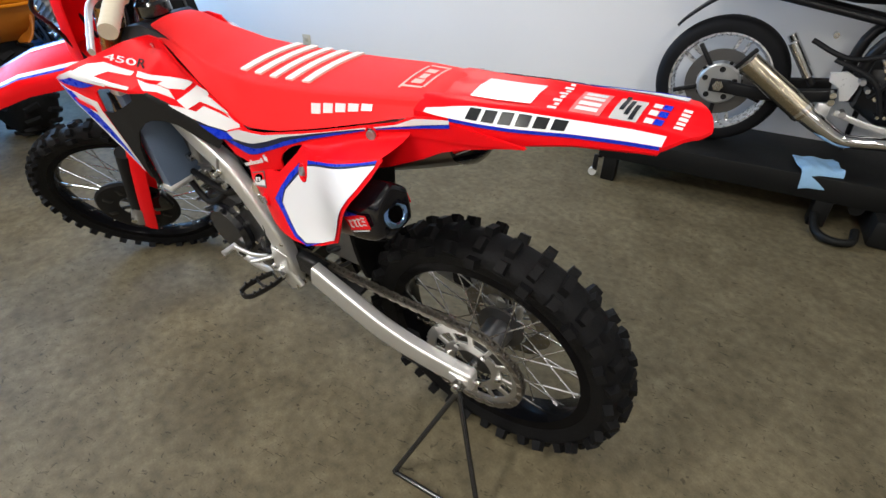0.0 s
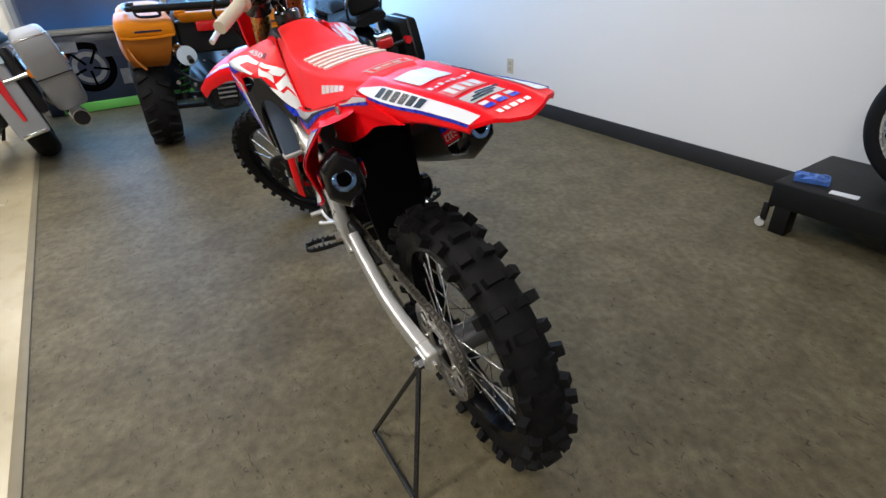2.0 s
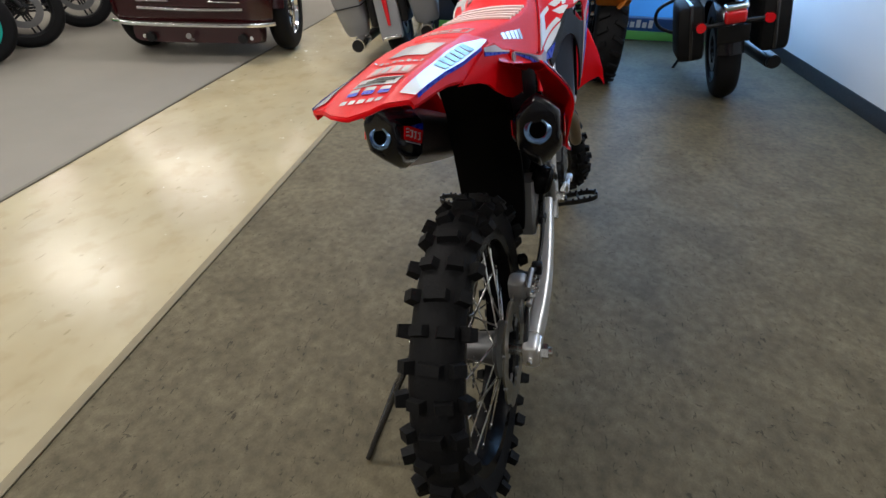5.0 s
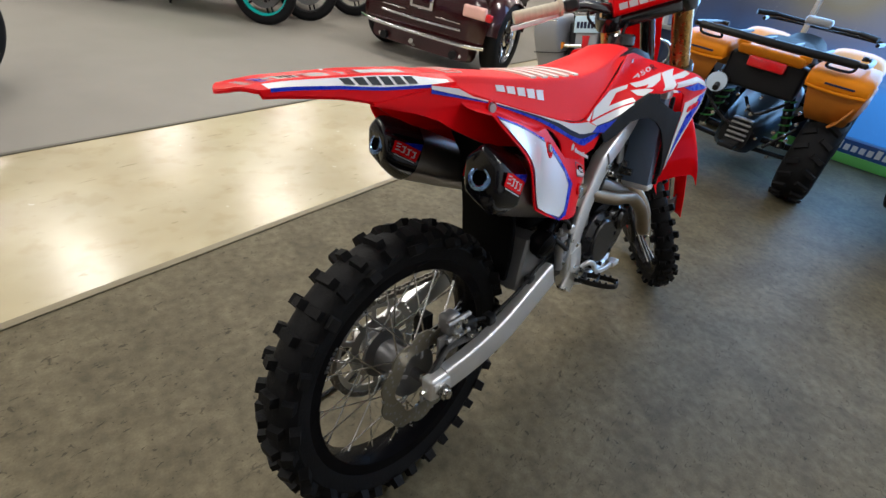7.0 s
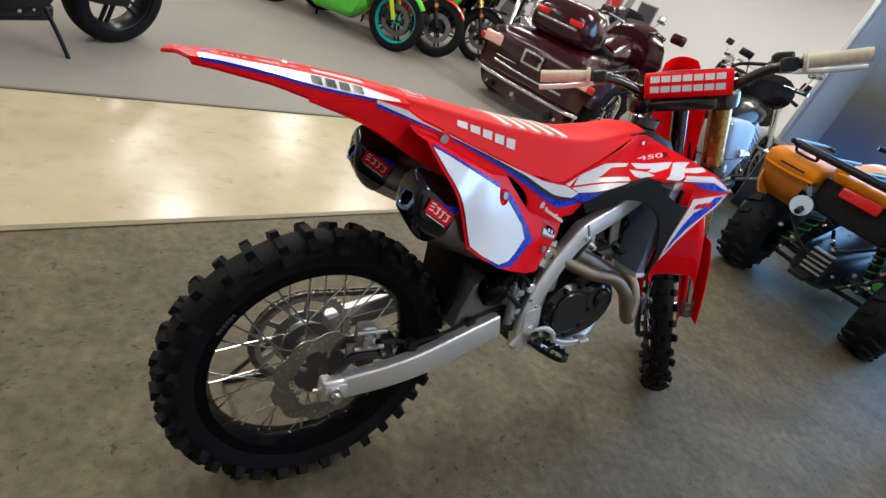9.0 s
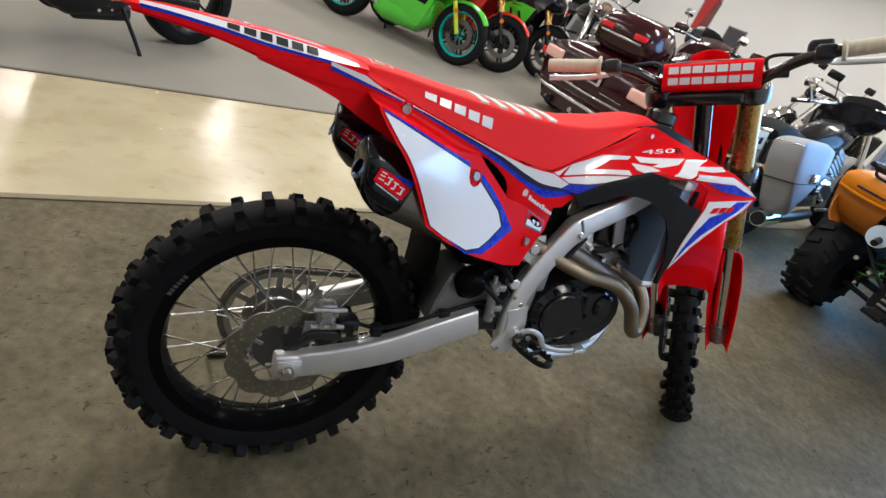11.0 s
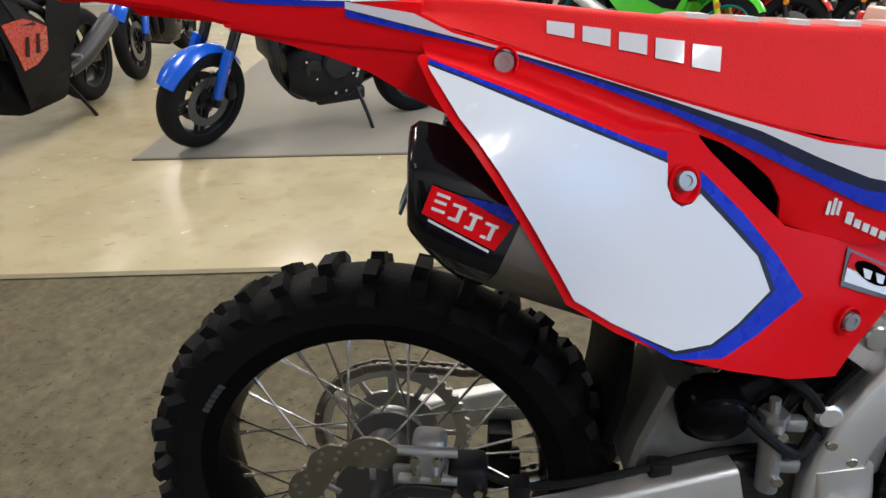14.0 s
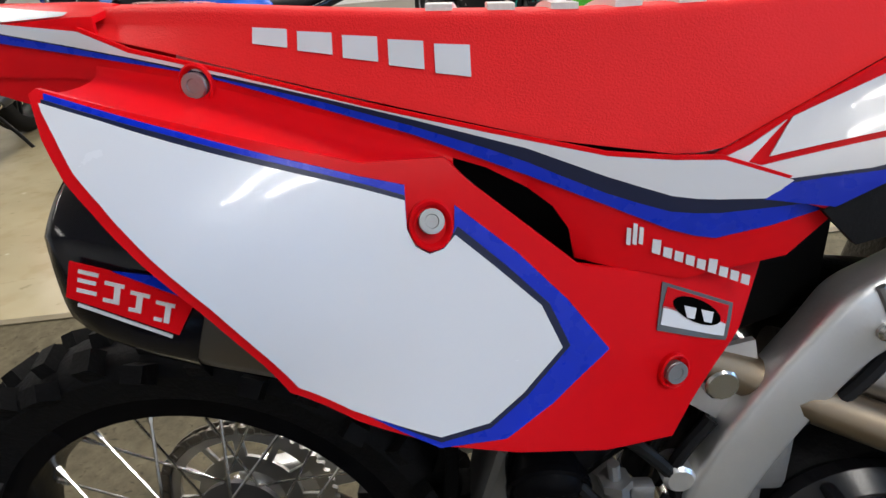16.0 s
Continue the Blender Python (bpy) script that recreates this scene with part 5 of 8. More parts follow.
G_WHITE1 = [(0.508, 0.831), (0.533, 0.842), (0.556, 0.857), (0.531, 0.830), (0.540, 0.827), (0.701, 0.862), (0.690, 0.856), (0.647, 0.837), (0.605, 0.824), (0.536, 0.814), (0.513, 0.821)]
G_NAVY1 = [(0.536, 0.8145), (0.605, 0.8245), (0.640, 0.8345), (0.628, 0.8265), (0.605, 0.8225), (0.537, 0.8115)]
G_TIPW = [(0.863, 0.890), (0.871, 0.903), (0.972, 0.914), (1.021, 0.899), (1.088, 0.876), (1.037, 0.883), (0.982, 0.898), (0.924, 0.894)]
G_TIPB = [(0.900, 0.889), (0.978, 0.897), (1.074, 0.8755), (0.961, 0.876), (0.937, 0.880)]
A_WHITE = [(0.926, 0.846), (1.007, 0.860), (1.076, 0.868), (1.061, 0.843), (1.006, 0.803), (0.962, 0.754), (0.938, 0.721), (0.922, 0.686), (0.907, 0.652), (0.907, 0.688), (0.909, 0.732), (0.916, 0.779), (0.926, 0.825)]
A_BLUE = [(1.016, 0.858), (1.063, 0.863), (1.006, 0.812), (0.950, 0.759), (0.927, 0.719), (0.914, 0.685), (0.910, 0.668), (0.916, 0.714), (0.928, 0.761), (0.950, 0.808), (0.988, 0.826)]


def lettering(txt, size, parent, name, material, place):
    """Flat letters of the built-in font, each point sent through place(x, y, depth)."""
    cu = bpy.data.curves.new(name, "FONT")
    cu.body, cu.size, cu.extrude = txt, size, 0.0004
    ob = bpy.data.objects.new(name, cu)
    scene.collection.objects.link(ob)
    me = bpy.data.meshes.new_from_object(ob.evaluated_get(bpy.context.evaluated_depsgraph_get()))
    bpy.data.objects.remove(ob)
    for v in me.vertices:
        v.co = place(v.co.x, v.co.y, v.co.z)
    me.materials.append(material)
    t = new(name, me)
    t.parent = parent
    return t


for s in (1, -1):
    sh = part("radiator_shroud", skin(SH_TOP, yshroud, s, 0, 0.004), RED, bike, "red radiator shroud with white and blue graphics")
    part("shroud_arm", skin(SH_ARM, yshroud, s, 0, 0.004), RED, sh)
    part("shroud_lower", skin(SH_BLACK, yshroud, s, 0.001, 0.005), BLACKP, sh, "matt black plastic lower shroud")
    for sp in (MARKS_LEFT if s > 0 else MARKS_RIGHT):
        part("graphic_shape", skin(sp, yshroud, s, 0.0022, 0.001), WHITE, sh, "slanted white graphic shape")
    part("stripe_blue", skin(G_BLUE1, yshroud, s, 0.0032, 0.001), BLUE, sh)
    part("stripe_white", skin(G_WHITE1, yshroud, s, 0.0022, 0.001), WHITE, sh)
    part("stripe_navy", skin(G_NAVY1, yshroud, s, 0.0032, 0.001), NAVY, sh)
    lettering("450", 0.019, sh, "model_number", WHITE, lambda x, y, d, s=s: (lambda X, Z: Vector((X, s * (yshroud(X, Z) + 0.003 + d), Z)))((0.742 + x * 3.4 + y * 0.6) if s < 0 else (0.904 - x * 3.4 + y * 0.6), (0.914 + y * 0.66 + 0.2 * x * 3.4) if s < 0 else (0.930 + y * 0.66 - 0.08 * x * 3.4)))
    lettering("R", 0.019, sh, "model_letter", BLACKP, lambda x, y, d, s=s: (lambda X, Z: Vector((X, s * (yshroud(X, Z) + 0.003 + d), Z)))((0.838 + x * 2.2 + y * 0.5) if s < 0 else (0.808 - x * 2.2 + y * 0.5), (0.930 + y * 0.9 + 0.2 * x * 2.2) if s < 0 else (0.9215 + y * 0.9 - 0.08 * x * 2.2)))
    part("tip_white", skin(G_TIPW, yshroud, s, 0.0022, 0.001), WHITE, sh)
    part("tip_blue", skin(G_TIPB, yshroud, s, 0.0032, 0.001), BLUE, sh)
    part("arm_white", skin(A_WHITE, yshroud, s, 0.0022, 0.001), WHITE, sh)
    part("arm_blue", skin(A_BLUE, yshroud, s, 0.0032, 0.001), BLUE, sh)
    bm = bmesh.new()
    for k in range(3):
        skin([(0.942 + k * 0.024, 0.818 + k * 0.004), (0.961 + k * 0.024, 0.822 + k * 0.004), (0.966 + k * 0.024, 0.837 + k * 0.004), (0.947 + k * 0.024, 0.833 + k * 0.004)], yshroud, s, 0.0042, 0.0008, bm=bm)
    part("arm_bars", bm, RED, sh)
    yb = yshroud(0.785, 0.955)
    bm = disc(0.0055, s * (yb - 0.004), s * (yb + 0.0035), 12, m=Matrix.Translation((0.785, 0, 0.955)))
    part("shroud_bolt", bm, STEEL, sh)
    # radiator core with fins; the blue window reflection is put into its colour
    bm = box(0.865, 0.90, s * 0.055 if s > 0 else -0.165, 0.165 if s > 0 else s * 0.055, 0.60, 0.86, 0.004, bm=None)
    rad = part("radiator", bm, mat("radiator_core_blue_reflection", (0.15, 0.21, 0.32), 0.4, 0.25, bump=0.3, bscale=300), bike, "aluminium radiator behind black louvres")
    bm = bmesh.new()
    for k in range(13):
        z = 0.615 + k * 0.0185
        join(bm, box(-0.002, 0.016, s * 0.06 if s > 0 else -0.172, 0.172 if s > 0 else s * 0.06, -0.0012, 0.0012), Matrix.Translation((0.903, 0, z)) @ Matrix.Rotation(radians(25), 4, "Y"))
    for x in (0.905,):
        box(x, x + 0.012, s * 0.168 - 0.005, s * 0.168 + 0.005, 0.60, 0.86, 0.002, bm=bm)
    part("louvre", bm, BLACKP, rad)
    bm = box(0.862, 0.904, s * 0.05 if s > 0 else -0.17, 0.17 if s > 0 else s * 0.05, 0.855, 0.885, 0.008)
    part("radiator_tank", bm, ALU, rad)
    part("radiator_tank", box(0.862, 0.904, s * 0.05 if s > 0 else -0.17, 0.17 if s > 0 else s * 0.05, 0.585, 0.605, 0.008), ALU, rad)
# tank between the shrouds, with its cap
bm = ring_loft([[Vector((x, y * w, z0 + (z1 - z0) * k)) for y, k in ((-1, 0), (1, 0), (1, 0.75), (0.7, 1), (-0.7, 1), (-1, 0.75))]
                for x, w, z0, z1 in ((0.64, 0.07, 0.80, 0.90), (0.74, 0.085, 0.80, 0.965), (0.84, 0.092, 0.80, 0.985), (0.94, 0.085, 0.82, 0.965), (1.0, 0.06, 0.86, 0.93))])
part("fuel_tank", bm, BLACKP, bike, "black fuel tank", smooth=50)
bm = disc(0.038, -0.012, 0.022, 28, m=Matrix.Translation((0.875, 0, 0.995)) @ Matrix.Rotation(radians(90), 4, "X"), bev=0.006)
tube([(0.875, 0, 1.01), (0.91, 0.01, 1.04), (0.98, 0.02, 1.06)], 0.005, 8, bm=bm)
part("tank_cap", bm, BLACKG, bike)

# ---- steering: fork, bars, front wheel, front fender; built straight ahead, turned as one ----
TH = radians(HEAD)
up = Vector((-math.sin(TH), 0, math.cos(TH)))
fwd = Vector((math.cos(TH), 0, math.sin(TH)))
AXF = Vector((1.455, 0.012, 0.325))
axis_p = AXF - fwd * 0.0533 + up * 0.010
TURN = Matrix.Translation(axis_p) @ Matrix.Rotation(radians(STEER), 4, up) @ Matrix.Translation(-axis_p)


def spart(name, bm, material, label="", smooth=40, parent=None):
    return part(name, bm, material, parent or bike, label, TURN if parent is None else None, smooth)


def F(a, y, b=0.0):
    """A point a metres up the steering axis from the axle's level, b ahead of it."""
    return axis_p + up * a + fwd * b + Vector((0, y, 0))


front = wheel(bike, "front_wheel", TURN @ Matrix.Translation(AXF), 0.344, 0.272, 0.092, 38, 0.013, 0.040, 0.085, 36)
part("front_disc", wave_disc(0.130, 0.098, 0.003), DISCD, front, "wave-edged steel front brake disc", Matrix.Translation((0, 0.064, 0)))
bm = bmesh.new()
for k in range(6):
    join(bm, box(0.03, 0.102, 0.060, 0.067, -0.006, 0.006, 0.001, 1), Matrix.Rotation(2 * math.pi * k / 6, 4, "Y"))
part("disc_carrier", bm, BLACKG, front)
for s in (1, -1):
    spart("fork_outer", rod(F(0.40, s * 0.105, 0.000), F(0.898, s * 0.105, -0.038), 0.0295, 24), GOLD, "gold anodised fork outer tube")
    spart("fork_inner", rod(F(0.02, s * 0.105, 0.026), F(0.42, s * 0.105, 0.000), 0.0235, 20), CHROME)
    bm = rod(F(-0.03, s * 0.105, 0.042), F(0.06, s * 0.105, 0.028), 0.031, 16)
    spart("axle_clamp", bm, ALUD)
    cap = rod(F(0.898, s * 0.105, -0.038), F(0.908, s * 0.105, -0.039), 0.024, 6)
    spart("fork_cap", cap, BLACKG)
    # guard in front of the lower leg
    y0 = s * 0.105
    rings = []
    for a, w, b in ((-0.045, 0.034, 0.078), (0.05, 0.041, 0.074), (0.16, 0.045, 0.069), (0.27, 0.045, 0.064), (0.365, 0.038, 0.060)):
        ring = []
        for k in range(9):
            t = math.pi * (k / 8 - 0.5)
            ring.append(F(a, y0 + w * math.sin(t), b - 0.058 * (1 - math.cos(t)) - 0.034))
        for k in range(8, -1, -1):
            t = math.pi * (k / 8 - 0.5)
            ring.append(F(a, y0 + (w - 0.003) * math.sin(t), b - 0.003 - 0.057 * (1 - math.cos(t)) - 0.034))
        rings.append(ring)
    spart("fork_guard", ring_loft(rings), RED, "red plastic fork guard")
    spart("guard_inner", rod(F(0.05, y0, 0.035), F(0.33, y0, 0.03), 0.028, 14), BLACKP)
for a, nm, cb in ((0.645, "lower_clamp", -0.0285), (0.880, "upper_clamp", -0.0465)):
    c = F(a, 0, cb)
    bm = bmesh.new()
    mm = Matrix.Translation(c) @ Matrix.Rotation(-TH, 4, "Y")
    join(bm, box(-0.035, 0.03, -0.09, 0.09, -0.018, 0.018, 0.010, 3), mm)
    for s in (1, -1):
        join(bm, lathe([(0.030, -0.02), (0.041, -0.02), (0.043, -0.012), (0.043, 0.012), (0.041, 0.02), (0.030, 0.02)], 28, m=Matrix.Rotation(radians(90), 4, "X"), closed=True), mm @ Matrix.Translation((0.010, s * 0.105, 0)))
    spart(nm, bm, BLACKG, "black triple clamp")
spart("steering_stem", rod(F(0.50, 0, -0.02), F(0.88, 0, -0.047), 0.022, 18), BLACKG)
spart("stem_nut", rod(F(0.892, 0, -0.047), F(0.908, 0, -0.048), 0.017, 6), ALU)
# front axle, caliper
spart("front_axle", rod(AXF + Vector((0, -0.135, 0)), AXF + Vector((0, 0.135, 0)), 0.012, 14), STEEL)
bm = box(-0.13, -0.06, 0.055, 0.10, -0.02, 0.06, 0.012, 3)
bmesh.ops.transform(bm, matrix=Matrix.Translation(AXF), verts=bm.verts)
spart("front_caliper", bm, BLACKG)
gm = TURN @ Matrix.Translation(AXF)
bm = lathe([(0.060, 0.072), (0.100, 0.078), (0.128, 0.076), (0.136, 0.068), (0.134, 0.062), (0.130, 0.070), (0.100, 0.074), (0.060, 0.069)], 40, closed=True)
guard = part("disc_guard", bm, BLACKP, bike, "black plastic front disc guard", gm)
for k in range(8):
    a = 2 * math.pi * k / 8
    part("guard_slot", box(0.080, 0.110, 0.076, 0.0805, -0.008, 0.008, 0.003), MAGN, guard, m=Matrix.Rotation(a, 4, "Y"))
# bar clamps, handlebar, pad
BC = F(0.880, 0, 0.02) + Vector((-0.070, -0.006, -0.014))
bm = bmesh.new()
for s in (1, -1):
    rod(BC + Vector((0.014, s * 0.045, -0.035)), BC + Vector((0, s * 0.045, 0.005)), 0.016, 12, bm)
    join(bm, box(-0.024, 0.024, -0.018, 0.018, -0.014, 0.022, 0.006), Matrix.Translation(BC + Vector((0, s * 0.045, 0.003))) @ Matrix.Rotation(-TH, 4, "Y"))
spart("bar_clamp", bm, BLACKG)
half_bar = [(0.0, 0.06, 0.0), (-0.012, 0.11, 0.008), (-0.056, 0.185, 0.040), (-0.092, 0.262, 0.050), (-0.112, 0.385, 0.056)]
barpts = [BC + Vector((x, -y, z + 0.005)) for x, y, z in reversed(half_bar)] + [BC + Vector((x, y, z + 0.005)) for x, y, z in half_bar]
spart("handlebar", tube(barpts, 0.0135, 14, (0.2, 0.1, 1), 5), BLACKG, "black tapered handlebar")
pc = BC + Vector((-0.012, 0, 0.026))
spart("bar_brace", rod(pc + Vector((0, -0.17, -0.002)), pc + Vector((0, 0.17, -0.002)), 0.009, 12), BLACKG)
bm = sweep([pc + Vector((0, -0.114, 0)), pc + Vector((0, -0.111, 0)), pc + Vector((0, 0.105, 0)), pc + Vector((0, 0.108, 0))], rrect(0.066, 0.070, 0.016, 4), (0, 0, 1), 1, lambda k: 0.94 if k in (0, 1) else 1.0)
bm.normal_update()
pad = spart("bar_pad", bm, RED, "red crossbar pad with pale maker marks")
for row, mt in ((0.014, WHITE), (-0.013, mat("pad_silver", (0.55, 0.55, 0.58), 0.35))):
    for k in range(7):
        y = pc.y + 0.094 - k * 0.0275
        part("maker_bar", box(pc.x - 0.0342, pc.x - 0.0328, y - 0.0235, y, pc.z + row - 0.0085, pc.z + row + 0.0085), mt, pad)
spart("pad_top_band", box(pc.x - 0.026, pc.x + 0.02, pc.y - 0.08, pc.y + 0.08, pc.z + 0.0348, pc.z + 0.0358), WHITE)
for s in (1, -1):
    e0, e1 = barpts[0 if s < 0 else -1], barpts[1 if s < 0 else -2]
    d = (e0 - e1).normalized()
    gp = [e0 - d * (0.132 - 0.136 * i / 40) for i in range(41)]
    bm = tube(gp, 0.0165, 18, (0.1, 0.1, 1), 1, scale=lambda k: 1.45 if k < 0.06 else (1.07 if int(k * 40) % 5 == 2 else 1.0))
    spart("grip", bm, CREAM, "cream rubber handlebar grip")
    lp = e0 - d * 0.16
    bm = sweep([lp + Vector((0.035, 0, -0.004)), lp + d * 0.03 + Vector((0.065, 0, -0.012)), lp + d * 0.10 + Vector((0.062, 0, -0.02)), lp + d * 0.175 + Vector((0.050, 0, -0.024))], rrect(0.010, 0.014, 0.004), (0, 0, 1))
    spart("lever", bm, ALU, "silver hand lever")
    bm = bmesh.new()
    join(bm, box(-0.016, 0.045, -0.02, 0.02, -0.018, 0.016, 0.008, 3), Matrix.Translation(lp))
    if s < 0:
        join(bm, box(0.02, 0.06, -0.018, 0.03, 0.0, 0.035, 0.008, 3), Matrix.Translation(lp))
    spart("lever_perch", bm, MAGN)
    lo = lp + Vector((0.04, 0, 0))
    end = F(0.70, s * 0.06, 0.07)
    spart("control_cable", tube([lo, lo - d * 0.10 + Vector((0.09, 0, 0.03)), (lo + end) / 2 + Vector((0.09, 0, 0.05)), end + Vector((0.03, 0, 0.03)), F(0.55, s * 0.05, 0.03)], 0.0048, 8), BLACKP)
# front fender: arched sheet over the wheel
rings = []
FX = [(-0.268, 0.060, -0.290), (-0.278, 0.068, -0.235), (-0.276, 0.074, -0.175), (-0.262, 0.079, -0.115), (-0.215, 0.084, -0.048), (-0.12, 0.088, 0.002), (0.04, 0.088, 0.030), (0.20, 0.080, 0.026), (0.32, 0.068, 0.000), (0.40, 0.052, -0.036), (0.43, 0.036, -0.050)]
FC = F(0.598, 0, 0.06)


def ff_pt(i, q, off=0.0):
    x, w, z = FX[i]
    a = abs(q)
    yy = w * (min(a, 0.78) / 0.78 * 0.92 + max(0, a - 0.78) / 0.22 * 0.08)
    zz = z - 0.010 * a * a - max(0, a - 0.74) / 0.26 * 0.034
    return FC + Vector((x, math.copysign(yy + off * 0.4, q), zz + off))


nb = bmesh.new()
QF = [-1 + 2 * j / 20 for j in range(21)]
gg = [[nb.verts.new(ff_pt(i, q if abs(q) > 1e-6 else 1e-6)) for q in QF] for i in range(len(FX))]
for i in range(len(FX) - 1):
    for j in range(20):
        nb.faces.new((gg[i][j], gg[i + 1][j], gg[i + 1][j + 1], gg[i][j + 1]))
r = bmesh.ops.extrude_face_region(nb, geom=nb.faces[:])
for v in r["geom"]:
    if isinstance(v, bmesh.types.BMVert):
        v.co.z -= 0.004
ffen = spart("front_fender", nb, RED, "red front fender with white and blue stripes")
for s in (1, -1):
    for nm, q0, q1, mt, o in (("fender_stripe", 0.46, 0.60, WHITE, 0.0012), ("fender_edge", 0.60, 0.68, BLUE, 0.0014)):
        nb = bmesh.new()
        gg = [[nb.verts.new(ff_pt(i, s * (q0 + (q1 - q0) * j / 4), o)) for j in range(5)] for i in range(4, len(FX) - 1)]
        for i in range(len(gg) - 1):
            for j in range(4):
                nb.faces.new((gg[i][j], gg[i + 1][j], gg[i + 1][j + 1], gg[i][j + 1]))
        part(nm, nb, mt, ffen)
# front number plate ahead of the fork
nb = bmesh.new()
gg = []
for k, (a, w) in enumerate(((0.52, 0.040), (0.60, 0.058), (0.70, 0.074), (0.80, 0.082), (0.88, 0.070), (0.95, 0.045))):
    gg.append([nb.verts.new(F(a, w * (j / 4 - 1), 0.125 - 0.05 * (j / 4 - 1) ** 2)) for j in range(9)])
for i in range(len(gg) - 1):
    for j in range(8):
        nb.faces.new((gg[i][j], gg[i + 1][j], gg[i + 1][j + 1], gg[i][j + 1]))
r = bmesh.ops.extrude_face_region(nb, geom=nb.faces[:])
for v in r["geom"]:
    if isinstance(v, bmesh.types.BMVert):
        v.co -= fwd * 0.004
spart("front_plate", nb, RED, "red front number plate")

# ---- triangle stand under the left end of the axle ----
apex = BIKE @ Vector((-0.005, 0.150, 0.325))
ka, kb = Vector((0.145, 0.291, 0.007)), Vector((-0.096, 0.305, 0.007))
st = thing("triangle_stand", Matrix.Identity(4), "black bent-rod triangle stand propping up the motocross bike", "stand")
part("leg", rod(apex, ka, 0.0065, 10), BLACKG, st)
part("leg", rod(apex, kb, 0.0065, 10), BLACKG, st)
part("foot_bar", rod(ka, kb, 0.0065, 10), BLACKG, st)
part("axle_pin", rod(apex, apex + (BIKE.to_3x3() @ Vector((0.0, -0.05, 0.004))), 0.008, 10), BLACKG, st)

# ---- walls, ceiling, front window ----
solid("wall_right", slab(X0, 4.9, WALL_Y - 0.15, WALL_Y, 0, CEIL), WALLW, "white painted showroom wall with scuffs", "wall", "structure", smooth=0)
solid("baseboard", box(X0, 4.80, WALL_Y, WALL_Y + 0.008, 0, 0.105, 0.002), BASEB, "black rubber baseboard", "baseboard", "structure")
solid("wall_far", slab(X0, X1, Y1, Y1 + 0.15, 0, CEIL), WALLW, "white far showroom wall", "wall", "structure", smooth=0)
solid("wall_back", slab(X0 - 0.15, X0, WALL_Y - 0.15, Y1, 0, CEIL), WALLW, "white back wall", "wall", "structure", smooth=0)
solid("wall_end", slab(X1, X1 + 0.15, 1.1, Y1, 0, CEIL), WALLW, "white end wall", "wall", "structure", smooth=0)
solid("wall_return", slab(4.92, X1, 1.02, 1.06, 0, CEIL), WALLW, "white return wall beside the front window", "wall", "structure", smooth=0)
solid("ceiling", slab(X0, X1, WALL_Y - 0.15, Y1 + 0.15, CEIL, CEIL + 0.1), CEILM, "white ceiling", "ceiling", "structure", smooth=0)

# outlet plate on the right wall
op = thing("wall_outlet", pose(2.54, WALL_Y, 0.325), "beige electrical outlet plate on the white wall", "outlet")
BEIGE = mat("beige_plate", (0.55, 0.49, 0.38), 0.4)
part("cover_plate", box(-0.036, 0.036, 0.0, 0.006, -0.058, 0.058, 0.002), BEIGE, op)
for z in (-0.022, 0.022):
    part("socket", box(-0.016, 0.016, 0.006, 0.008, z - 0.014, z + 0.014, 0.002), mat("beige_socket", (0.42, 0.37, 0.28), 0.4), op)

# transition strips between the floors
TRIM = mat("floor_trim_vinyl", (0.22, 0.185, 0.12), 0.5, vary=0.3, spec=0.2)
solid("trim", box(X0, 5.0, STRIP_NEAR - 0.015, STRIP_NEAR + 0.015, 0.0012, 0.006, 0.002), TRIM, "brown vinyl floor transition strip", "trim", "structure")
solid("trim_far", box(-1.48, 5.0, STRIP_FAR - 0.012, STRIP_FAR + 0.012, 0.0012, 0.008, 0.002), mat("floor_trim_grey", (0.14, 0.125, 0.10), 0.5, spec=0.2), "grey carpet edge strip", "trim", "structure")

# front window: sill panel with a green foot strip, black frame, glass, a hazy outside
NAVYP = mat("navy_sill_panel", (0.012, 0.022, 0.05), 0.35, vary=0.15, coat=0.4)
GREENS = mat("green_strip", (0.16, 0.56, 0.12), 0.4, vary=0.08)
WX, WY0, WY1, WZ0, WZ1 = 4.80, WALL_Y, 1.02, 0.64, 2.55
fw = thing("window_1", pose(0, 0, 0), "front window with navy sill panel and green foot strip", "window", kind="structure")
part("sill_panel", box(WX, WX + 0.12, -0.68, WY1, 0.0, WZ0, 0.004), NAVYP, fw, "dark navy sill panel")
part("kick_panel", box(WX, WX + 0.12, WY0, -0.682, 0.0, 0.20, 0.004), mat("blue_kick_panel", (0.012, 0.075, 0.26), 0.35, vary=0.2, coat=0.4), fw, "blue kick panel under the low pane")
part("foot_strip", box(WX - 0.012, WX, WY0 + 0.25, WY1 - 0.1, 0.005, 0.085, 0.003), GREENS, fw, "bright green foot strip")
bm = bmesh.new()
for k in range(8):
    box(WX - 0.005, WX, -0.78 - k * 0.058, -0.740 - k * 0.058, 0.115, 0.165 if k not in (0, 5, 7) else 0.185, bm=bm)
part("maker_bars", bm, WHITE, fw, "row of white maker marks")
part("sill", box(WX - 0.04, WX + 0.14, -0.70, WY1, WZ0, WZ0 + 0.035, 0.006), mat("grey_sill", (0.22, 0.22, 0.20), 0.4), fw)
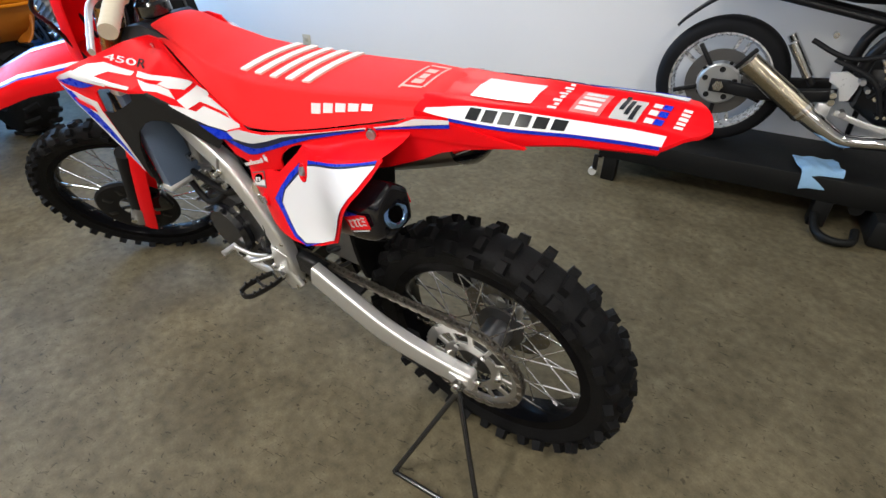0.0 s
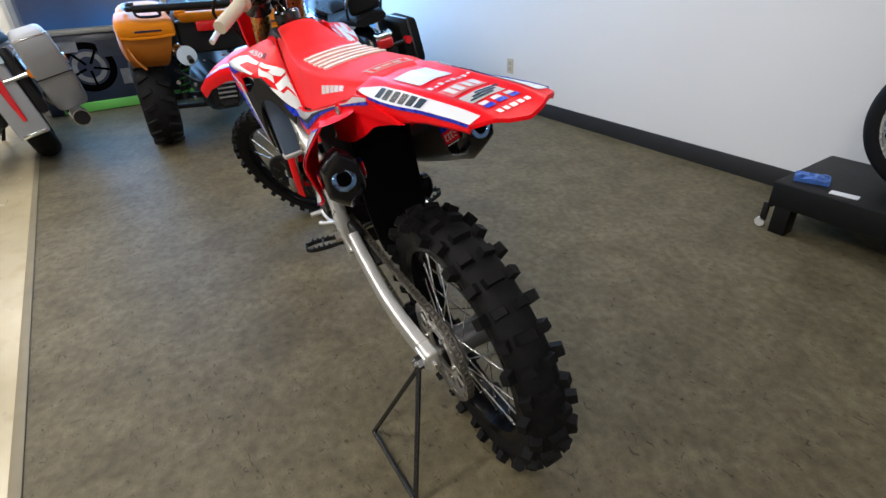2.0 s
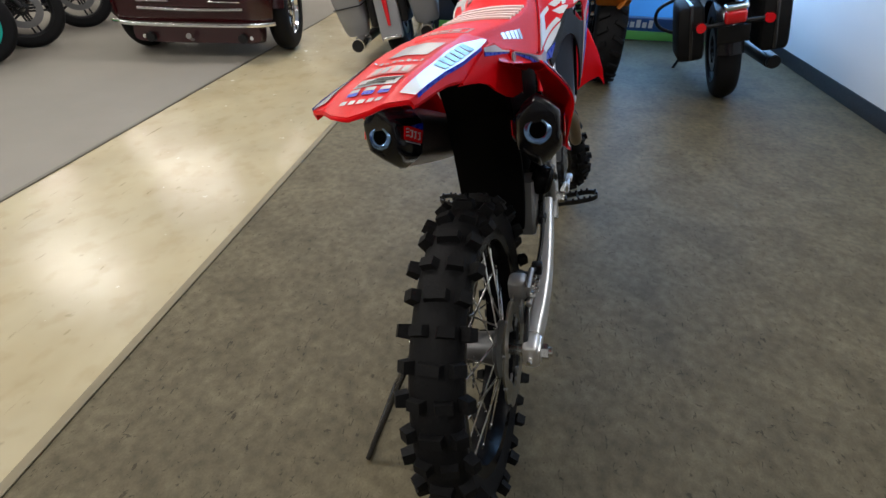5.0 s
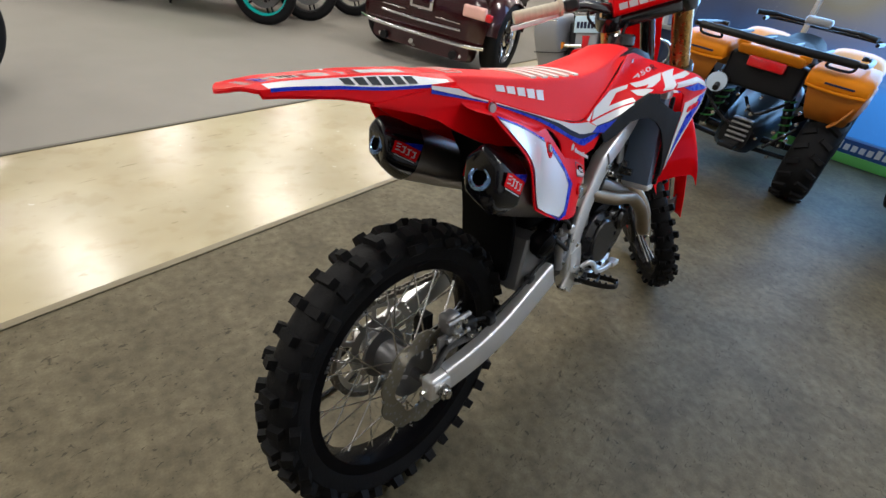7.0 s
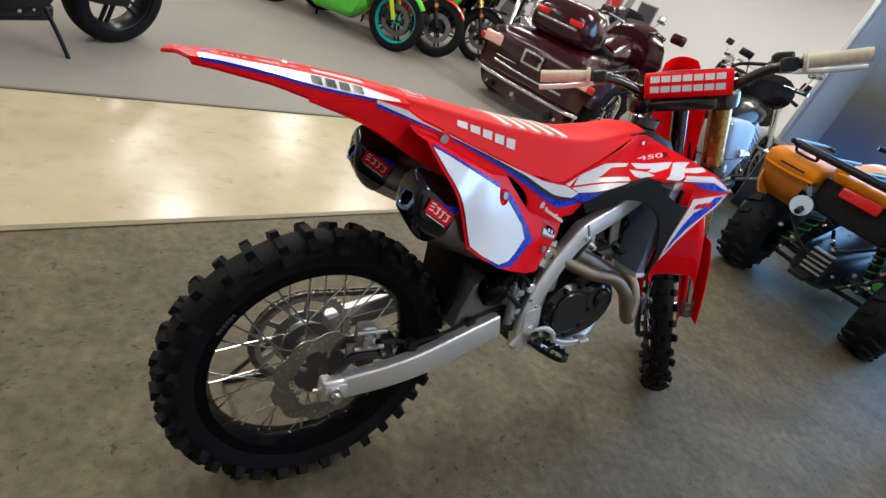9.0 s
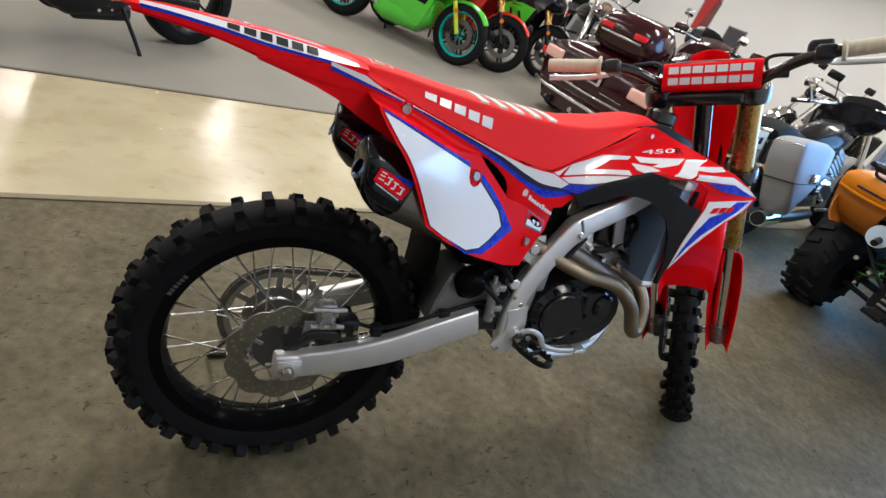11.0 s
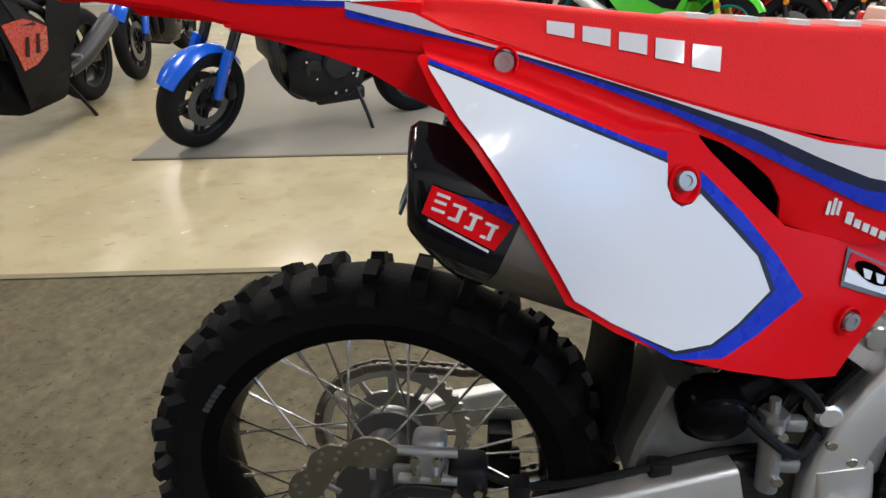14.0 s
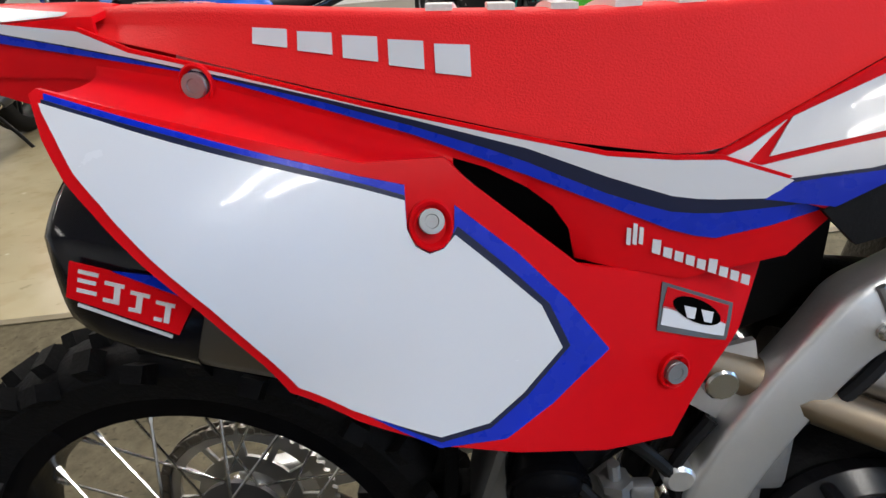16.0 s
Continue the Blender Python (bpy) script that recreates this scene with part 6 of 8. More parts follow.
# a dark picture printed on the sill panel: plain discs and patches
PRINTW = mat("print_pale", (0.20, 0.21, 0.23), 0.4, vary=0.5, scale=18)
PRINTG = mat("print_grey", (0.035, 0.045, 0.065), 0.4, vary=0.5, scale=18)
flat = Matrix.Rotation(radians(90), 4, "Z")
for yw in (0.62, -0.28):
    wm = Matrix.Translation((WX - 0.001, yw, 0.37)) @ flat
    part("print_disc", lathe([(0.205, -0.001), (0.205, 0.001), (0.150, 0.001), (0.150, -0.001)], 36, m=wm, closed=True), DEEPBLACK, fw)
    part("print_disc", lathe([(0.128, -0.001), (0.128, 0.002), (0.088, 0.002), (0.088, -0.001)], 36, m=wm, closed=True), PRINTW, fw)
    for k in range(5):
        part("print_patch", box(0.03, 0.148, 0.0, 0.0028, -0.010, 0.010), DEEPBLACK, fw, m=wm @ Matrix.Rotation(2 * math.pi * k / 5 + 0.4, 4, "Y"))
for y0, y1, z0, z1, mt in ((0.22, 0.40, 0.20, 0.33, PRINTW), (0.78, 0.93, 0.36, 0.55, PRINTG), (0.66, 0.86, 0.50, 0.585, PRINTW), (0.30, 0.52, 0.44, 0.58, PRINTG), (0.05, 0.26, 0.36, 0.50, PRINTG), (-0.06, 0.18, 0.52, 0.60, DEEPBLACK)):
    bm = box(WX - 0.003, WX - 0.0002, y0, y1, z0, z1)
    part("print_patch", bm, mt, fw)
part("lintel", box(WX, WX + 0.12, WY0, WY1, WZ1, CEIL, 0.004), WALLW, fw)
for y in (-2.17, -0.10, 1.0):
    part("mullion", box(WX, WX + 0.09, y - 0.02, y + 0.02, WZ0 + 0.03, WZ1, 0.006), mat("pale_mullion", (0.55, 0.58, 0.62), 0.35, 0.4), fw)
GL = bpy.data.materials.new("window_glass")
GL.use_nodes = True
gb = GL.node_tree.nodes["Principled BSDF"]
gb.inputs["Base Color"].default_value = (0.85, 0.93, 1, 1)
gb.inputs["Roughness"].default_value, gb.inputs["Transmission Weight"].default_value, gb.inputs["IOR"].default_value = 0.03, 1.0, 1.12
for y0, y1 in ((-2.14, -0.13), (-0.07, 0.955)):
    gp = part("pane", box(WX + 0.04, WX + 0.046, y0, y1, WZ0 + 0.03, WZ1), GL, fw, smooth=0)
    gp.visible_shadow = False

gp = part("pane", box(WX + 0.04, WX + 0.046, WY0 + 0.02, -0.70, 0.202, WZ0), GL, fw, smooth=0)
gp.visible_shadow = False


def outside_mat():
    m = bpy.data.materials.new("hazy_outside")
    m.use_nodes = True
    nt = m.node_tree
    nt.nodes.clear()
    out = nt.nodes.new("ShaderNodeOutputMaterial")
    em = nt.nodes.new("ShaderNodeEmission")
    tc = nt.nodes.new("ShaderNodeTexCoord")
    sp = nt.nodes.new("ShaderNodeSeparateXYZ")
    nt.links.new(tc.outputs["Object"], sp.inputs[0])
    n = nt.nodes.new("ShaderNodeTexNoise")
    n.inputs["Scale"].default_value = 1.1
    nt.links.new(tc.outputs["Object"], n.inputs["Vector"])
    ad = nt.nodes.new("ShaderNodeMath")
    ad.operation = "MULTIPLY_ADD"
    ad.inputs[1].default_value = 0.7
    nt.links.new(n.outputs["Fac"], ad.inputs[0])
    nt.links.new(sp.outputs["Z"], ad.inputs[2])
    rp = nt.nodes.new("ShaderNodeValToRGB")
    cols = ((0.10, (0.02, 0.10, 0.30)), (0.30, (0.045, 0.20, 0.55)), (0.42, (0.13, 0.16, 0.28)), (0.52, (0.25, 0.22, 0.17)), (0.70, (0.42, 0.52, 0.62)), (0.9, (0.55, 0.75, 0.95)))
    for i, (p, c) in enumerate(cols):
        e = rp.color_ramp.elements[i] if i < 2 else rp.color_ramp.elements.new(p)
        e.position, e.color = p, (*c, 1)
    mr = nt.nodes.new("ShaderNodeMapRange")
    mr.inputs["From Min"].default_value, mr.inputs["From Max"].default_value = -0.2, 3.2
    nt.links.new(ad.outputs[0], mr.inputs["Value"])
    nt.links.new(mr.outputs["Result"], rp.inputs[0])
    # the daylight is strongest towards the wall corner
    my = nt.nodes.new("ShaderNodeMapRange")
    my.inputs["From Min"].default_value, my.inputs["From Max"].default_value = -2.2, 0.6
    my.inputs["To Min"].default_value, my.inputs["To Max"].default_value = 2.2, 0.42
    nt.links.new(sp.outputs["Y"], my.inputs["Value"])
    nt.links.new(my.outputs["Result"], em.inputs["Strength"])
    nt.links.new(rp.outputs[0], em.inputs["Color"])
    nt.links.new(em.outputs[0], out.inputs["Surface"])
    return m


solid("backdrop", box(5.9, 5.95, -6.0, 1.01, -0.5, 3.5), outside_mat(), "hazy blue outdoor view beyond the front window", "backdrop", "structure", smooth=0)


# framed posters and a dark doorway on the far end wall
POSTER = mat("dark_poster", (0.05, 0.05, 0.06), 0.3, vary=0.6, scale=5)
REDP_B = mat("red_banner", (0.45, 0.02, 0.02), 0.5, vary=0.4, scale=3)
PFRAME = mat("grey_poster_frame", (0.25, 0.25, 0.26), 0.5, vary=0.1)
for yc, zc, w, h, mt in ((7.0, 1.02, 0.45, 0.50, POSTER), (7.95, 1.35, 0.40, 0.75, REDP_B)):
    wp = thing("wall_poster", pose(X1, yc, zc), "small red poster on the white end wall" if mt is REDP_B else "small framed dark poster on the white end wall", "poster")
    part("print", box(-0.02, -0.012, -w / 2, w / 2, -h / 2, h / 2), mt, wp, smooth=0)
    for sy in (-1, 1):
        part("frame_side", box(-0.03, -0.001, sy * (w / 2 + 0.012) - 0.012, sy * (w / 2 + 0.012) + 0.012, -h / 2 - 0.024, h / 2 + 0.024, 0.005), PFRAME, wp)
        part("frame_rail", box(-0.03, -0.001, -w / 2, w / 2, sy * (h / 2 + 0.012) - 0.012, sy * (h / 2 + 0.012) + 0.012, 0.005), PFRAME, wp)
red = thing("wall_poster", pose(3.6, Y1, 1.9, 0, 0, 0), "large red banner on the white far wall", "poster")
part("print", box(-0.8, 0.8, -0.02, -0.012, -0.5, 0.5), REDP_B, red, smooth=0)
for sz in (-1, 1):
    part("banner_bar", box(-0.83, 0.83, -0.03, -0.001, sz * 0.51 - 0.015, sz * 0.51 + 0.015, 0.004), BASEB, red)
solid("column", box(1.60, 1.70, 5.39, 5.49, 0.005, CEIL, 0.006), WALLW, "slim white showroom column", "column", "structure")
# ceiling light troughs under which the lamps sit
for lx, ly in LAMP_PLACES:
    lf = thing("ceiling_light", pose(lx, ly, CEIL), "white fluorescent ceiling light trough", "ceiling light", "ceiling lights")
    for sx in (-1, 1):
        part("side_panel", box(sx * 0.165 - 0.008, sx * 0.165 + 0.008, -0.64, 0.64, -0.075, 0.0, 0.003), WALLW, lf)
    for sy in (-1, 1):
        part("end_panel", box(-0.156, 0.156, sy * 0.632 - 0.008, sy * 0.632 + 0.008, -0.075, 0.0, 0.003), WALLW, lf)

# ---- paints of the other vehicles ----
MAROON = mat("maroon_metallic", (0.024, 0.0010, 0.0024), 0.2, 0.0, vary=0.15, coat=0.4, spec=0.35)
SILVERP = mat("silver_paint", (0.27, 0.275, 0.29), 0.5, 0.1, vary=0.03, spec=0.3)
ORANGE = mat("orange_plastic", (0.60, 0.19, 0.008), 0.42, vary=0.08, spec=0.10)
GREENP = mat("lime_green_paint", (0.07, 0.50, 0.03), 0.25, vary=0.08, coat=0.8)
LIME = mat("lime_yellow_fork", (0.48, 0.62, 0.02), 0.3, vary=0.08)
TEAL = mat("teal_rim_paint", (0.0, 0.40, 0.36), 0.3, vary=0.08)
BLUEP = mat("bright_blue_paint", (0.004, 0.085, 0.52), 0.24, 0.1, vary=0.08, coat=0.4)
REDP = mat("sport_red_paint", (0.60, 0.02, 0.01), 0.22, vary=0.08, coat=0.9)
ORED = mat("orange_red_graphic", (0.48, 0.030, 0.014), 0.28, vary=0.1, coat=0.5)
BPAINT = mat("black_paint", (0.006, 0.006, 0.008), 0.20, vary=0.2, coat=0.1, spec=0.2)
SATINB = mat("satin_black_fairing", (0.007, 0.007, 0.008), 0.55, vary=0.2, spec=0.08)
TYRE = mat("road_tyre_rubber", (0.008, 0.008, 0.009), 0.66, spec=0.14, vary=0.25, scale=10, bump=0.2, bscale=120)
LAMPR = mat("red_lamp_lens", (0.55, 0.006, 0.010), 0.16, vary=0.1, coat=0.6)
LAMPO = mat("amber_lamp_lens", (0.70, 0.20, 0.01), 0.15, vary=0.1, coat=0.8)
PLATEM = mat("number_plate_blue", (0.50, 0.66, 0.78), 0.4, vary=0.1)
SEATB = mat("black_vinyl_seat", (0.008, 0.008, 0.008), 0.6, spec=0.09, vary=0.2, bump=0.2, bscale=240)
FRAMEB = mat("black_frame", (0.010, 0.010, 0.011), 0.35, vary=0.2, spec=0.22)
GLASS = mat("smoked_screen", (0.03, 0.035, 0.04), 0.06, vary=0.05, alpha=0.45)
DARKM = mat("dark_engine", (0.020, 0.020, 0.021), 0.4, 0.5, vary=0.3, bump=0.2, bscale=120)


DISCM = mat("dull_disc_steel", (0.16, 0.16, 0.16), 0.35, 0.8, vary=0.2)


def road_wheel(parent, name, c, R, w, rimr, rim_mat, nsp=5, m=None, two=True, disc_r=0.0, sides=(1,), wire=False, edge=None, spoke_mat=None):
    mm = (m or Matrix.Identity(4)) @ Matrix.Translation(c)
    h = w / 2
    k = rimr
    bm = lathe([(k + 0.012, -h * 0.62), (k + 0.006, -h * 0.70), (k - 0.010, -h * 0.60), (k - 0.022, -h * 0.2), (k - 0.022, h * 0.2), (k - 0.010, h * 0.60), (k + 0.006, h * 0.70), (k + 0.012, h * 0.62), (k, h * 0.4), (k, -h * 0.4)], 48, closed=True)
    lathe([(0.03, -h * 0.55), (0.055, -h * 0.5), (0.055, h * 0.5), (0.03, h * 0.55)], 24, bm, closed=True)
    wh = part(name, bm, rim_mat, parent, m=mm)
    prof = []
    for i in range(13):
        a = math.pi * i / 12
        prof.append((k + (R - k) * math.sin(a) ** 0.62 if 0 < i < 12 else k, -h * math.cos(a) * (0.80 + 0.20 * math.sin(a))))
    prof += [(k - 0.004, h * 0.5), (k - 0.004, -h * 0.5)]
    part("tyre", lathe(prof, 56, closed=True), TYRE, wh, "black road tyre")
    for j in range(nsp):
        for dy in ((-0.018, 0.018) if wire else (0,)):
            a = 2 * math.pi * (j + (0.25 if dy > 0 else 0)) / nsp
            t = 0.003 if wire else (0.016 if two else 0.022)
            nb = bmesh.new()
            for off in ((0,) if (wire or not two) else (-0.022, 0.022)):
                join(nb, box(0.04, k - 0.008, -0.012 + dy if not wire else dy - t, 0.012 + dy if not wire else dy + t, off - t / 2 if not wire else -t, off + t / 2 if not wire else t, 0.002 if not wire else 0, 1), Matrix.Rotation(-a, 4, "Y"))
            part("spoke", nb, (spoke_mat or rim_mat) if not wire else CHROME, wh)
    if disc_r:
        for s in sides:
            part("brake_disc", lathe([(disc_r, s * h * 0.66), (disc_r, s * h * 0.66 + 0.005), (disc_r * 0.66, s * h * 0.66 + 0.005), (disc_r * 0.66, s * h * 0.66)], 40, closed=True), DISCM, wh)
            nb = bmesh.new()
            for q in range(5):
                join(nb, box(0.03, disc_r * 0.68, s * h * 0.66 - 0.002, s * h * 0.66 + 0.006, -0.008, 0.008), Matrix.Rotation(2 * math.pi * q / 5, 4, "Y"))
            part("disc_carrier", nb, FRAMEB, wh)
    if edge:
        bm = bmesh.new()
        for s in (1, -1):
            lathe([(k + 0.014, s * h * 0.66), (k + 0.016, s * (h * 0.70 + 0.002)), (k - 0.008, s * (h * 0.72 + 0.002)), (k - 0.012, s * h * 0.62)], 48, bm, closed=True)
        part("rim_stripe", bm, edge, wh)
    return wh


def body(name, secs, material, parent, label="", m=None, n=16, power=2.6, smooth=50):
    """A rounded solid through sections (x, z low, z high, half width, lean of the top inwards)."""
    rings = []
    for x, z0, z1, w, t in secs:
        ring = []
        for i in range(n):
            a = 2 * math.pi * i / n
            c, sn = math.cos(a), math.sin(a)
            yy = math.copysign(abs(c) ** (2 / power), c)
            zz = math.copysign(abs(sn) ** (2 / power), sn)
            z = (z0 + z1) / 2 + (z1 - z0) / 2 * zz
            ring.append(Vector((x, yy * w * (1 - t * max(0, zz)), z)))
        rings.append(ring)
    return part(name, ring_loft(rings), material, parent, label, m, smooth)


def arch(name, c, R, w, a0, a1, material, parent, thick=0.006, m=None, crown=0.012, label=""):
    """A mudguard round a wheel at c from angle a0 to a1 (degrees, 0 ahead, 90 up)."""
    rings = []
    nq = 6
    for i in range(15):
        a = radians(a0 + (a1 - a0) * i / 14)
        taper = 0.75 + 0.25 * math.sin(math.pi * min(1, max(0, (i + 1) / 8)))
        ring = []
        for sgn, r in ((1, R + thick), (-1, R)):
            for j in range(nq + 1):
                q = (j / nq * 2 - 1) * sgn
                rr = r - crown * 2.2 * q * q
                ring.append(Vector((c[0] + rr * math.cos(a), q * w / 2 * taper, c[2] + rr * math.sin(a))))
        rings.append(ring)
    return part(name, ring_loft(rings), material, parent, label, m, 40)


def engine_block(parent, cx, cz, scale=1.0, mt=None, cover=None):
    mt, cover = mt or DARKM, cover or MAGN
    S = scale
    body("engine", [(cx - 0.19 * S, cz - 0.10 * S, cz + 0.10 * S, 0.10 * S, 0), (cx - 0.10 * S, cz - 0.15 * S, cz + 0.12 * S, 0.15 * S, 0), (cx + 0.10 * S, cz - 0.15 * S, cz + 0.12 * S, 0.155 * S, 0), (cx + 0.20 * S, cz - 0.09 * S, cz + 0.08 * S, 0.10 * S, 0)], mt, parent, power=4)
    m = Matrix.Translation((cx + 0.09 * S, 0, cz + 0.08 * S)) @ Matrix.Rotation(radians(22), 4, "Y")
    bm = box(-0.085 * S, 0.085 * S, -0.14 * S, 0.14 * S, 0, 0.20 * S, 0.02, 2)
    for k in range(5):
        box(-0.092 * S, 0.092 * S, -0.147 * S, 0.147 * S, (0.02 + 0.03 * k) * S, (0.03 + 0.03 * k) * S, bm=bm)
    part("cylinder", bm, mt, parent, m=m)
    for s in (1, -1):
        part("engine_cover", disc(0.095 * S, s * 0.12 * S, s * 0.185 * S, 28, m=Matrix.Translation((cx - 0.03 * S, 0, cz - 0.01 * S)), bev=0.015), cover, parent)
        part("engine_cover", disc(0.06 * S, s * 0.12 * S, s * 0.165 * S, 24, m=Matrix.Translation((cx + 0.12 * S, 0, cz - 0.03 * S)), bev=0.012), cover, parent)
    for k in range(10):
        s = 1 if k % 2 else -1
        part("bolt", disc(0.008, s * 0.15 * S, s * 0.175 * S, 6, m=Matrix.Translation((cx + 0.17 * S * math.cos(k * 1.3), 0, cz + 0.11 * S * math.sin(k * 1.3)))), STEEL, parent)


def road_bike(name, m, paint, accent, label, style="naked", wb=1.40, steer=0.0, rim=None, edge=None, fork=None, can=None, group="parked motorcycles", mside=-1):
    """A street motorcycle, rear axle over the origin, facing +x."""
    b = thing(name, m, label, "motorcycle", group)
    rim = rim or FRAMEB
    R = 0.305
    th = radians(24.5)
    up_ = Vector((-math.sin(th), 0, math.cos(th)))
    piv = Vector((wb - 0.04, 0, R))
    T = Matrix.Translation(piv) @ Matrix.Rotation(radians(steer), 4, up_) @ Matrix.Translation(-piv)
    road_wheel(b, "rear_wheel", (0, 0, R + 0.01), 0.315, 0.185, 0.218, rim, 5, disc_r=0.11, sides=(-1,), edge=edge, spoke_mat=FRAMEB)
    road_wheel(b, "front_wheel", (wb, 0, R - 0.005), 0.300, 0.120, 0.218, rim, 5, m=T, disc_r=0.150, sides=(1, -1), edge=edge, spoke_mat=FRAMEB)
    arch("front_fender", (wb, 0, R), 0.312, 0.135, 35, 150, paint, b, m=T)
    for s in (1, -1):
        f0 = Vector((wb, s * 0.10, R))
        part("fork_leg", rod(f0, f0 + up_ * 0.33, 0.022, 14), fork or FRAMEB, b, m=T)
        part("fork_tube", rod(f0 + up_ * 0.30, f0 + up_ * 0.68, 0.028, 14), GOLD if style == "sport" else BLACKG, b, m=T)
        bm = box(-0.035, 0.03, s * 0.055 if s > 0 else -0.095, 0.095 if s > 0 else s * 0.055, -0.05, 0.05, 0.012)
        bmesh.ops.transform(bm, matrix=Matrix.Translation((wb - 0.13, 0, R + 0.03)), verts=bm.verts)
        part("front_caliper", bm, FRAMEB, b, m=T)
        if style == "naked":
            part("fork_cover", sweep([f0 + up_ * 0.06 + Vector((0.03, s * 0.012, 0)), f0 + up_ * 0.20 + Vector((0.036, s * 0.014, 0)), f0 + up_ * 0.34 + Vector((0.032, s * 0.012, 0))], rrect(0.05, 0.05, 0.02), (0, 1, 0)), paint, b, m=T)
        part("reflector", disc(0.022, s * 0.122, s * 0.128, 16, m=Matrix.Translation((wb - 0.07, 0, R + 0.20))), LAMPO, b, m=T)
        part("grip", rod((wb - 0.42, s * 0.25, 1.0), (wb - 0.45, s * 0.37, 0.985), 0.018, 12), BLACKP, b, m=T)
        part("mirror", sweep([(wb - 0.36, s * 0.22, 1.01), (wb - 0.34, s * 0.28, 1.12), (wb - 0.34, s * 0.31, 1.14)], circ(0.006, 8), (1, 0.1, 0)), FRAMEB, b, m=T)
        bm = box(-0.02, 0.012, -0.07, 0.07, -0.035, 0.035, 0.012)
        part("mirror_head", bm, BPAINT, b, m=T @ Matrix.Translation((wb - 0.34, s * 0.34, 1.16)))
        part("swingarm", sweep([(0, s * 0.115, R + 0.01), (0.2, s * 0.12, R + 0.03), (0.50, s * 0.09, R + 0.10)], rrect(0.06, 0.03, 0.01), (0, 1, 0)), FRAMEB, b)
        part("frame_tube", tube([(wb - 0.30, s * 0.05, 0.86), (0.72, s * 0.14, 0.74), (0.50, s * 0.13, 0.62), (0.46, s * 0.11, 0.42)], 0.026, 12), FRAMEB, b)
        part("footrest", rod((0.40, s * 0.14, 0.40), (0.40, s * 0.22, 0.40), 0.012, 10), ALUD, b)
    part("triple_clamp", box(-0.04, 0.04, -0.14, 0.14, -0.02, 0.02, 0.01), FRAMEB, b, m=T @ Matrix.Translation(Vector((wb, 0, R)) + up_ * 0.62))
    part("handlebar", tube([(wb - 0.45, -0.37, 0.985), (wb - 0.42, -0.25, 1.0), (wb - 0.33, -0.1, 0.99), (wb - 0.33, 0.1, 0.99), (wb - 0.42, 0.25, 1.0), (wb - 0.45, 0.37, 0.985)], 0.013, 10, (0.2, 0.1, 1)), FRAMEB, b, m=T)
    engine_block(b, 0.66, 0.46, 1.0)
    part("radiator", box(wb - 0.44, wb - 0.39, -0.17, 0.17, 0.48, 0.78, 0.01), DARKM, b)
    body("tank", [(0.50, 0.70, 0.80, 0.09, 0), (0.60, 0.68, 0.90, 0.15, 0.2), (0.74, 0.70, 0.965, 0.17, 0.3), (0.88, 0.73, 0.97, 0.165, 0.35), (1.0, 0.76, 0.92, 0.11, 0.3)], paint, b)
    body("seat", [(0.05, 0.82, 0.86, 0.09, 0), (0.2, 0.80, 0.86, 0.13, 0), (0.38, 0.75, 0.82, 0.14, 0), (0.55, 0.74, 0.81, 0.10, 0)], SEATB, b)
    body("tail", [(-0.24, 0.86, 0.89, 0.04, 0), (-0.10, 0.81, 0.89, 0.09, 0), (0.10, 0.76, 0.85, 0.12, 0), (0.40, 0.68, 0.77, 0.13, 0), (0.55, 0.66, 0.74, 0.10, 0)], paint if style == "sport" else BPAINT, b)
    part("tail_light", box(-0.26, -0.22, -0.045, 0.045, 0.845, 0.875, 0.008), LAMPR, b)
    for k in range(3):
        y = (k - 1) * 0.07
        part("header_pipe", tube([(0.83, y, 0.62), (0.95, y, 0.55), (0.96, y * 0.9, 0.38), (0.86, y * 0.6, 0.24), (0.70, y * 0.3, 0.22)], 0.019, 10), DARKM, b)
    part("belly_box", box(0.42, 0.76, -0.10, 0.10, 0.17, 0.27, 0.03, 3), DARKM, b)
    if style == "naked":
        body("engine_case", [(0.44, 0.26, 0.50, 0.11, 0), (0.54, 0.20, 0.56, 0.16, 0.1), (0.80, 0.20, 0.60, 0.17, 0.1), (0.92, 0.28, 0.52, 0.12, 0.1)], FRAMEB, b, "black engine lower case", n=18, power=3.6)
        part("side_cover", skin([(0.30, 0.60), (0.52, 0.50), (0.62, 0.62), (0.56, 0.74), (0.34, 0.74)], lambda x, z: 0.135, 1, 0, 0.01, 0.06), BPAINT, b)
        part("side_cover", skin([(0.30, 0.60), (0.52, 0.50), (0.62, 0.62), (0.56, 0.74), (0.34, 0.74)], lambda x, z: 0.135, -1, 0, 0.01, 0.06), BPAINT, b)
        rn = random.Random(9)
        for k in range(16):
            sg = 1 if k % 2 else -1
            part("case_bolt", disc(rn.uniform(0.007, 0.012), sg * 0.14, sg * 0.182, 8, m=Matrix.Translation((rn.uniform(0.50, 0.88), 0, rn.uniform(0.25, 0.56)))), STEEL, b)
        for sg in (1, -1):
            part("hose", tube([(0.52, sg * 0.16, 0.60), (0.66, sg * 0.18, 0.52), (0.84, sg * 0.17, 0.58), (0.95, sg * 0.12, 0.66)], 0.012, 8), BLACKP, b)
        part("muffler", tube([(0.5, -0.12, 0.22), (0.30, -0.15, 0.26), (0.10, -0.16, 0.33)], 0.05, 14), DARKM, b)
    else:
        part("muffler", tube([(0.42, mside * 0.13, 0.30), (0.22, mside * 0.17, 0.40), (-0.10, mside * 0.19, 0.55)], 0.058, 16, scale=lambda k: 0.6 + 0.4 * min(1, k * 3)), can or ALU, b)
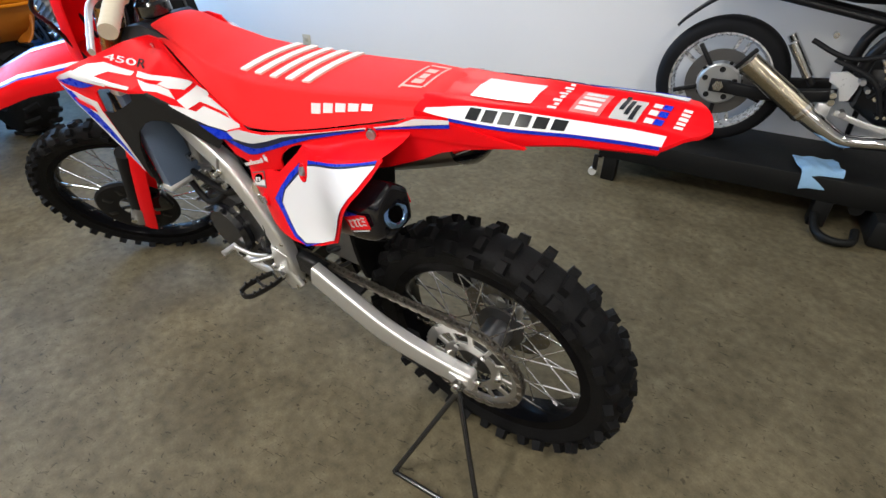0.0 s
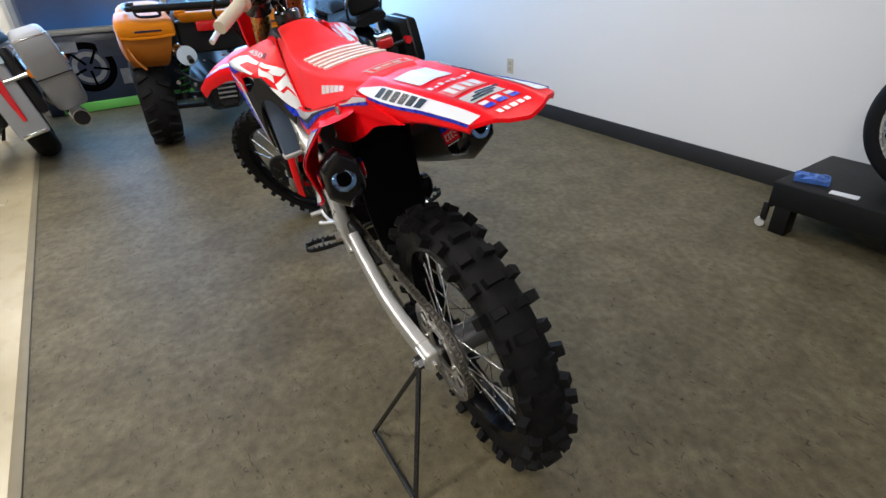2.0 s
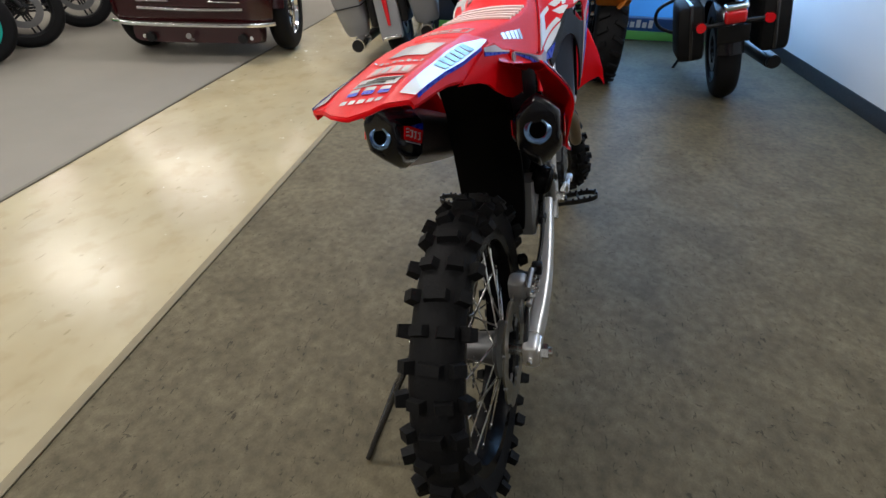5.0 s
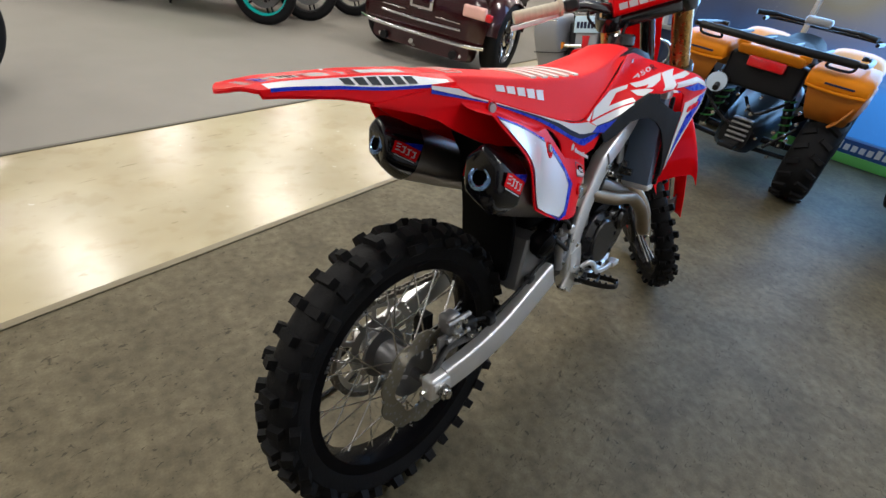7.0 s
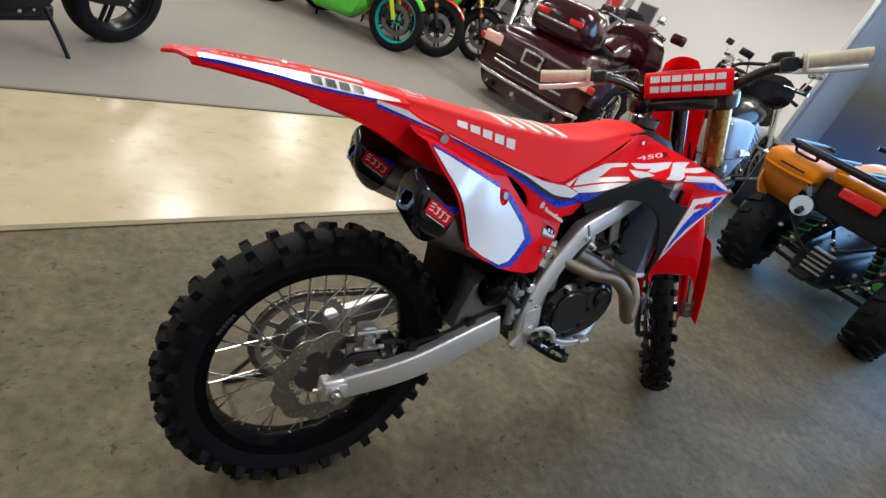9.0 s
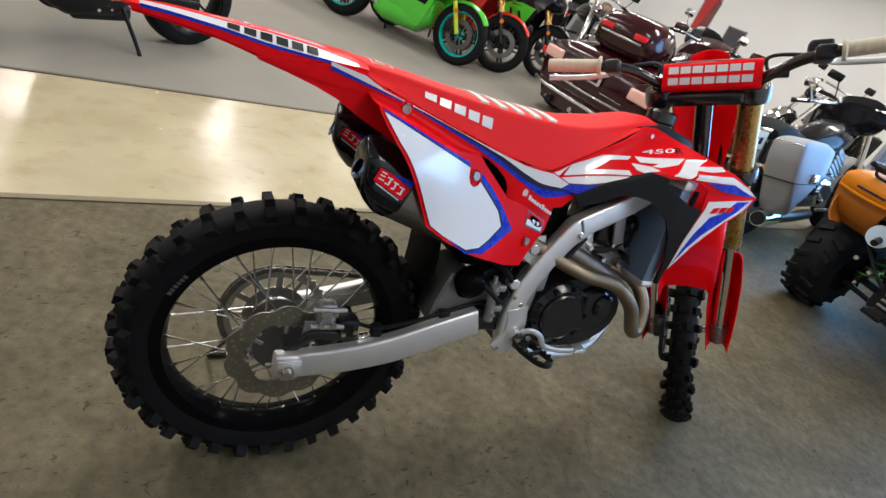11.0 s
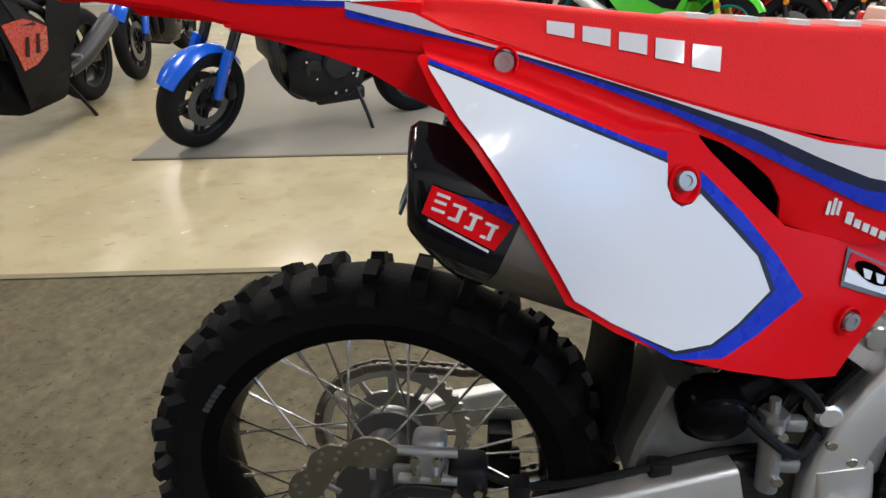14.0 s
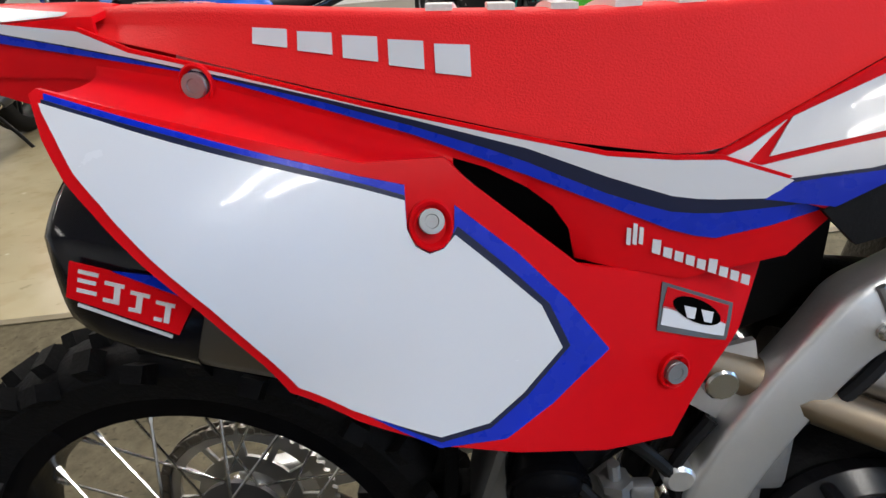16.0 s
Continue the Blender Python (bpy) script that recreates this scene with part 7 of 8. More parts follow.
        part("link_pipe", tube([(0.6, mside * 0.05, 0.22), (0.5, mside * 0.10, 0.25), (0.40, mside * 0.135, 0.31)], 0.024, 12), CHROME, b)
    part("side_stand", sweep([(0.50, 0.12, 0.28), (0.46, 0.22, 0.10), (0.44, 0.275, -0.02)], circ(0.012, 10), (1, 0, 0)), FRAMEB, b)
    part("stand_foot", box(0.40, 0.47, 0.25, 0.31, -0.035, -0.025, 0.004), FRAMEB, b)
    body("headlight", [(wb - 0.30, 0.80, 0.94, 0.10, 0), (wb - 0.22, 0.76, 0.95, 0.12, 0), (wb - 0.12, 0.80, 0.92, 0.08, 0)], BPAINT if style == "naked" else paint, b, m=T)
    if style == "sport":
        yf = lambda x, z: 0.20 + 0.05 * math.sin((x - 0.5) * 2.4) - 0.35 * (z - 0.6) ** 2
        for s in (1, -1):
            part("fairing", skin([(0.45, 0.30), (0.62, 0.20), (0.98, 0.22), (1.06, 0.40), (1.12, 0.62), (1.24, 0.80), (1.22, 0.93), (1.02, 0.90), (0.86, 0.72), (0.66, 0.62), (0.50, 0.52)], yf, s, 0, 0.006, 0.06), paint, b, "sport fairing side")
            part("fairing_accent", skin([(0.70, 0.62), (0.74, 0.50), (0.88, 0.45), (1.01, 0.44), (1.08, 0.62), (1.10, 0.68), (0.92, 0.69), (0.80, 0.66)], yf, s, 0.004, 0.003, 0.06), accent, b)
            for q in (0.0, 0.11):
                part("fairing_mark", skin([(0.80 + q, 0.60), (0.83 + q, 0.60), (0.87 + q, 0.51), (0.84 + q, 0.50)], yf, s, 0.008, 0.002, 0.06), BLACKP, b)
            part("fairing_vent", skin([(0.80, 0.64), (0.96, 0.66), (1.04, 0.80), (0.92, 0.76)], yf, s, 0.004, 0.003, 0.06), BLACKP, b)
            part("seat_panel", skin([(0.02, 0.84), (0.08, 0.74), (0.20, 0.61), (0.32, 0.50), (0.42, 0.42), (0.52, 0.36), (0.60, 0.33), (0.66, 0.36), (0.66, 0.60), (0.56, 0.74), (0.30, 0.82)], lambda x, z: 0.13 + 0.10 * max(0, x) , s, 0, 0.006, 0.06), paint, b)
        body("belly_pan", [(0.42, 0.20, 0.36, 0.12, 0), (0.56, 0.14, 0.48, 0.19, 0.1), (0.92, 0.15, 0.52, 0.21, 0.1), (1.07, 0.30, 0.52, 0.15, 0.1)], paint, b, "rounded belly fairing", n=20, power=3.0)
        body("nose", [(1.02, 0.72, 1.0, 0.20, 0.3), (1.18, 0.70, 0.98, 0.20, 0.35), (1.30, 0.72, 0.92, 0.14, 0.3), (1.36, 0.76, 0.86, 0.07, 0.2)], paint, b)
        part("screen", skin([(1.0, 0.98), (1.16, 0.97), (1.04, 1.10), (0.94, 1.12)], lambda x, z: 0.02 + 0.10 * (1.2 - x) / 0.25, 1, 0, 0.11, 0.08), GLASS, b)
    else:
        for s in (1, -1):
            part("tank_shroud", skin([(0.72, 0.72), (0.98, 0.66), (1.10, 0.78), (1.02, 0.88), (0.78, 0.84)], lambda x, z: 0.19 + 0.03 * math.sin((x - 0.6) * 3), s, 0, 0.006, 0.06), paint, b)
    return b


def heading(a, lean=8.0, x=0.0, y=0.0):
    return pose(x, y, 0, 0, 0, a) @ pose(0, 0, 0, -lean, 0, 0)


# ---- touring motorcycle with hard bags ----
def touring(name, m, paint, label, bags="hard"):
    b = thing(name, m, label, "motorcycle", "parked motorcycles")
    road_wheel(b, "rear_wheel", (0, 0, 0.325), 0.325, 0.18, 0.215, FRAMEB, 7, two=False, disc_r=0.14, sides=(1, -1))
    road_wheel(b, "front_wheel", (1.62, 0, 0.325), 0.325, 0.13, 0.235, FRAMEB, 7, two=False, disc_r=0.15, sides=(1, -1))
    hard = bags == "hard"
    arch("rear_fender", (0, 0, 0.33), 0.355, 0.185 if hard else 0.20, 20, 175, paint, b, 0.008, crown=0.02)
    arch("front_fender", (1.62, 0, 0.33), 0.345, 0.16, 10, 200, paint if hard else CHROME, b, 0.006, crown=0.016)
    px = -0.43 if hard else -0.20
    for s in (1, -1):
        if hard:
            bag = body("saddlebag", [(-0.482, 0.66, 0.735, 0.082, 0), (-0.470, 0.62, 0.755, 0.094, 0), (-0.43, 0.53, 0.772, 0.100, 0.03), (-0.36, 0.395, 0.780, 0.102, 0.03), (-0.30, 0.295, 0.780, 0.102, 0.03), (-0.275, 0.280, 0.780, 0.102, 0.03), (-0.1, 0.42, 0.775, 0.104, 0.03), (0.02, 0.53, 0.75, 0.098, 0.03), (0.08, 0.59, 0.69, 0.06, 0)], paint, b, "silver hard saddlebag", Matrix.Translation((0, s * 0.278, 0)), 28, 6.0)
            part("lid_seam", box(-0.428, 0.06, -0.106, 0.106, 0.508, 0.514, 0.002), BLACKP, bag)
            part("bag_trim", box(-0.482, -0.430, -0.086, 0.086, 0.736, 0.748, 0.004), CHROME, bag)
            part("bag_bracket", box(-0.30, 0.05, -s * 0.150 - 0.030, -s * 0.150 + 0.030, 0.40, 0.66, 0.01), FRAMEB, bag)
            part("bag_latch", box(-0.20, -0.12, s * 0.104 if s > 0 else -0.120, 0.120 if s > 0 else s * 0.104, 0.52, 0.58, 0.005), CHROME, bag)
        else:
            bag = body("saddlebag", [(-0.33, 0.37, 0.66, 0.070, 0), (-0.31, 0.35, 0.68, 0.080, 0), (0.0, 0.33, 0.69, 0.082, 0), (0.14, 0.37, 0.67, 0.07, 0)], SEATB, b, "black leather saddlebag", Matrix.Translation((0, s * 0.235, 0)), 24, 7)
            part("bag_strap", box(-0.338, 0.1, -0.012, 0.012, 0.36, 0.692, 0.006), BLACKG, bag)
        if hard or s < 0:
            part("exhaust_pipe", tube([(0.62, s * 0.18, 0.22), (0.30, s * 0.22, 0.225), (-0.16, s * 0.262, 0.236)], 0.040, 16), FRAMEB, b)
            part("muffler", tube([(px + 0.27, s * 0.262, 0.236), (px + 0.16, s * 0.266, 0.238), (px + 0.06, s * 0.27, 0.24), (px, s * 0.272, 0.24)], 0.052 if hard else 0.042, 20, scale=lambda k: 0.86 + 0.14 * min(1, k * 2.5)), CHROME if hard else FRAMEB, b, "chrome exhaust pipe" if hard else "black exhaust pipe")
            part("muffler_mouth", tube([(px + 0.01, s * 0.272, 0.24), (px - 0.006, s * 0.272, 0.24)], 0.045 if hard else 0.035, 20, steps=1), FRAMEB, b)
        part("signal_stalk", tube([(-0.37, s * 0.03, 0.56), (-0.38, s * 0.17, 0.56)], 0.014, 10, steps=1), CHROME if hard else FRAMEB, b)
        part("turn_signal", tube([(-0.40, s * 0.185, 0.56), (-0.36, s * 0.185, 0.56)], 0.028, 16, steps=1), LAMPO if hard else LAMPR, b)
        part("fork_leg", rod((1.62, s * 0.11, 0.325), (1.30, s * 0.11, 0.98), 0.028, 14), CHROME, b)
        part("mirror_head", box(1.05, 1.09, s * 0.36 - 0.06, s * 0.36 + 0.06, 1.16, 1.24, 0.02), CHROME if hard else FRAMEB, b)
        part("mirror_stem", rod((1.06, s * 0.30, 1.06), (1.07, s * 0.36, 1.18), 0.007, 8), CHROME, b)
        part("grip", rod((0.98, s * 0.28, 1.05), (0.92, s * 0.40, 1.03), 0.019, 12), BLACKP, b)
        part("highway_bar", tube([(1.05, s * 0.08, 0.55), (1.02, s * 0.34, 0.48), (1.05, s * 0.34, 0.32), (1.0, s * 0.1, 0.22)], 0.015, 10), CHROME if hard else FRAMEB, b)
    part("handlebar", tube([(0.92, -0.40, 1.03), (0.98, -0.28, 1.05), (1.16, -0.12, 1.07), (1.16, 0.12, 1.07), (0.98, 0.28, 1.05), (0.92, 0.40, 1.03)], 0.015, 10, (0.2, 0.1, 1)), CHROME, b)
    # tail lamp column and plate
    rake = Matrix.Translation((-0.365, 0, 0.53)) @ Matrix.Rotation(radians(6 if hard else -14), 4, "Y")
    if hard:
        part("tail_lamp", sweep([(-0.010, 0, 0.10), (-0.012, 0, 0.05), (-0.012, 0, -0.08), (-0.010, 0, -0.20)], rrect(0.020, 0.052, 0.006), (0, 1, 0), 3, lambda k: (1, 1.15 - 0.75 * k)), LAMPR, b, "tall red tail lamp", m=rake)
        part("fender_filler", box(-0.004, 0.05, -0.085, 0.085, -0.30, 0.13, 0.012, 3), SILVERP, b, "silver fender tail", m=rake)
        part("fender_tip", box(-0.010, 0.0, -0.070, 0.070, -0.298, -0.275, 0.004), CHROME, b, m=rake)
        for s in (1, -1):
            part("fender_side", box(0.02, 0.30, s * 0.118 - 0.030, s * 0.118 + 0.030, -0.20, 0.20, 0.02), FRAMEB, b, m=rake)
        part("number_plate", box(-0.022, -0.016, -0.095, 0.095, 0.12, 0.235, 0.004), PLATEM, b, "blue-white number plate with plain bars", m=rake)
        bm = bmesh.new()
        for k in range(6):
            box(-0.0236, -0.022, -0.078 + k * 0.027, -0.058 + k * 0.027, 0.15, 0.195, bm=bm)
        part("plate_bars", bm, NAVY, b, m=rake)
        part("plate_frame", box(-0.018, -0.008, -0.105, 0.105, 0.235, 0.262, 0.006), CHROME, b, m=rake)
        body("pillion_pad", [(-0.30, 0.72, 0.80, 0.13, 0), (-0.20, 0.73, 0.86, 0.15, 0.1), (-0.06, 0.74, 0.84, 0.15, 0.1)], SEATB, b, "black stitched pillion pad")
    else:
        part("tail_lamp", box(-0.05, 0.01, -0.06, 0.06, 0.04, 0.12, 0.02, 3), LAMPR, b, "red tail lamp with chrome housing", m=rake)
        part("lamp_housing", box(-0.045, 0.02, -0.065, 0.065, 0.12, 0.155, 0.015, 3), CHROME, b, m=rake)
        part("number_plate", box(-0.02, -0.012, -0.09, 0.09, -0.09, 0.02, 0.004), FRAMEB, b, m=rake)
        part("backrest", box(-0.22, -0.15, -0.12, 0.12, 0.80, 1.0, 0.03, 3), SEATB, b)
        part("rack_rail", tube([(-0.1, -0.13, 0.74), (-0.24, -0.13, 0.92), (-0.26, 0, 1.02), (-0.24, 0.13, 0.92), (-0.1, 0.13, 0.74)], 0.011, 10), CHROME, b)
    body("seat", [(-0.26, 0.72, 0.79, 0.12, 0), (-0.05, 0.72, 0.82, 0.17, 0), (0.15, 0.70, 0.78, 0.17, 0), (0.32, 0.68, 0.74, 0.19, 0), (0.52, 0.70, 0.78, 0.12, 0)], SEATB, b)
    body("tank", [(0.46, 0.68, 0.78, 0.09, 0), (0.62, 0.68, 0.88, 0.16, 0.2), (0.85, 0.70, 0.94, 0.18, 0.3), (1.06, 0.76, 0.92, 0.10, 0.2)], BPAINT, b)
    engine_block(b, 0.68, 0.42, 1.15, ALUD, CHROME)
    if hard:
        body("fairing", [(1.12, 0.92, 1.10, 0.16, 0.1), (1.20, 0.86, 1.16, 0.24, 0.15), (1.32, 0.86, 1.10, 0.20, 0.2), (1.40, 0.90, 1.02, 0.12, 0.2)], BPAINT, b)
    else:
        part("headlight", disc(0.10, -0.08, 0.08, 28, m=Matrix.Translation((1.42, 0, 0.92)) @ Matrix.Rotation(radians(90), 4, "Z"), bev=0.03), CHROME, b)
    part("side_stand", tube([(0.62, 0.15, 0.24), (0.66, 0.28, 0.03)], 0.012, 10, steps=1), FRAMEB, b)
    part("frame_rail", tube([(1.2, 0, 0.9), (1.05, 0.05, 0.5), (0.9, 0.1, 0.22), (0.45, 0.12, 0.22), (0.30, 0.1, 0.5)], 0.02, 10), FRAMEB, b)
    return b


touring("touring_motorcycle", heading(5, 13, 3.63, 1.01), SILVERP, "silver touring motorcycle with hard saddlebags and chrome exhausts")
touring("cruiser_motorcycle", heading(-7, 14, 3.14, -1.40), BPAINT, "black cruiser motorcycle with leather saddlebags by the window", "soft")

# ---- maroon trike ----
tr = thing("motor_trike", pose(3.58, 2.66, 0, 0, 0, 9), "glossy maroon three-wheeled touring motorcycle with luggage trunk", "trike")
for s in (1, -1):
    road_wheel(tr, "rear_wheel", (0, s * 0.60, 0.325), 0.325, 0.20, 0.205, CHROME, 6, two=False)
    arch("wheel_fender", (0, 0, 0.33), 0.365, 0.27, 8, 172, MAROON, tr, 0.012, Matrix.Translation((0, s * 0.575, 0)), 0.03)
    part("tail_lamp", box(-0.475, -0.43, s * 0.50 - 0.11, s * 0.50 + 0.11, 0.50, 0.60, 0.02, 3), mat("pale_lamp_lens", (0.75, 0.42, 0.36), 0.15, coat=0.8), tr, "pale pink tail lamp")
    part("side_marker", box(-0.47, -0.42, s * 0.63 - 0.03, s * 0.63 + 0.03, 0.50, 0.56, 0.015, 3), LAMPR, tr)
    part("exhaust_tip", tube([(-0.30, s * 0.36, 0.17), (-0.47, s * 0.36, 0.17)], 0.035, 16, steps=1), FRAMEB, tr)
    part("reflector", disc(0.016, -0.008, 0.008, 14, m=Matrix.Translation((-0.425, s * 0.42, 0.17)) @ Matrix.Rotation(radians(90), 4, "Z")), CHROME, tr)
    part("fork_leg", rod((1.72, s * 0.12, 0.33), (1.45, s * 0.12, 0.92), 0.03, 14), CHROME, tr)
    part("grip", rod((1.02, s * 0.30, 1.05), (0.96, s * 0.42, 1.03), 0.02, 12), BLACKP, tr)
    part("mirror_head", box(1.2, 1.26, s * 0.45 - 0.08, s * 0.45 + 0.08, 1.02, 1.12, 0.025, 3), MAROON, tr)
body("rear_body", [(-0.46, 0.30, 0.62, 0.56, 0), (-0.42, 0.22, 0.70, 0.62, 0.05), (-0.20, 0.20, 0.76, 0.50, 0.1), (0.25, 0.22, 0.74, 0.44, 0.1), (0.50, 0.28, 0.62, 0.28, 0.1)], MAROON, tr, "glossy maroon rear body", n=24, power=5)
body("rear_valance", [(-0.43, 0.13, 0.26, 0.50, 0), (-0.36, 0.11, 0.27, 0.52, 0), (-0.2, 0.12, 0.25, 0.48, 0)], mat("dark_maroon_valance", (0.03, 0.003, 0.005), 0.35, coat=0.5), tr, n=20, power=6)
part("chrome_bumper", sweep([(-0.44, -0.63, 0.285), (-0.485, -0.45, 0.275), (-0.495, 0, 0.272), (-0.485, 0.45, 0.275), (-0.44, 0.63, 0.285)], rrect(0.022, 0.03, 0.008), (0, 0, 1)), CHROME, tr)
part("blue_glint_trim", sweep([(-0.465, -0.40, 0.385), (-0.478, 0, 0.378), (-0.465, 0.40, 0.385)], rrect(0.012, 0.02, 0.005), (0, 0, 1)), CHROME, tr)
part("plate_holder", box(-0.485, -0.465, -0.115, 0.115, 0.47, 0.60, 0.012), CHROME, tr)
part("plate_recess", box(-0.489, -0.484, -0.085, 0.085, 0.49, 0.58, 0.004), MAROON, tr)
part("tow_ball", rod((-0.47, 0.03, 0.17), (-0.53, 0.03, 0.20), 0.022, 14), CHROME, tr)
for s in (1, -1):
    part("panel_seam", box(-0.479, -0.470, s * 0.27 - 0.12, s * 0.27 + 0.12, 0.432, 0.440, 0.002), CHROME, tr)
body("luggage_trunk", [(-0.34, 0.80, 0.98, 0.26, 0.1), (-0.28, 0.74, 1.06, 0.32, 0.1), (-0.05, 0.73, 1.08, 0.33, 0.1), (0.10, 0.76, 1.0, 0.28, 0.1)], MAROON, tr, "maroon luggage trunk with chrome trim", n=20, power=4)
part("trunk_trim", sweep([(-0.35, -0.22, 0.885), (-0.352, 0, 0.885), (-0.35, 0.22, 0.885)], rrect(0.010, 0.02, 0.004), (0, 0, 1)), CHROME, tr)
for s in (1, -1):
    part("trunk_lamp", box(-0.352, -0.30, s * 0.18 - 0.07, s * 0.18 + 0.07, 0.905, 0.955, 0.015, 3), LAMPR, tr)
body("seat", [(0.08, 0.74, 0.98, 0.20, 0), (0.16, 0.70, 0.90, 0.23, 0), (0.40, 0.68, 0.80, 0.22, 0), (0.68, 0.66, 0.76, 0.16, 0)], SEATB, tr)
body("tank", [(0.64, 0.62, 0.80, 0.16, 0), (0.85, 0.60, 0.90, 0.20, 0.2), (1.1, 0.62, 0.92, 0.18, 0.2)], MAROON, tr)
body("fairing", [(1.10, 0.50, 1.02, 0.30, 0.1), (1.25, 0.42, 1.10, 0.42, 0.15), (1.45, 0.45, 1.05, 0.36, 0.25), (1.60, 0.60, 0.90, 0.2, 0.2)], MAROON, tr)
part("windscreen", skin([(1.15, 1.06), (1.36, 1.02), (1.22, 1.40), (1.12, 1.42)], lambda x, z: 0.26 - 0.3 * max(0, z - 1.1), 1, 0, 0.004, 0.1), GLASS, tr)
engine_block(tr, 0.85, 0.40, 1.15, ALUD, CHROME)
road_wheel(tr, "front_wheel", (1.72, 0, 0.325), 0.325, 0.13, 0.225, CHROME, 6, two=False, disc_r=0.15, sides=(1, -1))
arch("front_fender", (1.72, 0, 0.33), 0.345, 0.17, 10, 190, MAROON, tr)
part("handlebar", tube([(0.96, -0.42, 1.03), (1.02, -0.30, 1.05), (1.2, -0.12, 1.02), (1.2, 0.12, 1.02), (1.02, 0.30, 1.05), (0.96, 0.42, 1.03)], 0.014, 10, (0.2, 0.1, 1)), CHROME, tr)

# ---- orange quad bike ----
qd = thing("quad_bike", pose(3.34, -0.13, 0, 0, 0, -4), "orange utility quad bike with black racks, seen from its tail", "quad bike")


def quad_tyre(parent, name, c):
    R, w, k = 0.315, 0.25, 0.155
    prof = []
    for i in range(13):
        a = math.pi * i / 12
        prof.append((k + (R - k - 0.012) * (math.sin(a) ** 0.5 if 0 < i < 12 else 0), -w / 2 * math.cos(a) * (0.86 + 0.14 * math.sin(a))))
    prof += [(k - 0.004, w * 0.3), (k - 0.004, -w * 0.3)]
    wh = part(name, lathe([(k, -w * 0.3), (k + 0.01, -w * 0.34), (k + 0.01, w * 0.34), (k, w * 0.3), (0.05, w * 0.16), (0.03, w * 0.2), (0.03, -w * 0.2), (0.05, -w * 0.16)], 32, closed=True), FRAMEB, parent, m=Matrix.Translation(c))
    part("tyre", lathe(prof, 40, closed=True), TYRE, wh, "chunky black quad tyre")
    shared = finish("tread_block", knob(0.085, 0.030, 0.012), TYRE, 30)
    for i in range(40):
        th = 2 * math.pi * i / 40
        s = -1 if i % 2 else 1
        ob = new("tread_block", shared)
        ob.parent = wh
        ob.matrix_local = Matrix.Rotation(-th, 4, "Y") @ Matrix.Translation((0, s * 0.058, R - 0.016)) @ Matrix.Rotation(radians(-s * 8), 4, "X") @ Matrix.Rotation(radians(s * 24), 4, "Z")


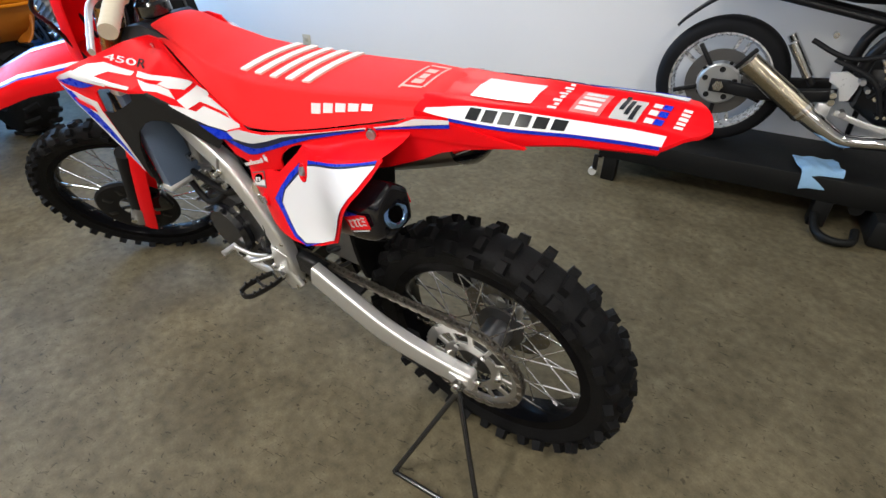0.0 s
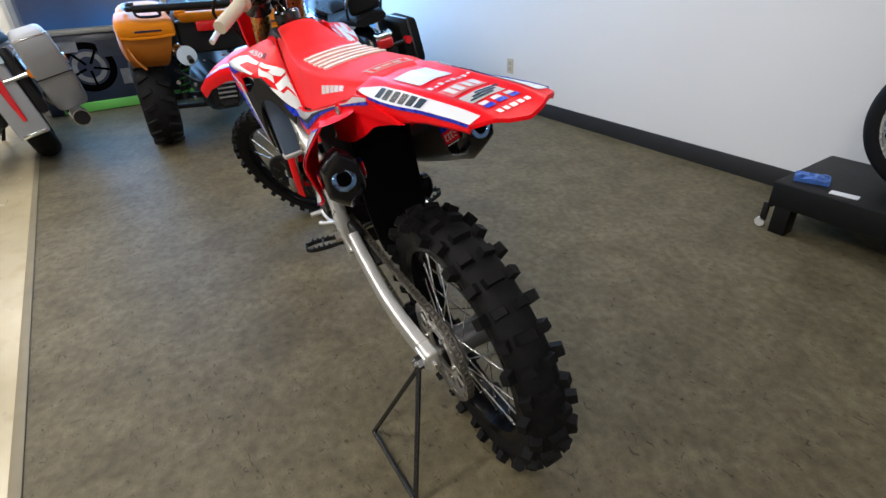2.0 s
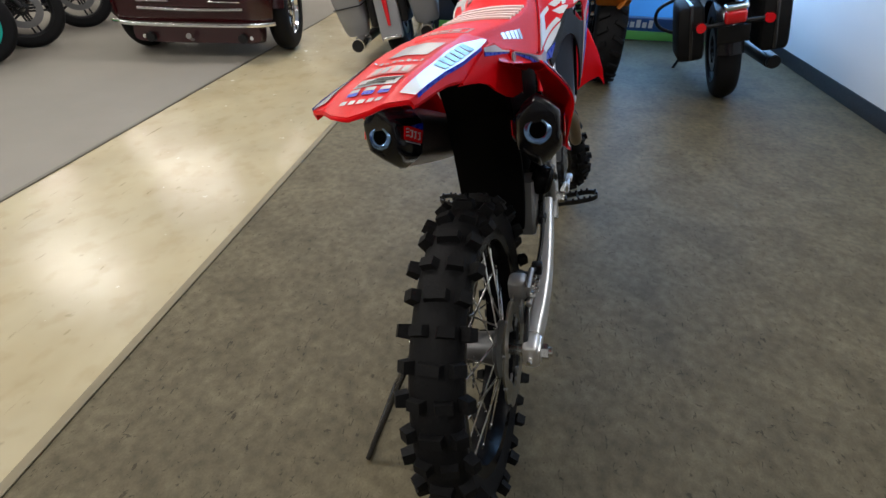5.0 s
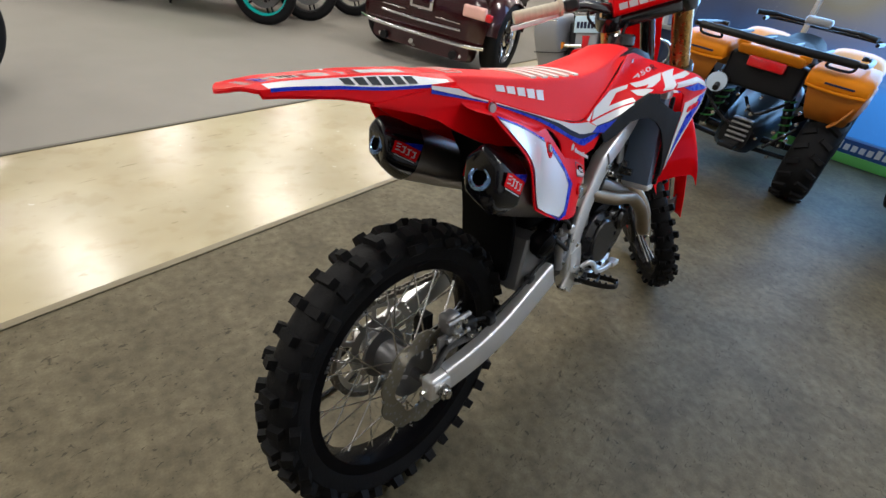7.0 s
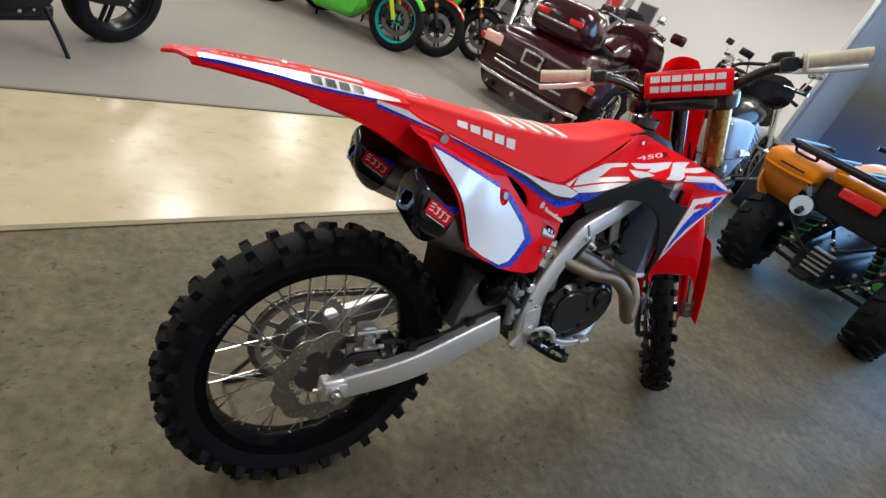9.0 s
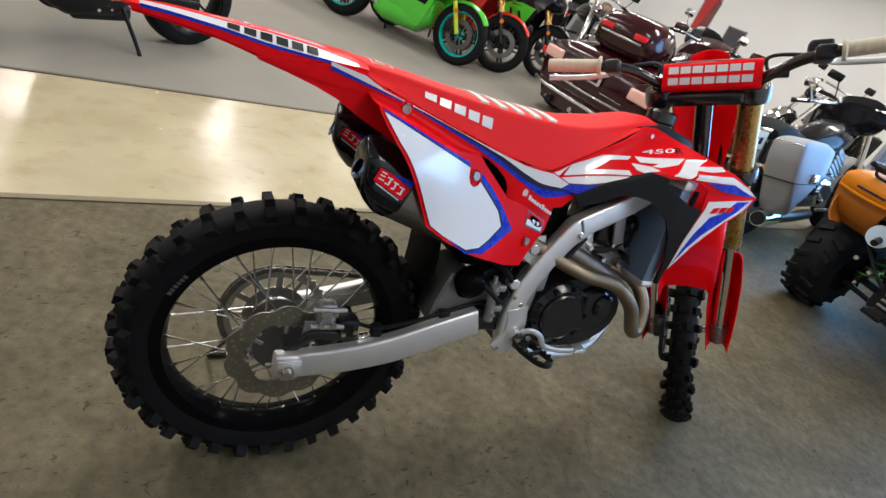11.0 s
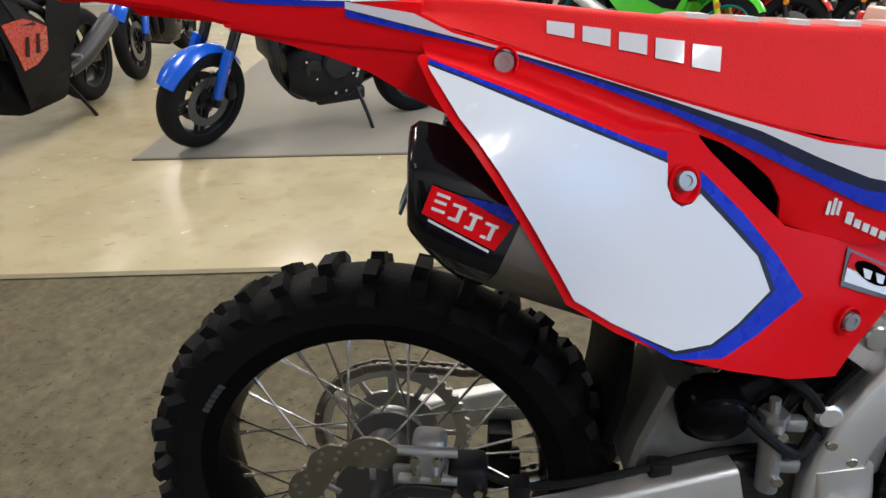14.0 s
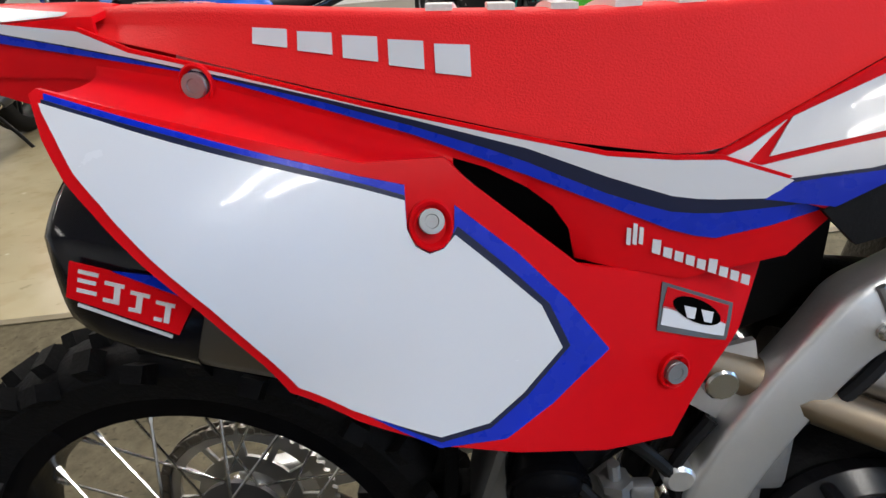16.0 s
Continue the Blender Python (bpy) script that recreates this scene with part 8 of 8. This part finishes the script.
for s in (1, -1):
    quad_tyre(qd, "rear_wheel", (0, s * 0.43, 0.315))
    quad_tyre(qd, "front_wheel", (1.28, s * 0.43, 0.315))
    fen = body("rear_fender", [(-0.388, 0.760, 0.805, 0.148, 0), (-0.372, 0.745, 0.828, 0.160, 0), (-0.30, 0.755, 0.850, 0.164, 0.04), (-0.12, 0.765, 0.862, 0.164, 0.08), (0.22, 0.765, 0.858, 0.162, 0.1), (0.42, 0.62, 0.77, 0.14, 0.1)], ORANGE, qd, "orange plastic rear fender", Matrix.Translation((0, s * 0.385, 0)), 28, 7.0)
    part("name_bar", box(-0.3925, -0.380, -0.085, 0.065, 0.774, 0.785, 0.002), NAVY, fen)
    part("fender_lip", sweep([(-0.380, -0.150, 0.750), (-0.390, -0.06, 0.744), (-0.390, 0.06, 0.744), (-0.380, 0.150, 0.750)], rrect(0.012, 0.016, 0.005), (0, 0, 1)), ORANGE, fen)
    # liner and flare: the fender's orange with shade put into the colour
    part("fender_liner", sweep([(-0.368, s * 0.395, 0.750), (-0.350, s * 0.40, 0.68), (-0.310, s * 0.405, 0.61), (-0.25, s * 0.41, 0.565)], rrect(0.010, 0.29, 0.004), (0, 1, 0), 4, lambda k: (1, 1 - 0.30 * k)), mat("shaded_orange_liner", (0.36, 0.11, 0.006), 0.5, vary=0.15), qd)
    part("fender_flare", sweep([(-0.34, s * 0.44, 0.56), (-0.30, s * 0.52, 0.66), (0, s * 0.55, 0.72), (0.32, s * 0.54, 0.66), (0.42, s * 0.50, 0.55)], rrect(0.12, 0.012, 0.005), (0, 1, 0)), mat("shaded_orange_flare", (0.36, 0.11, 0.006), 0.5, vary=0.15), qd)
    body("front_fender", [(0.90, 0.55, 0.74, 0.14, 0), (1.05, 0.62, 0.84, 0.2, 0.1), (1.35, 0.64, 0.86, 0.21, 0.1), (1.60, 0.56, 0.74, 0.15, 0.1)], ORANGE, qd, "orange plastic front fender", Matrix.Translation((0, s * 0.33, 0)), 18, 3.4)
    part("suspension_arm", tube([(0.0, s * 0.10, 0.30), (0.0, s * 0.34, 0.31)], 0.022, 10, steps=1), FRAMEB, qd)
    part("lower_arm", tube([(0.02, s * 0.08, 0.22), (0.0, s * 0.32, 0.24)], 0.016, 10, steps=1), FRAMEB, qd)
    part("rear_shock", rod((-0.06, s * 0.26, 0.30), (-0.02, s * 0.17, 0.62), 0.028, 12), FRAMEB, qd)
    hel = [(-0.055 + 0.035 * k / 60 + 0.034 * math.cos(k * 0.6), s * (0.25 - 0.07 * k / 60) + 0.034 * math.sin(k * 0.6), 0.33 + 0.26 * k / 60) for k in range(61)]
    part("shock_spring", tube(hel, 0.006, 6, steps=1), mat("green_spring", (0.05, 0.32, 0.06), 0.4), qd)
    part("grip", rod((0.86, s * 0.28, 0.99), (0.80, s * 0.40, 0.98), 0.018, 12), BLACKP, qd)
    part("rack_riser", tube([(-0.12, s * 0.22, 0.85), (-0.14, s * 0.24, 0.905)], 0.012, 8, steps=1), FRAMEB, qd)
    part("rack_rail", tube([(-0.42, s * 0.10, 0.905), (-0.40, s * 0.40, 0.905), (-0.36, s * 0.46, 0.905), (0.10, s * 0.46, 0.90), (0.14, s * 0.40, 0.90)], 0.014, 10), FRAMEB, qd)
    part("rack_loop", tube([(-0.405, s * 0.30, 0.895), (-0.40, s * 0.29, 0.862), (-0.40, s * 0.40, 0.862), (-0.395, s * 0.42, 0.895)], 0.008, 8), FRAMEB, qd)
part("rack_bar", tube([(-0.42, -0.42, 0.905), (-0.43, -0.2, 0.905), (-0.43, 0.2, 0.905), (-0.42, 0.42, 0.905)], 0.022, 12), FRAMEB, qd, "black rear rack bar")
for k in range(4):
    y = -0.24 + k * 0.16
    part("rack_slat", tube([(-0.42, y, 0.905), (0.12, y, 0.90)], 0.010, 8, steps=1), FRAMEB, qd)
part("tail_panel", box(-0.35, -0.20, -0.185, 0.185, 0.805, 0.862, 0.02, 3), ORANGE, qd)
part("tail_valance", box(-0.325, -0.20, -0.215, 0.215, 0.62, 0.815, 0.02, 3), BLACKP, qd, "black plastic tail valance")
part("tail_lamp", box(-0.375, -0.31, -0.11, 0.10, 0.752, 0.812, 0.012, 3), LAMPR, qd, "wide red tail lamp")
for s in (1, -1):
    part("amber_knob", disc(0.035, -0.02, 0.025, 16, m=Matrix.Translation((-0.30, s * 0.17, 0.855)) @ Matrix.Rotation(radians(90), 4, "X"), bev=0.01), ORANGE, qd)
part("muffler", tube([(-0.05, 0.20, 0.60), (-0.30, 0.20, 0.62), (-0.40, 0.20, 0.625)], 0.062, 20, steps=2), BLACKG, qd)
part("muffler_end", disc(0.058, -0.006, 0.010, 24, m=Matrix.Translation((-0.405, 0.20, 0.625)) @ Matrix.Rotation(radians(90), 4, "Z")), mat("pale_end_cap", (0.50, 0.60, 0.72), 0.45, 0.1), qd, "pale round muffler end")
part("muffler_spout", tube([(-0.40, 0.19, 0.615), (-0.45, 0.185, 0.595)], 0.018, 12, steps=1), DARKM, qd)
body("gearcase", [(-0.22, 0.24, 0.42, 0.09, 0), (-0.12, 0.20, 0.46, 0.13, 0), (0.2, 0.22, 0.50, 0.16, 0), (0.6, 0.24, 0.60, 0.18, 0), (1.0, 0.26, 0.56, 0.15, 0)], FRAMEB, qd, n=14, power=4)
for k in range(5):
    part("gearcase_rib", box(-0.24, -0.20, -0.07, 0.05, 0.30 + k * 0.032, 0.311 + k * 0.032, 0.003), ALUD, qd)
rq = random.Random(11)
for k in range(22):
    y, z = rq.uniform(-0.34, 0.34), rq.uniform(0.26, 0.64)
    part("bolt", disc(rq.uniform(0.007, 0.013), -0.01, 0.01, 8, m=Matrix.Translation((-0.20 + rq.uniform(-0.04, 0.02), y, z)) @ Matrix.Rotation(radians(90), 4, "Z")), STEEL, qd)
for p in ([(-0.2, -0.2, 0.60), (-0.22, -0.05, 0.48), (-0.15, 0.05, 0.55)], [(-0.2, 0.28, 0.52), (-0.24, 0.1, 0.40), (-0.2, -0.1, 0.36)], [(-0.16, -0.3, 0.46), (-0.2, -0.18, 0.30)]):
    part("hose", tube(p, 0.010, 8), FRAMEB, qd)
part("hitch", box(-0.36, -0.18, -0.05, 0.05, 0.26, 0.29, 0.006), FRAMEB, qd)
body("seat", [(-0.16, 0.80, 0.88, 0.14, 0), (0.1, 0.78, 0.92, 0.17, 0), (0.45, 0.74, 0.84, 0.16, 0), (0.70, 0.78, 0.86, 0.11, 0)], SEATB, qd)
body("tank", [(0.66, 0.62, 0.84, 0.14, 0), (0.85, 0.60, 0.92, 0.17, 0.1), (1.05, 0.62, 0.86, 0.15, 0.1)], BLACKP, qd)
part("handlebar", tube([(0.80, -0.40, 0.98), (0.86, -0.28, 0.99), (0.96, -0.1, 0.98), (0.96, 0.1, 0.98), (0.86, 0.28, 0.99), (0.80, 0.40, 0.98)], 0.014, 10, (0.2, 0.1, 1)), FRAMEB, qd)
part("dash", box(0.90, 1.0, -0.09, 0.09, 0.97, 1.03, 0.02, 3), mat("grey_dash", (0.25, 0.26, 0.27), 0.4), qd)
part("front_rack", tube([(1.15, -0.40, 0.93), (1.62, -0.36, 0.93), (1.62, 0.36, 0.93), (1.15, 0.40, 0.93)], 0.014, 10), FRAMEB, qd)

# ---- motorcycle on a black lift table by the wall ----
lt = thing("lift_table", pose(0.02, -0.085, 0), "low black steel motorcycle lift table against the wall", "lift table")
TB = mat("lift_table_steel", (0.007, 0.007, 0.0065), 0.5, 0.0, vary=0.35, scale=6, bump=0.25, bscale=90, spec=0.2)
part("deck", box(-2.30, 0.13, -2.12, -1.60, 0.195, 0.235, 0.006), TB, lt, "black checker deck")
part("side_rail", box(-2.30, 0.13, -1.618, -1.596, 0.125, 0.232, 0.004), TB, lt)
part("end_rail", box(0.112, 0.135, -2.12, -1.60, 0.115, 0.232, 0.004), TB, lt)
for x in (0.07, -0.88, -2.1):
    part("leg", box(x - 0.035, x + 0.035, -1.68, -1.60, 0.0, 0.13, 0.006), TB, lt)
    part("leg", box(x - 0.035, x + 0.035, -2.11, -2.03, 0.0, 0.13, 0.006), TB, lt)
part("cross_shaft", rod((-1.0, -2.1, 0.12), (-1.0, -1.60, 0.12), 0.03, 12), TB, lt)
part("release_pedal", sweep([(-0.86, -1.60, 0.06), (-0.87, -1.50, 0.03), (-0.92, -1.44, 0.025), (-1.00, -1.46, 0.025), (-1.02, -1.55, 0.04)], circ(0.018, 10), (0, 0, 1)), TB, lt)
part("pump_body", box(-1.22, -1.06, -1.75, -1.50, 0.0, 0.13, 0.02), TB, lt)
part("castor", disc(0.022, -0.010, 0.010, 16, m=Matrix.Translation((0.155, -1.63, 0.0225))), mat("pale_caster", (0.55, 0.54, 0.50), 0.5), lt)
part("castor_fork", box(0.135, 0.160, -1.640, -1.620, 0.030, 0.12, 0.004), MAGN, lt)
def service_bike():
    b = thing("service_motorcycle", pose(-0.295, -1.94, 0.236, 0, 0, 180), "black motorcycle with brushed steel muffler standing on the lift table", "motorcycle")
    sil = mat("rim_silver", (0.70, 0.71, 0.72), 0.28, 0.6)
    R = 0.288
    road_wheel(b, "rear_wheel", (0, 0, R), R, 0.16, 0.222, sil, 5, two=True, disc_r=0.15, sides=(-1,), edge=sil, spoke_mat=sil)
    road_wheel(b, "front_wheel", (1.42, 0, R), R, 0.12, 0.222, sil, 5, two=True, disc_r=0.15, sides=(1, -1), edge=sil, spoke_mat=DISCM)
    hub = part("sprocket_carrier", disc(0.092, -0.075, -0.095, 36, m=Matrix.Translation((0, 0, R)), bev=0.008), mat("dull_rotor", (0.42, 0.42, 0.41), 0.4, 0.6, vary=0.15, scale=20), b, "pale cast hub with round holes")
    for k in range(5):
        a = 2 * math.pi * k / 5 + 0.3
        part("hub_hole", disc(0.013, -0.092, -0.0965, 14, m=Matrix.Translation((0.066 * math.cos(a), 0, R + 0.066 * math.sin(a)))), FRAMEB, hub)
        part("hub_arm", box(0.05, 0.20, -0.070, -0.050, -0.010, 0.010, 0.004), FRAMEB, hub, m=Matrix.Translation((0, 0, R)) @ Matrix.Rotation(a, 4, "Y"))
    part("axle_nut", disc(0.024, -0.095, -0.135, 6, m=Matrix.Translation((0, 0, R))), STEEL, b)
    part("axle_plate", box(-0.035, 0.05, -0.128, -0.118, R - 0.03, R + 0.03, 0.006), FRAMEB, b)
    for s in (1, -1):
        part("swingarm", sweep([(-0.03, s * 0.11, R), (0.2, s * 0.115, R - 0.01), (0.46, s * 0.10, R + 0.02)], rrect(0.055, 0.03, 0.01), (0, 1, 0)), FRAMEB, b)
        part("frame_tube", tube([(1.1, s * 0.06, 0.80), (0.78, s * 0.15, 0.66), (0.54, s * 0.14, 0.54), (0.50, s * 0.12, 0.30)], 0.024, 10), FRAMEB, b)
        part("fork_leg", rod((1.42, s * 0.10, R), (1.12, s * 0.10, 0.86), 0.026, 12), FRAMEB, b)
        part("tail_tube", tube([(0.56, s * 0.11, 0.60), (0.2, s * 0.10, 0.66), (-0.2, s * 0.07, 0.72)], 0.016, 10), FRAMEB, b)
        part("rear_shock", rod((0.235, s * 0.105, 0.50), (0.335, s * 0.105, 0.37), 0.020, 14), STEEL, b)
        part("shock_boss", rod((0.335, s * 0.105, 0.37), (0.36, s * 0.105, 0.34), 0.014, 10), FRAMEB, b)
    warm = mat("brushed_warm_steel", (0.52, 0.46, 0.36), 0.22, 1.0, vary=0.12, scale=20)
    part("muffler", tube([(0.095, -0.205, 0.418), (0.11, -0.205, 0.407), (0.335, -0.20, 0.259), (0.36, -0.20, 0.243)], 0.047, 26, steps=2, scale=lambda k: 1.0 if k < 0.9 else 0.82), warm, b, "brushed steel muffler canister")
    part("muffler_mouth", tube([(0.094, -0.205, 0.4186), (0.0905, -0.205, 0.421)], 0.034, 22, steps=1), FRAMEB, b)
    part("muffler_band", tube([(0.34, -0.20, 0.256), (0.352, -0.20, 0.248)], 0.049, 26, steps=1), CHROME, b)
    part("link_pipe", tube([(0.345, -0.20, 0.252), (0.44, -0.198, 0.195), (0.503, -0.195, 0.162), (0.56, -0.192, 0.150), (0.72, -0.185, 0.160), (0.95, -0.15, 0.13), (1.05, -0.10, 0.20)], 0.035, 18, scale=lambda k: 1.15 - 0.35 * min(1, k * 2.2)), CHROME, b, "chrome exhaust link pipe")
    part("side_cover", skin([(0.404, 0.407), (0.46, 0.418), (0.515, 0.392), (0.513, 0.355), (0.500, 0.305), (0.470, 0.300), (0.452, 0.352), (0.41, 0.372)], lambda x, z: 0.155, -1, 0, 0.02, 0.02), mat("pale_side_cover", (0.66, 0.67, 0.68), 0.3, 0.3), b, "pale silver side cover")
    part("heel_arm", sweep([(0.47, -0.16, 0.252), (0.56, -0.165, 0.228), (0.67, -0.165, 0.205)], rrect(0.026, 0.012, 0.005), (0, 1, 0)), ALU, b, "bare aluminium foot arm")
    part("foot_bracket", box(0.40, 0.455, -0.16, -0.145, 0.225, 0.285, 0.012), ALU, b)
    engine_block(b, 0.74, 0.36, 1.05)
    rs = random.Random(3)
    for k in range(46):
        part("bolt", disc(rs.uniform(0.006, 0.015), -0.13, -rs.uniform(0.165, 0.20), 8 if k % 3 else 14, m=Matrix.Translation((rs.uniform(0.36, 0.98), 0, rs.uniform(0.20, 0.62)))), STEEL if k % 2 else ALUD, b)
    for p in ([(0.30, -0.12, 0.52), (0.46, -0.16, 0.47), (0.66, -0.17, 0.54), (0.88, -0.14, 0.62)], [(0.40, -0.15, 0.46), (0.55, -0.18, 0.40), (0.62, -0.18, 0.28)], [(0.56, -0.17, 0.33), (0.62, -0.19, 0.42), (0.74, -0.19, 0.48)]):
        part("hose", tube(p, 0.011, 8), BLACKP, b)
    body("seat", [(-0.20, 0.72, 0.79, 0.09, 0), (0.1, 0.70, 0.79, 0.13, 0), (0.4, 0.66, 0.74, 0.13, 0), (0.6, 0.66, 0.72, 0.09, 0)], SEATB, b)
    body("tank", [(0.56, 0.62, 0.74, 0.10, 0), (0.74, 0.60, 0.87, 0.17, 0.2), (0.95, 0.62, 0.90, 0.17, 0.3), (1.1, 0.68, 0.84, 0.10, 0.2)], BPAINT, b)
    part("tail_fender", sweep([(0.05, 0, 0.70), (-0.10, 0, 0.64), (-0.20, 0, 0.56), (-0.24, 0, 0.515)], rrect(0.012, 0.13, 0.004), (0, 1, 0)), BLACKP, b)
    part("side_stand", tube([(0.6, 0.12, 0.22), (0.62, 0.18, 0.0)], 0.012, 8, steps=1), FRAMEB, b)
    return b


service_bike()

# cloth and wrappers on the lift table
CLOTH = mat("pale_blue_cloth", (0.26, 0.45, 0.66), 0.85, vary=0.12, scale=30, bump=0.4, bscale=150)
nb = bmesh.new()
gn = 14
gv = []
for i in range(gn + 1):
    row = []
    for j in range(gn + 1):
        x, y = (i / gn - 0.5) * 0.17, (j / gn - 0.5) * 0.22
        hang = max(0, y - 0.04)
        z = 0.012 + 0.010 * noise.noise((x * 22, y * 22, 1.5)) - hang * 1.05
        row.append(nb.verts.new((x * (1 + 0.2 * noise.noise((y * 9, 2, 0))), y - hang * 0.55 + 0.012 * noise.noise((x * 14, 7, 0)), z + 0.01)))
    gv.append(row)
for i in range(gn):
    for j in range(gn):
        nb.faces.new((gv[i][j], gv[i + 1][j], gv[i + 1][j + 1], gv[i][j + 1]))
rr = bmesh.ops.extrude_face_region(nb, geom=nb.faces[:])
for v in rr["geom"]:
    if isinstance(v, bmesh.types.BMVert):
        v.co.z += 0.006
solid("shop_cloth", nb, CLOTH, "pale blue shop cloth draped over the lift table edge", "cloth", m=pose(-0.80, -1.745, 0.232, 0, 0, 14))
nb = bmesh.new()
rw = random.Random(4)
gv = [[nb.verts.new(((i / 8 - 0.5) * 0.13, (j / 6 - 0.5) * 0.08, 0.014 + 0.014 * rw.random())) for j in range(7)] for i in range(9)]
for i in range(8):
    for j in range(6):
        nb.faces.new((gv[i][j], gv[i + 1][j], gv[i + 1][j + 1], gv[i][j + 1]))
rr = bmesh.ops.extrude_face_region(nb, geom=nb.faces[:])
for v in rr["geom"]:
    if isinstance(v, bmesh.types.BMVert):
        v.co.z = 0.0
solid("wrapper", nb, mat("blue_wrapper", (0.06, 0.16, 0.52), 0.3, vary=0.9, scale=40), "crumpled blue and yellow wrapper on the lift table", "wrapper", m=pose(0.06, -1.80, 0.2355, 0, 0, 20), smooth=0)
solid("paper_slip", box(-0.05, 0.05, -0.02, 0.02, 0, 0.003), WHITE, "small white paper slip on the lift table", "paper", m=pose(-0.09, -1.74, 0.2355, 0, 0, 8), smooth=0)

# ---- road motorcycles on the carpet and the cross aisle ----
hd = math.degrees(math.atan2(2.43 - 3.08, -1.21 + 0.06))
road_bike("naked_motorcycle", heading(hd, 7, 0.01, 3.08) @ Matrix.Scale(0.93, 4), BLUEP, BPAINT, "bright blue naked motorcycle on its side stand", "naked", 1.41, 34)
road_bike("sport_motorcycle", heading(-88, 7, -2.38, 3.50), SATINB, ORED, "black sport motorcycle with orange-red fairing graphics", "sport", 1.40, 10, can=mat("grey_canister", (0.06, 0.06, 0.065), 0.4, 0.6), mside=1)
road_bike("naked_motorcycle", heading(-84, 6, -2.46, 5.50), BLUEP, BPAINT, "blue naked motorcycle facing the aisle", "naked", 1.38, 0)
road_bike("sport_motorcycle", heading(-48, 7, 1.66, 5.06), GREENP, BPAINT, "lime green sport motorcycle with teal striped wheels", "sport", 1.38, -6, TEAL, TEAL, LIME)
road_bike("sport_motorcycle", heading(-50, 7, 2.28, 5.18), REDP, ORED, "red sport motorcycle with gold fork", "sport", 1.38, 8)
road_bike("sport_motorcycle", heading(-52, 7, 3.10, 5.35), BPAINT, GREENP, "black sport motorcycle in the row", "sport", 1.38, 4)
road_bike("naked_motorcycle", heading(-50, 7, 0.75, 6.2), BPAINT, GREENP, "dark naked motorcycle in the row", "naked", 1.40, 4, None, mat("rim_grey", (0.4, 0.4, 0.42), 0.3, 0.5))
touring("cruiser_motorcycle", heading(-120, 6, 5.2, 5.6), BPAINT, "black cruiser motorcycle in the far row", "soft")
touring("cruiser_motorcycle", heading(176, 6, 8.6, 2.9), BPAINT, "black cruiser motorcycle with pale fender by the window", "soft")
touring("touring_motorcycle", heading(-150, 6, 6.6, 4.3), mat("graphite_paint", (0.05, 0.05, 0.055), 0.25, 0.4, coat=0.8), "graphite touring motorcycle in the far row")
road_bike("naked_motorcycle", heading(200, 7, 6.4, 2.1), BPAINT, BPAINT, "dark naked motorcycle by the window", "naked", 1.40, 0, None, mat("rim_white", (0.6, 0.6, 0.6), 0.35))
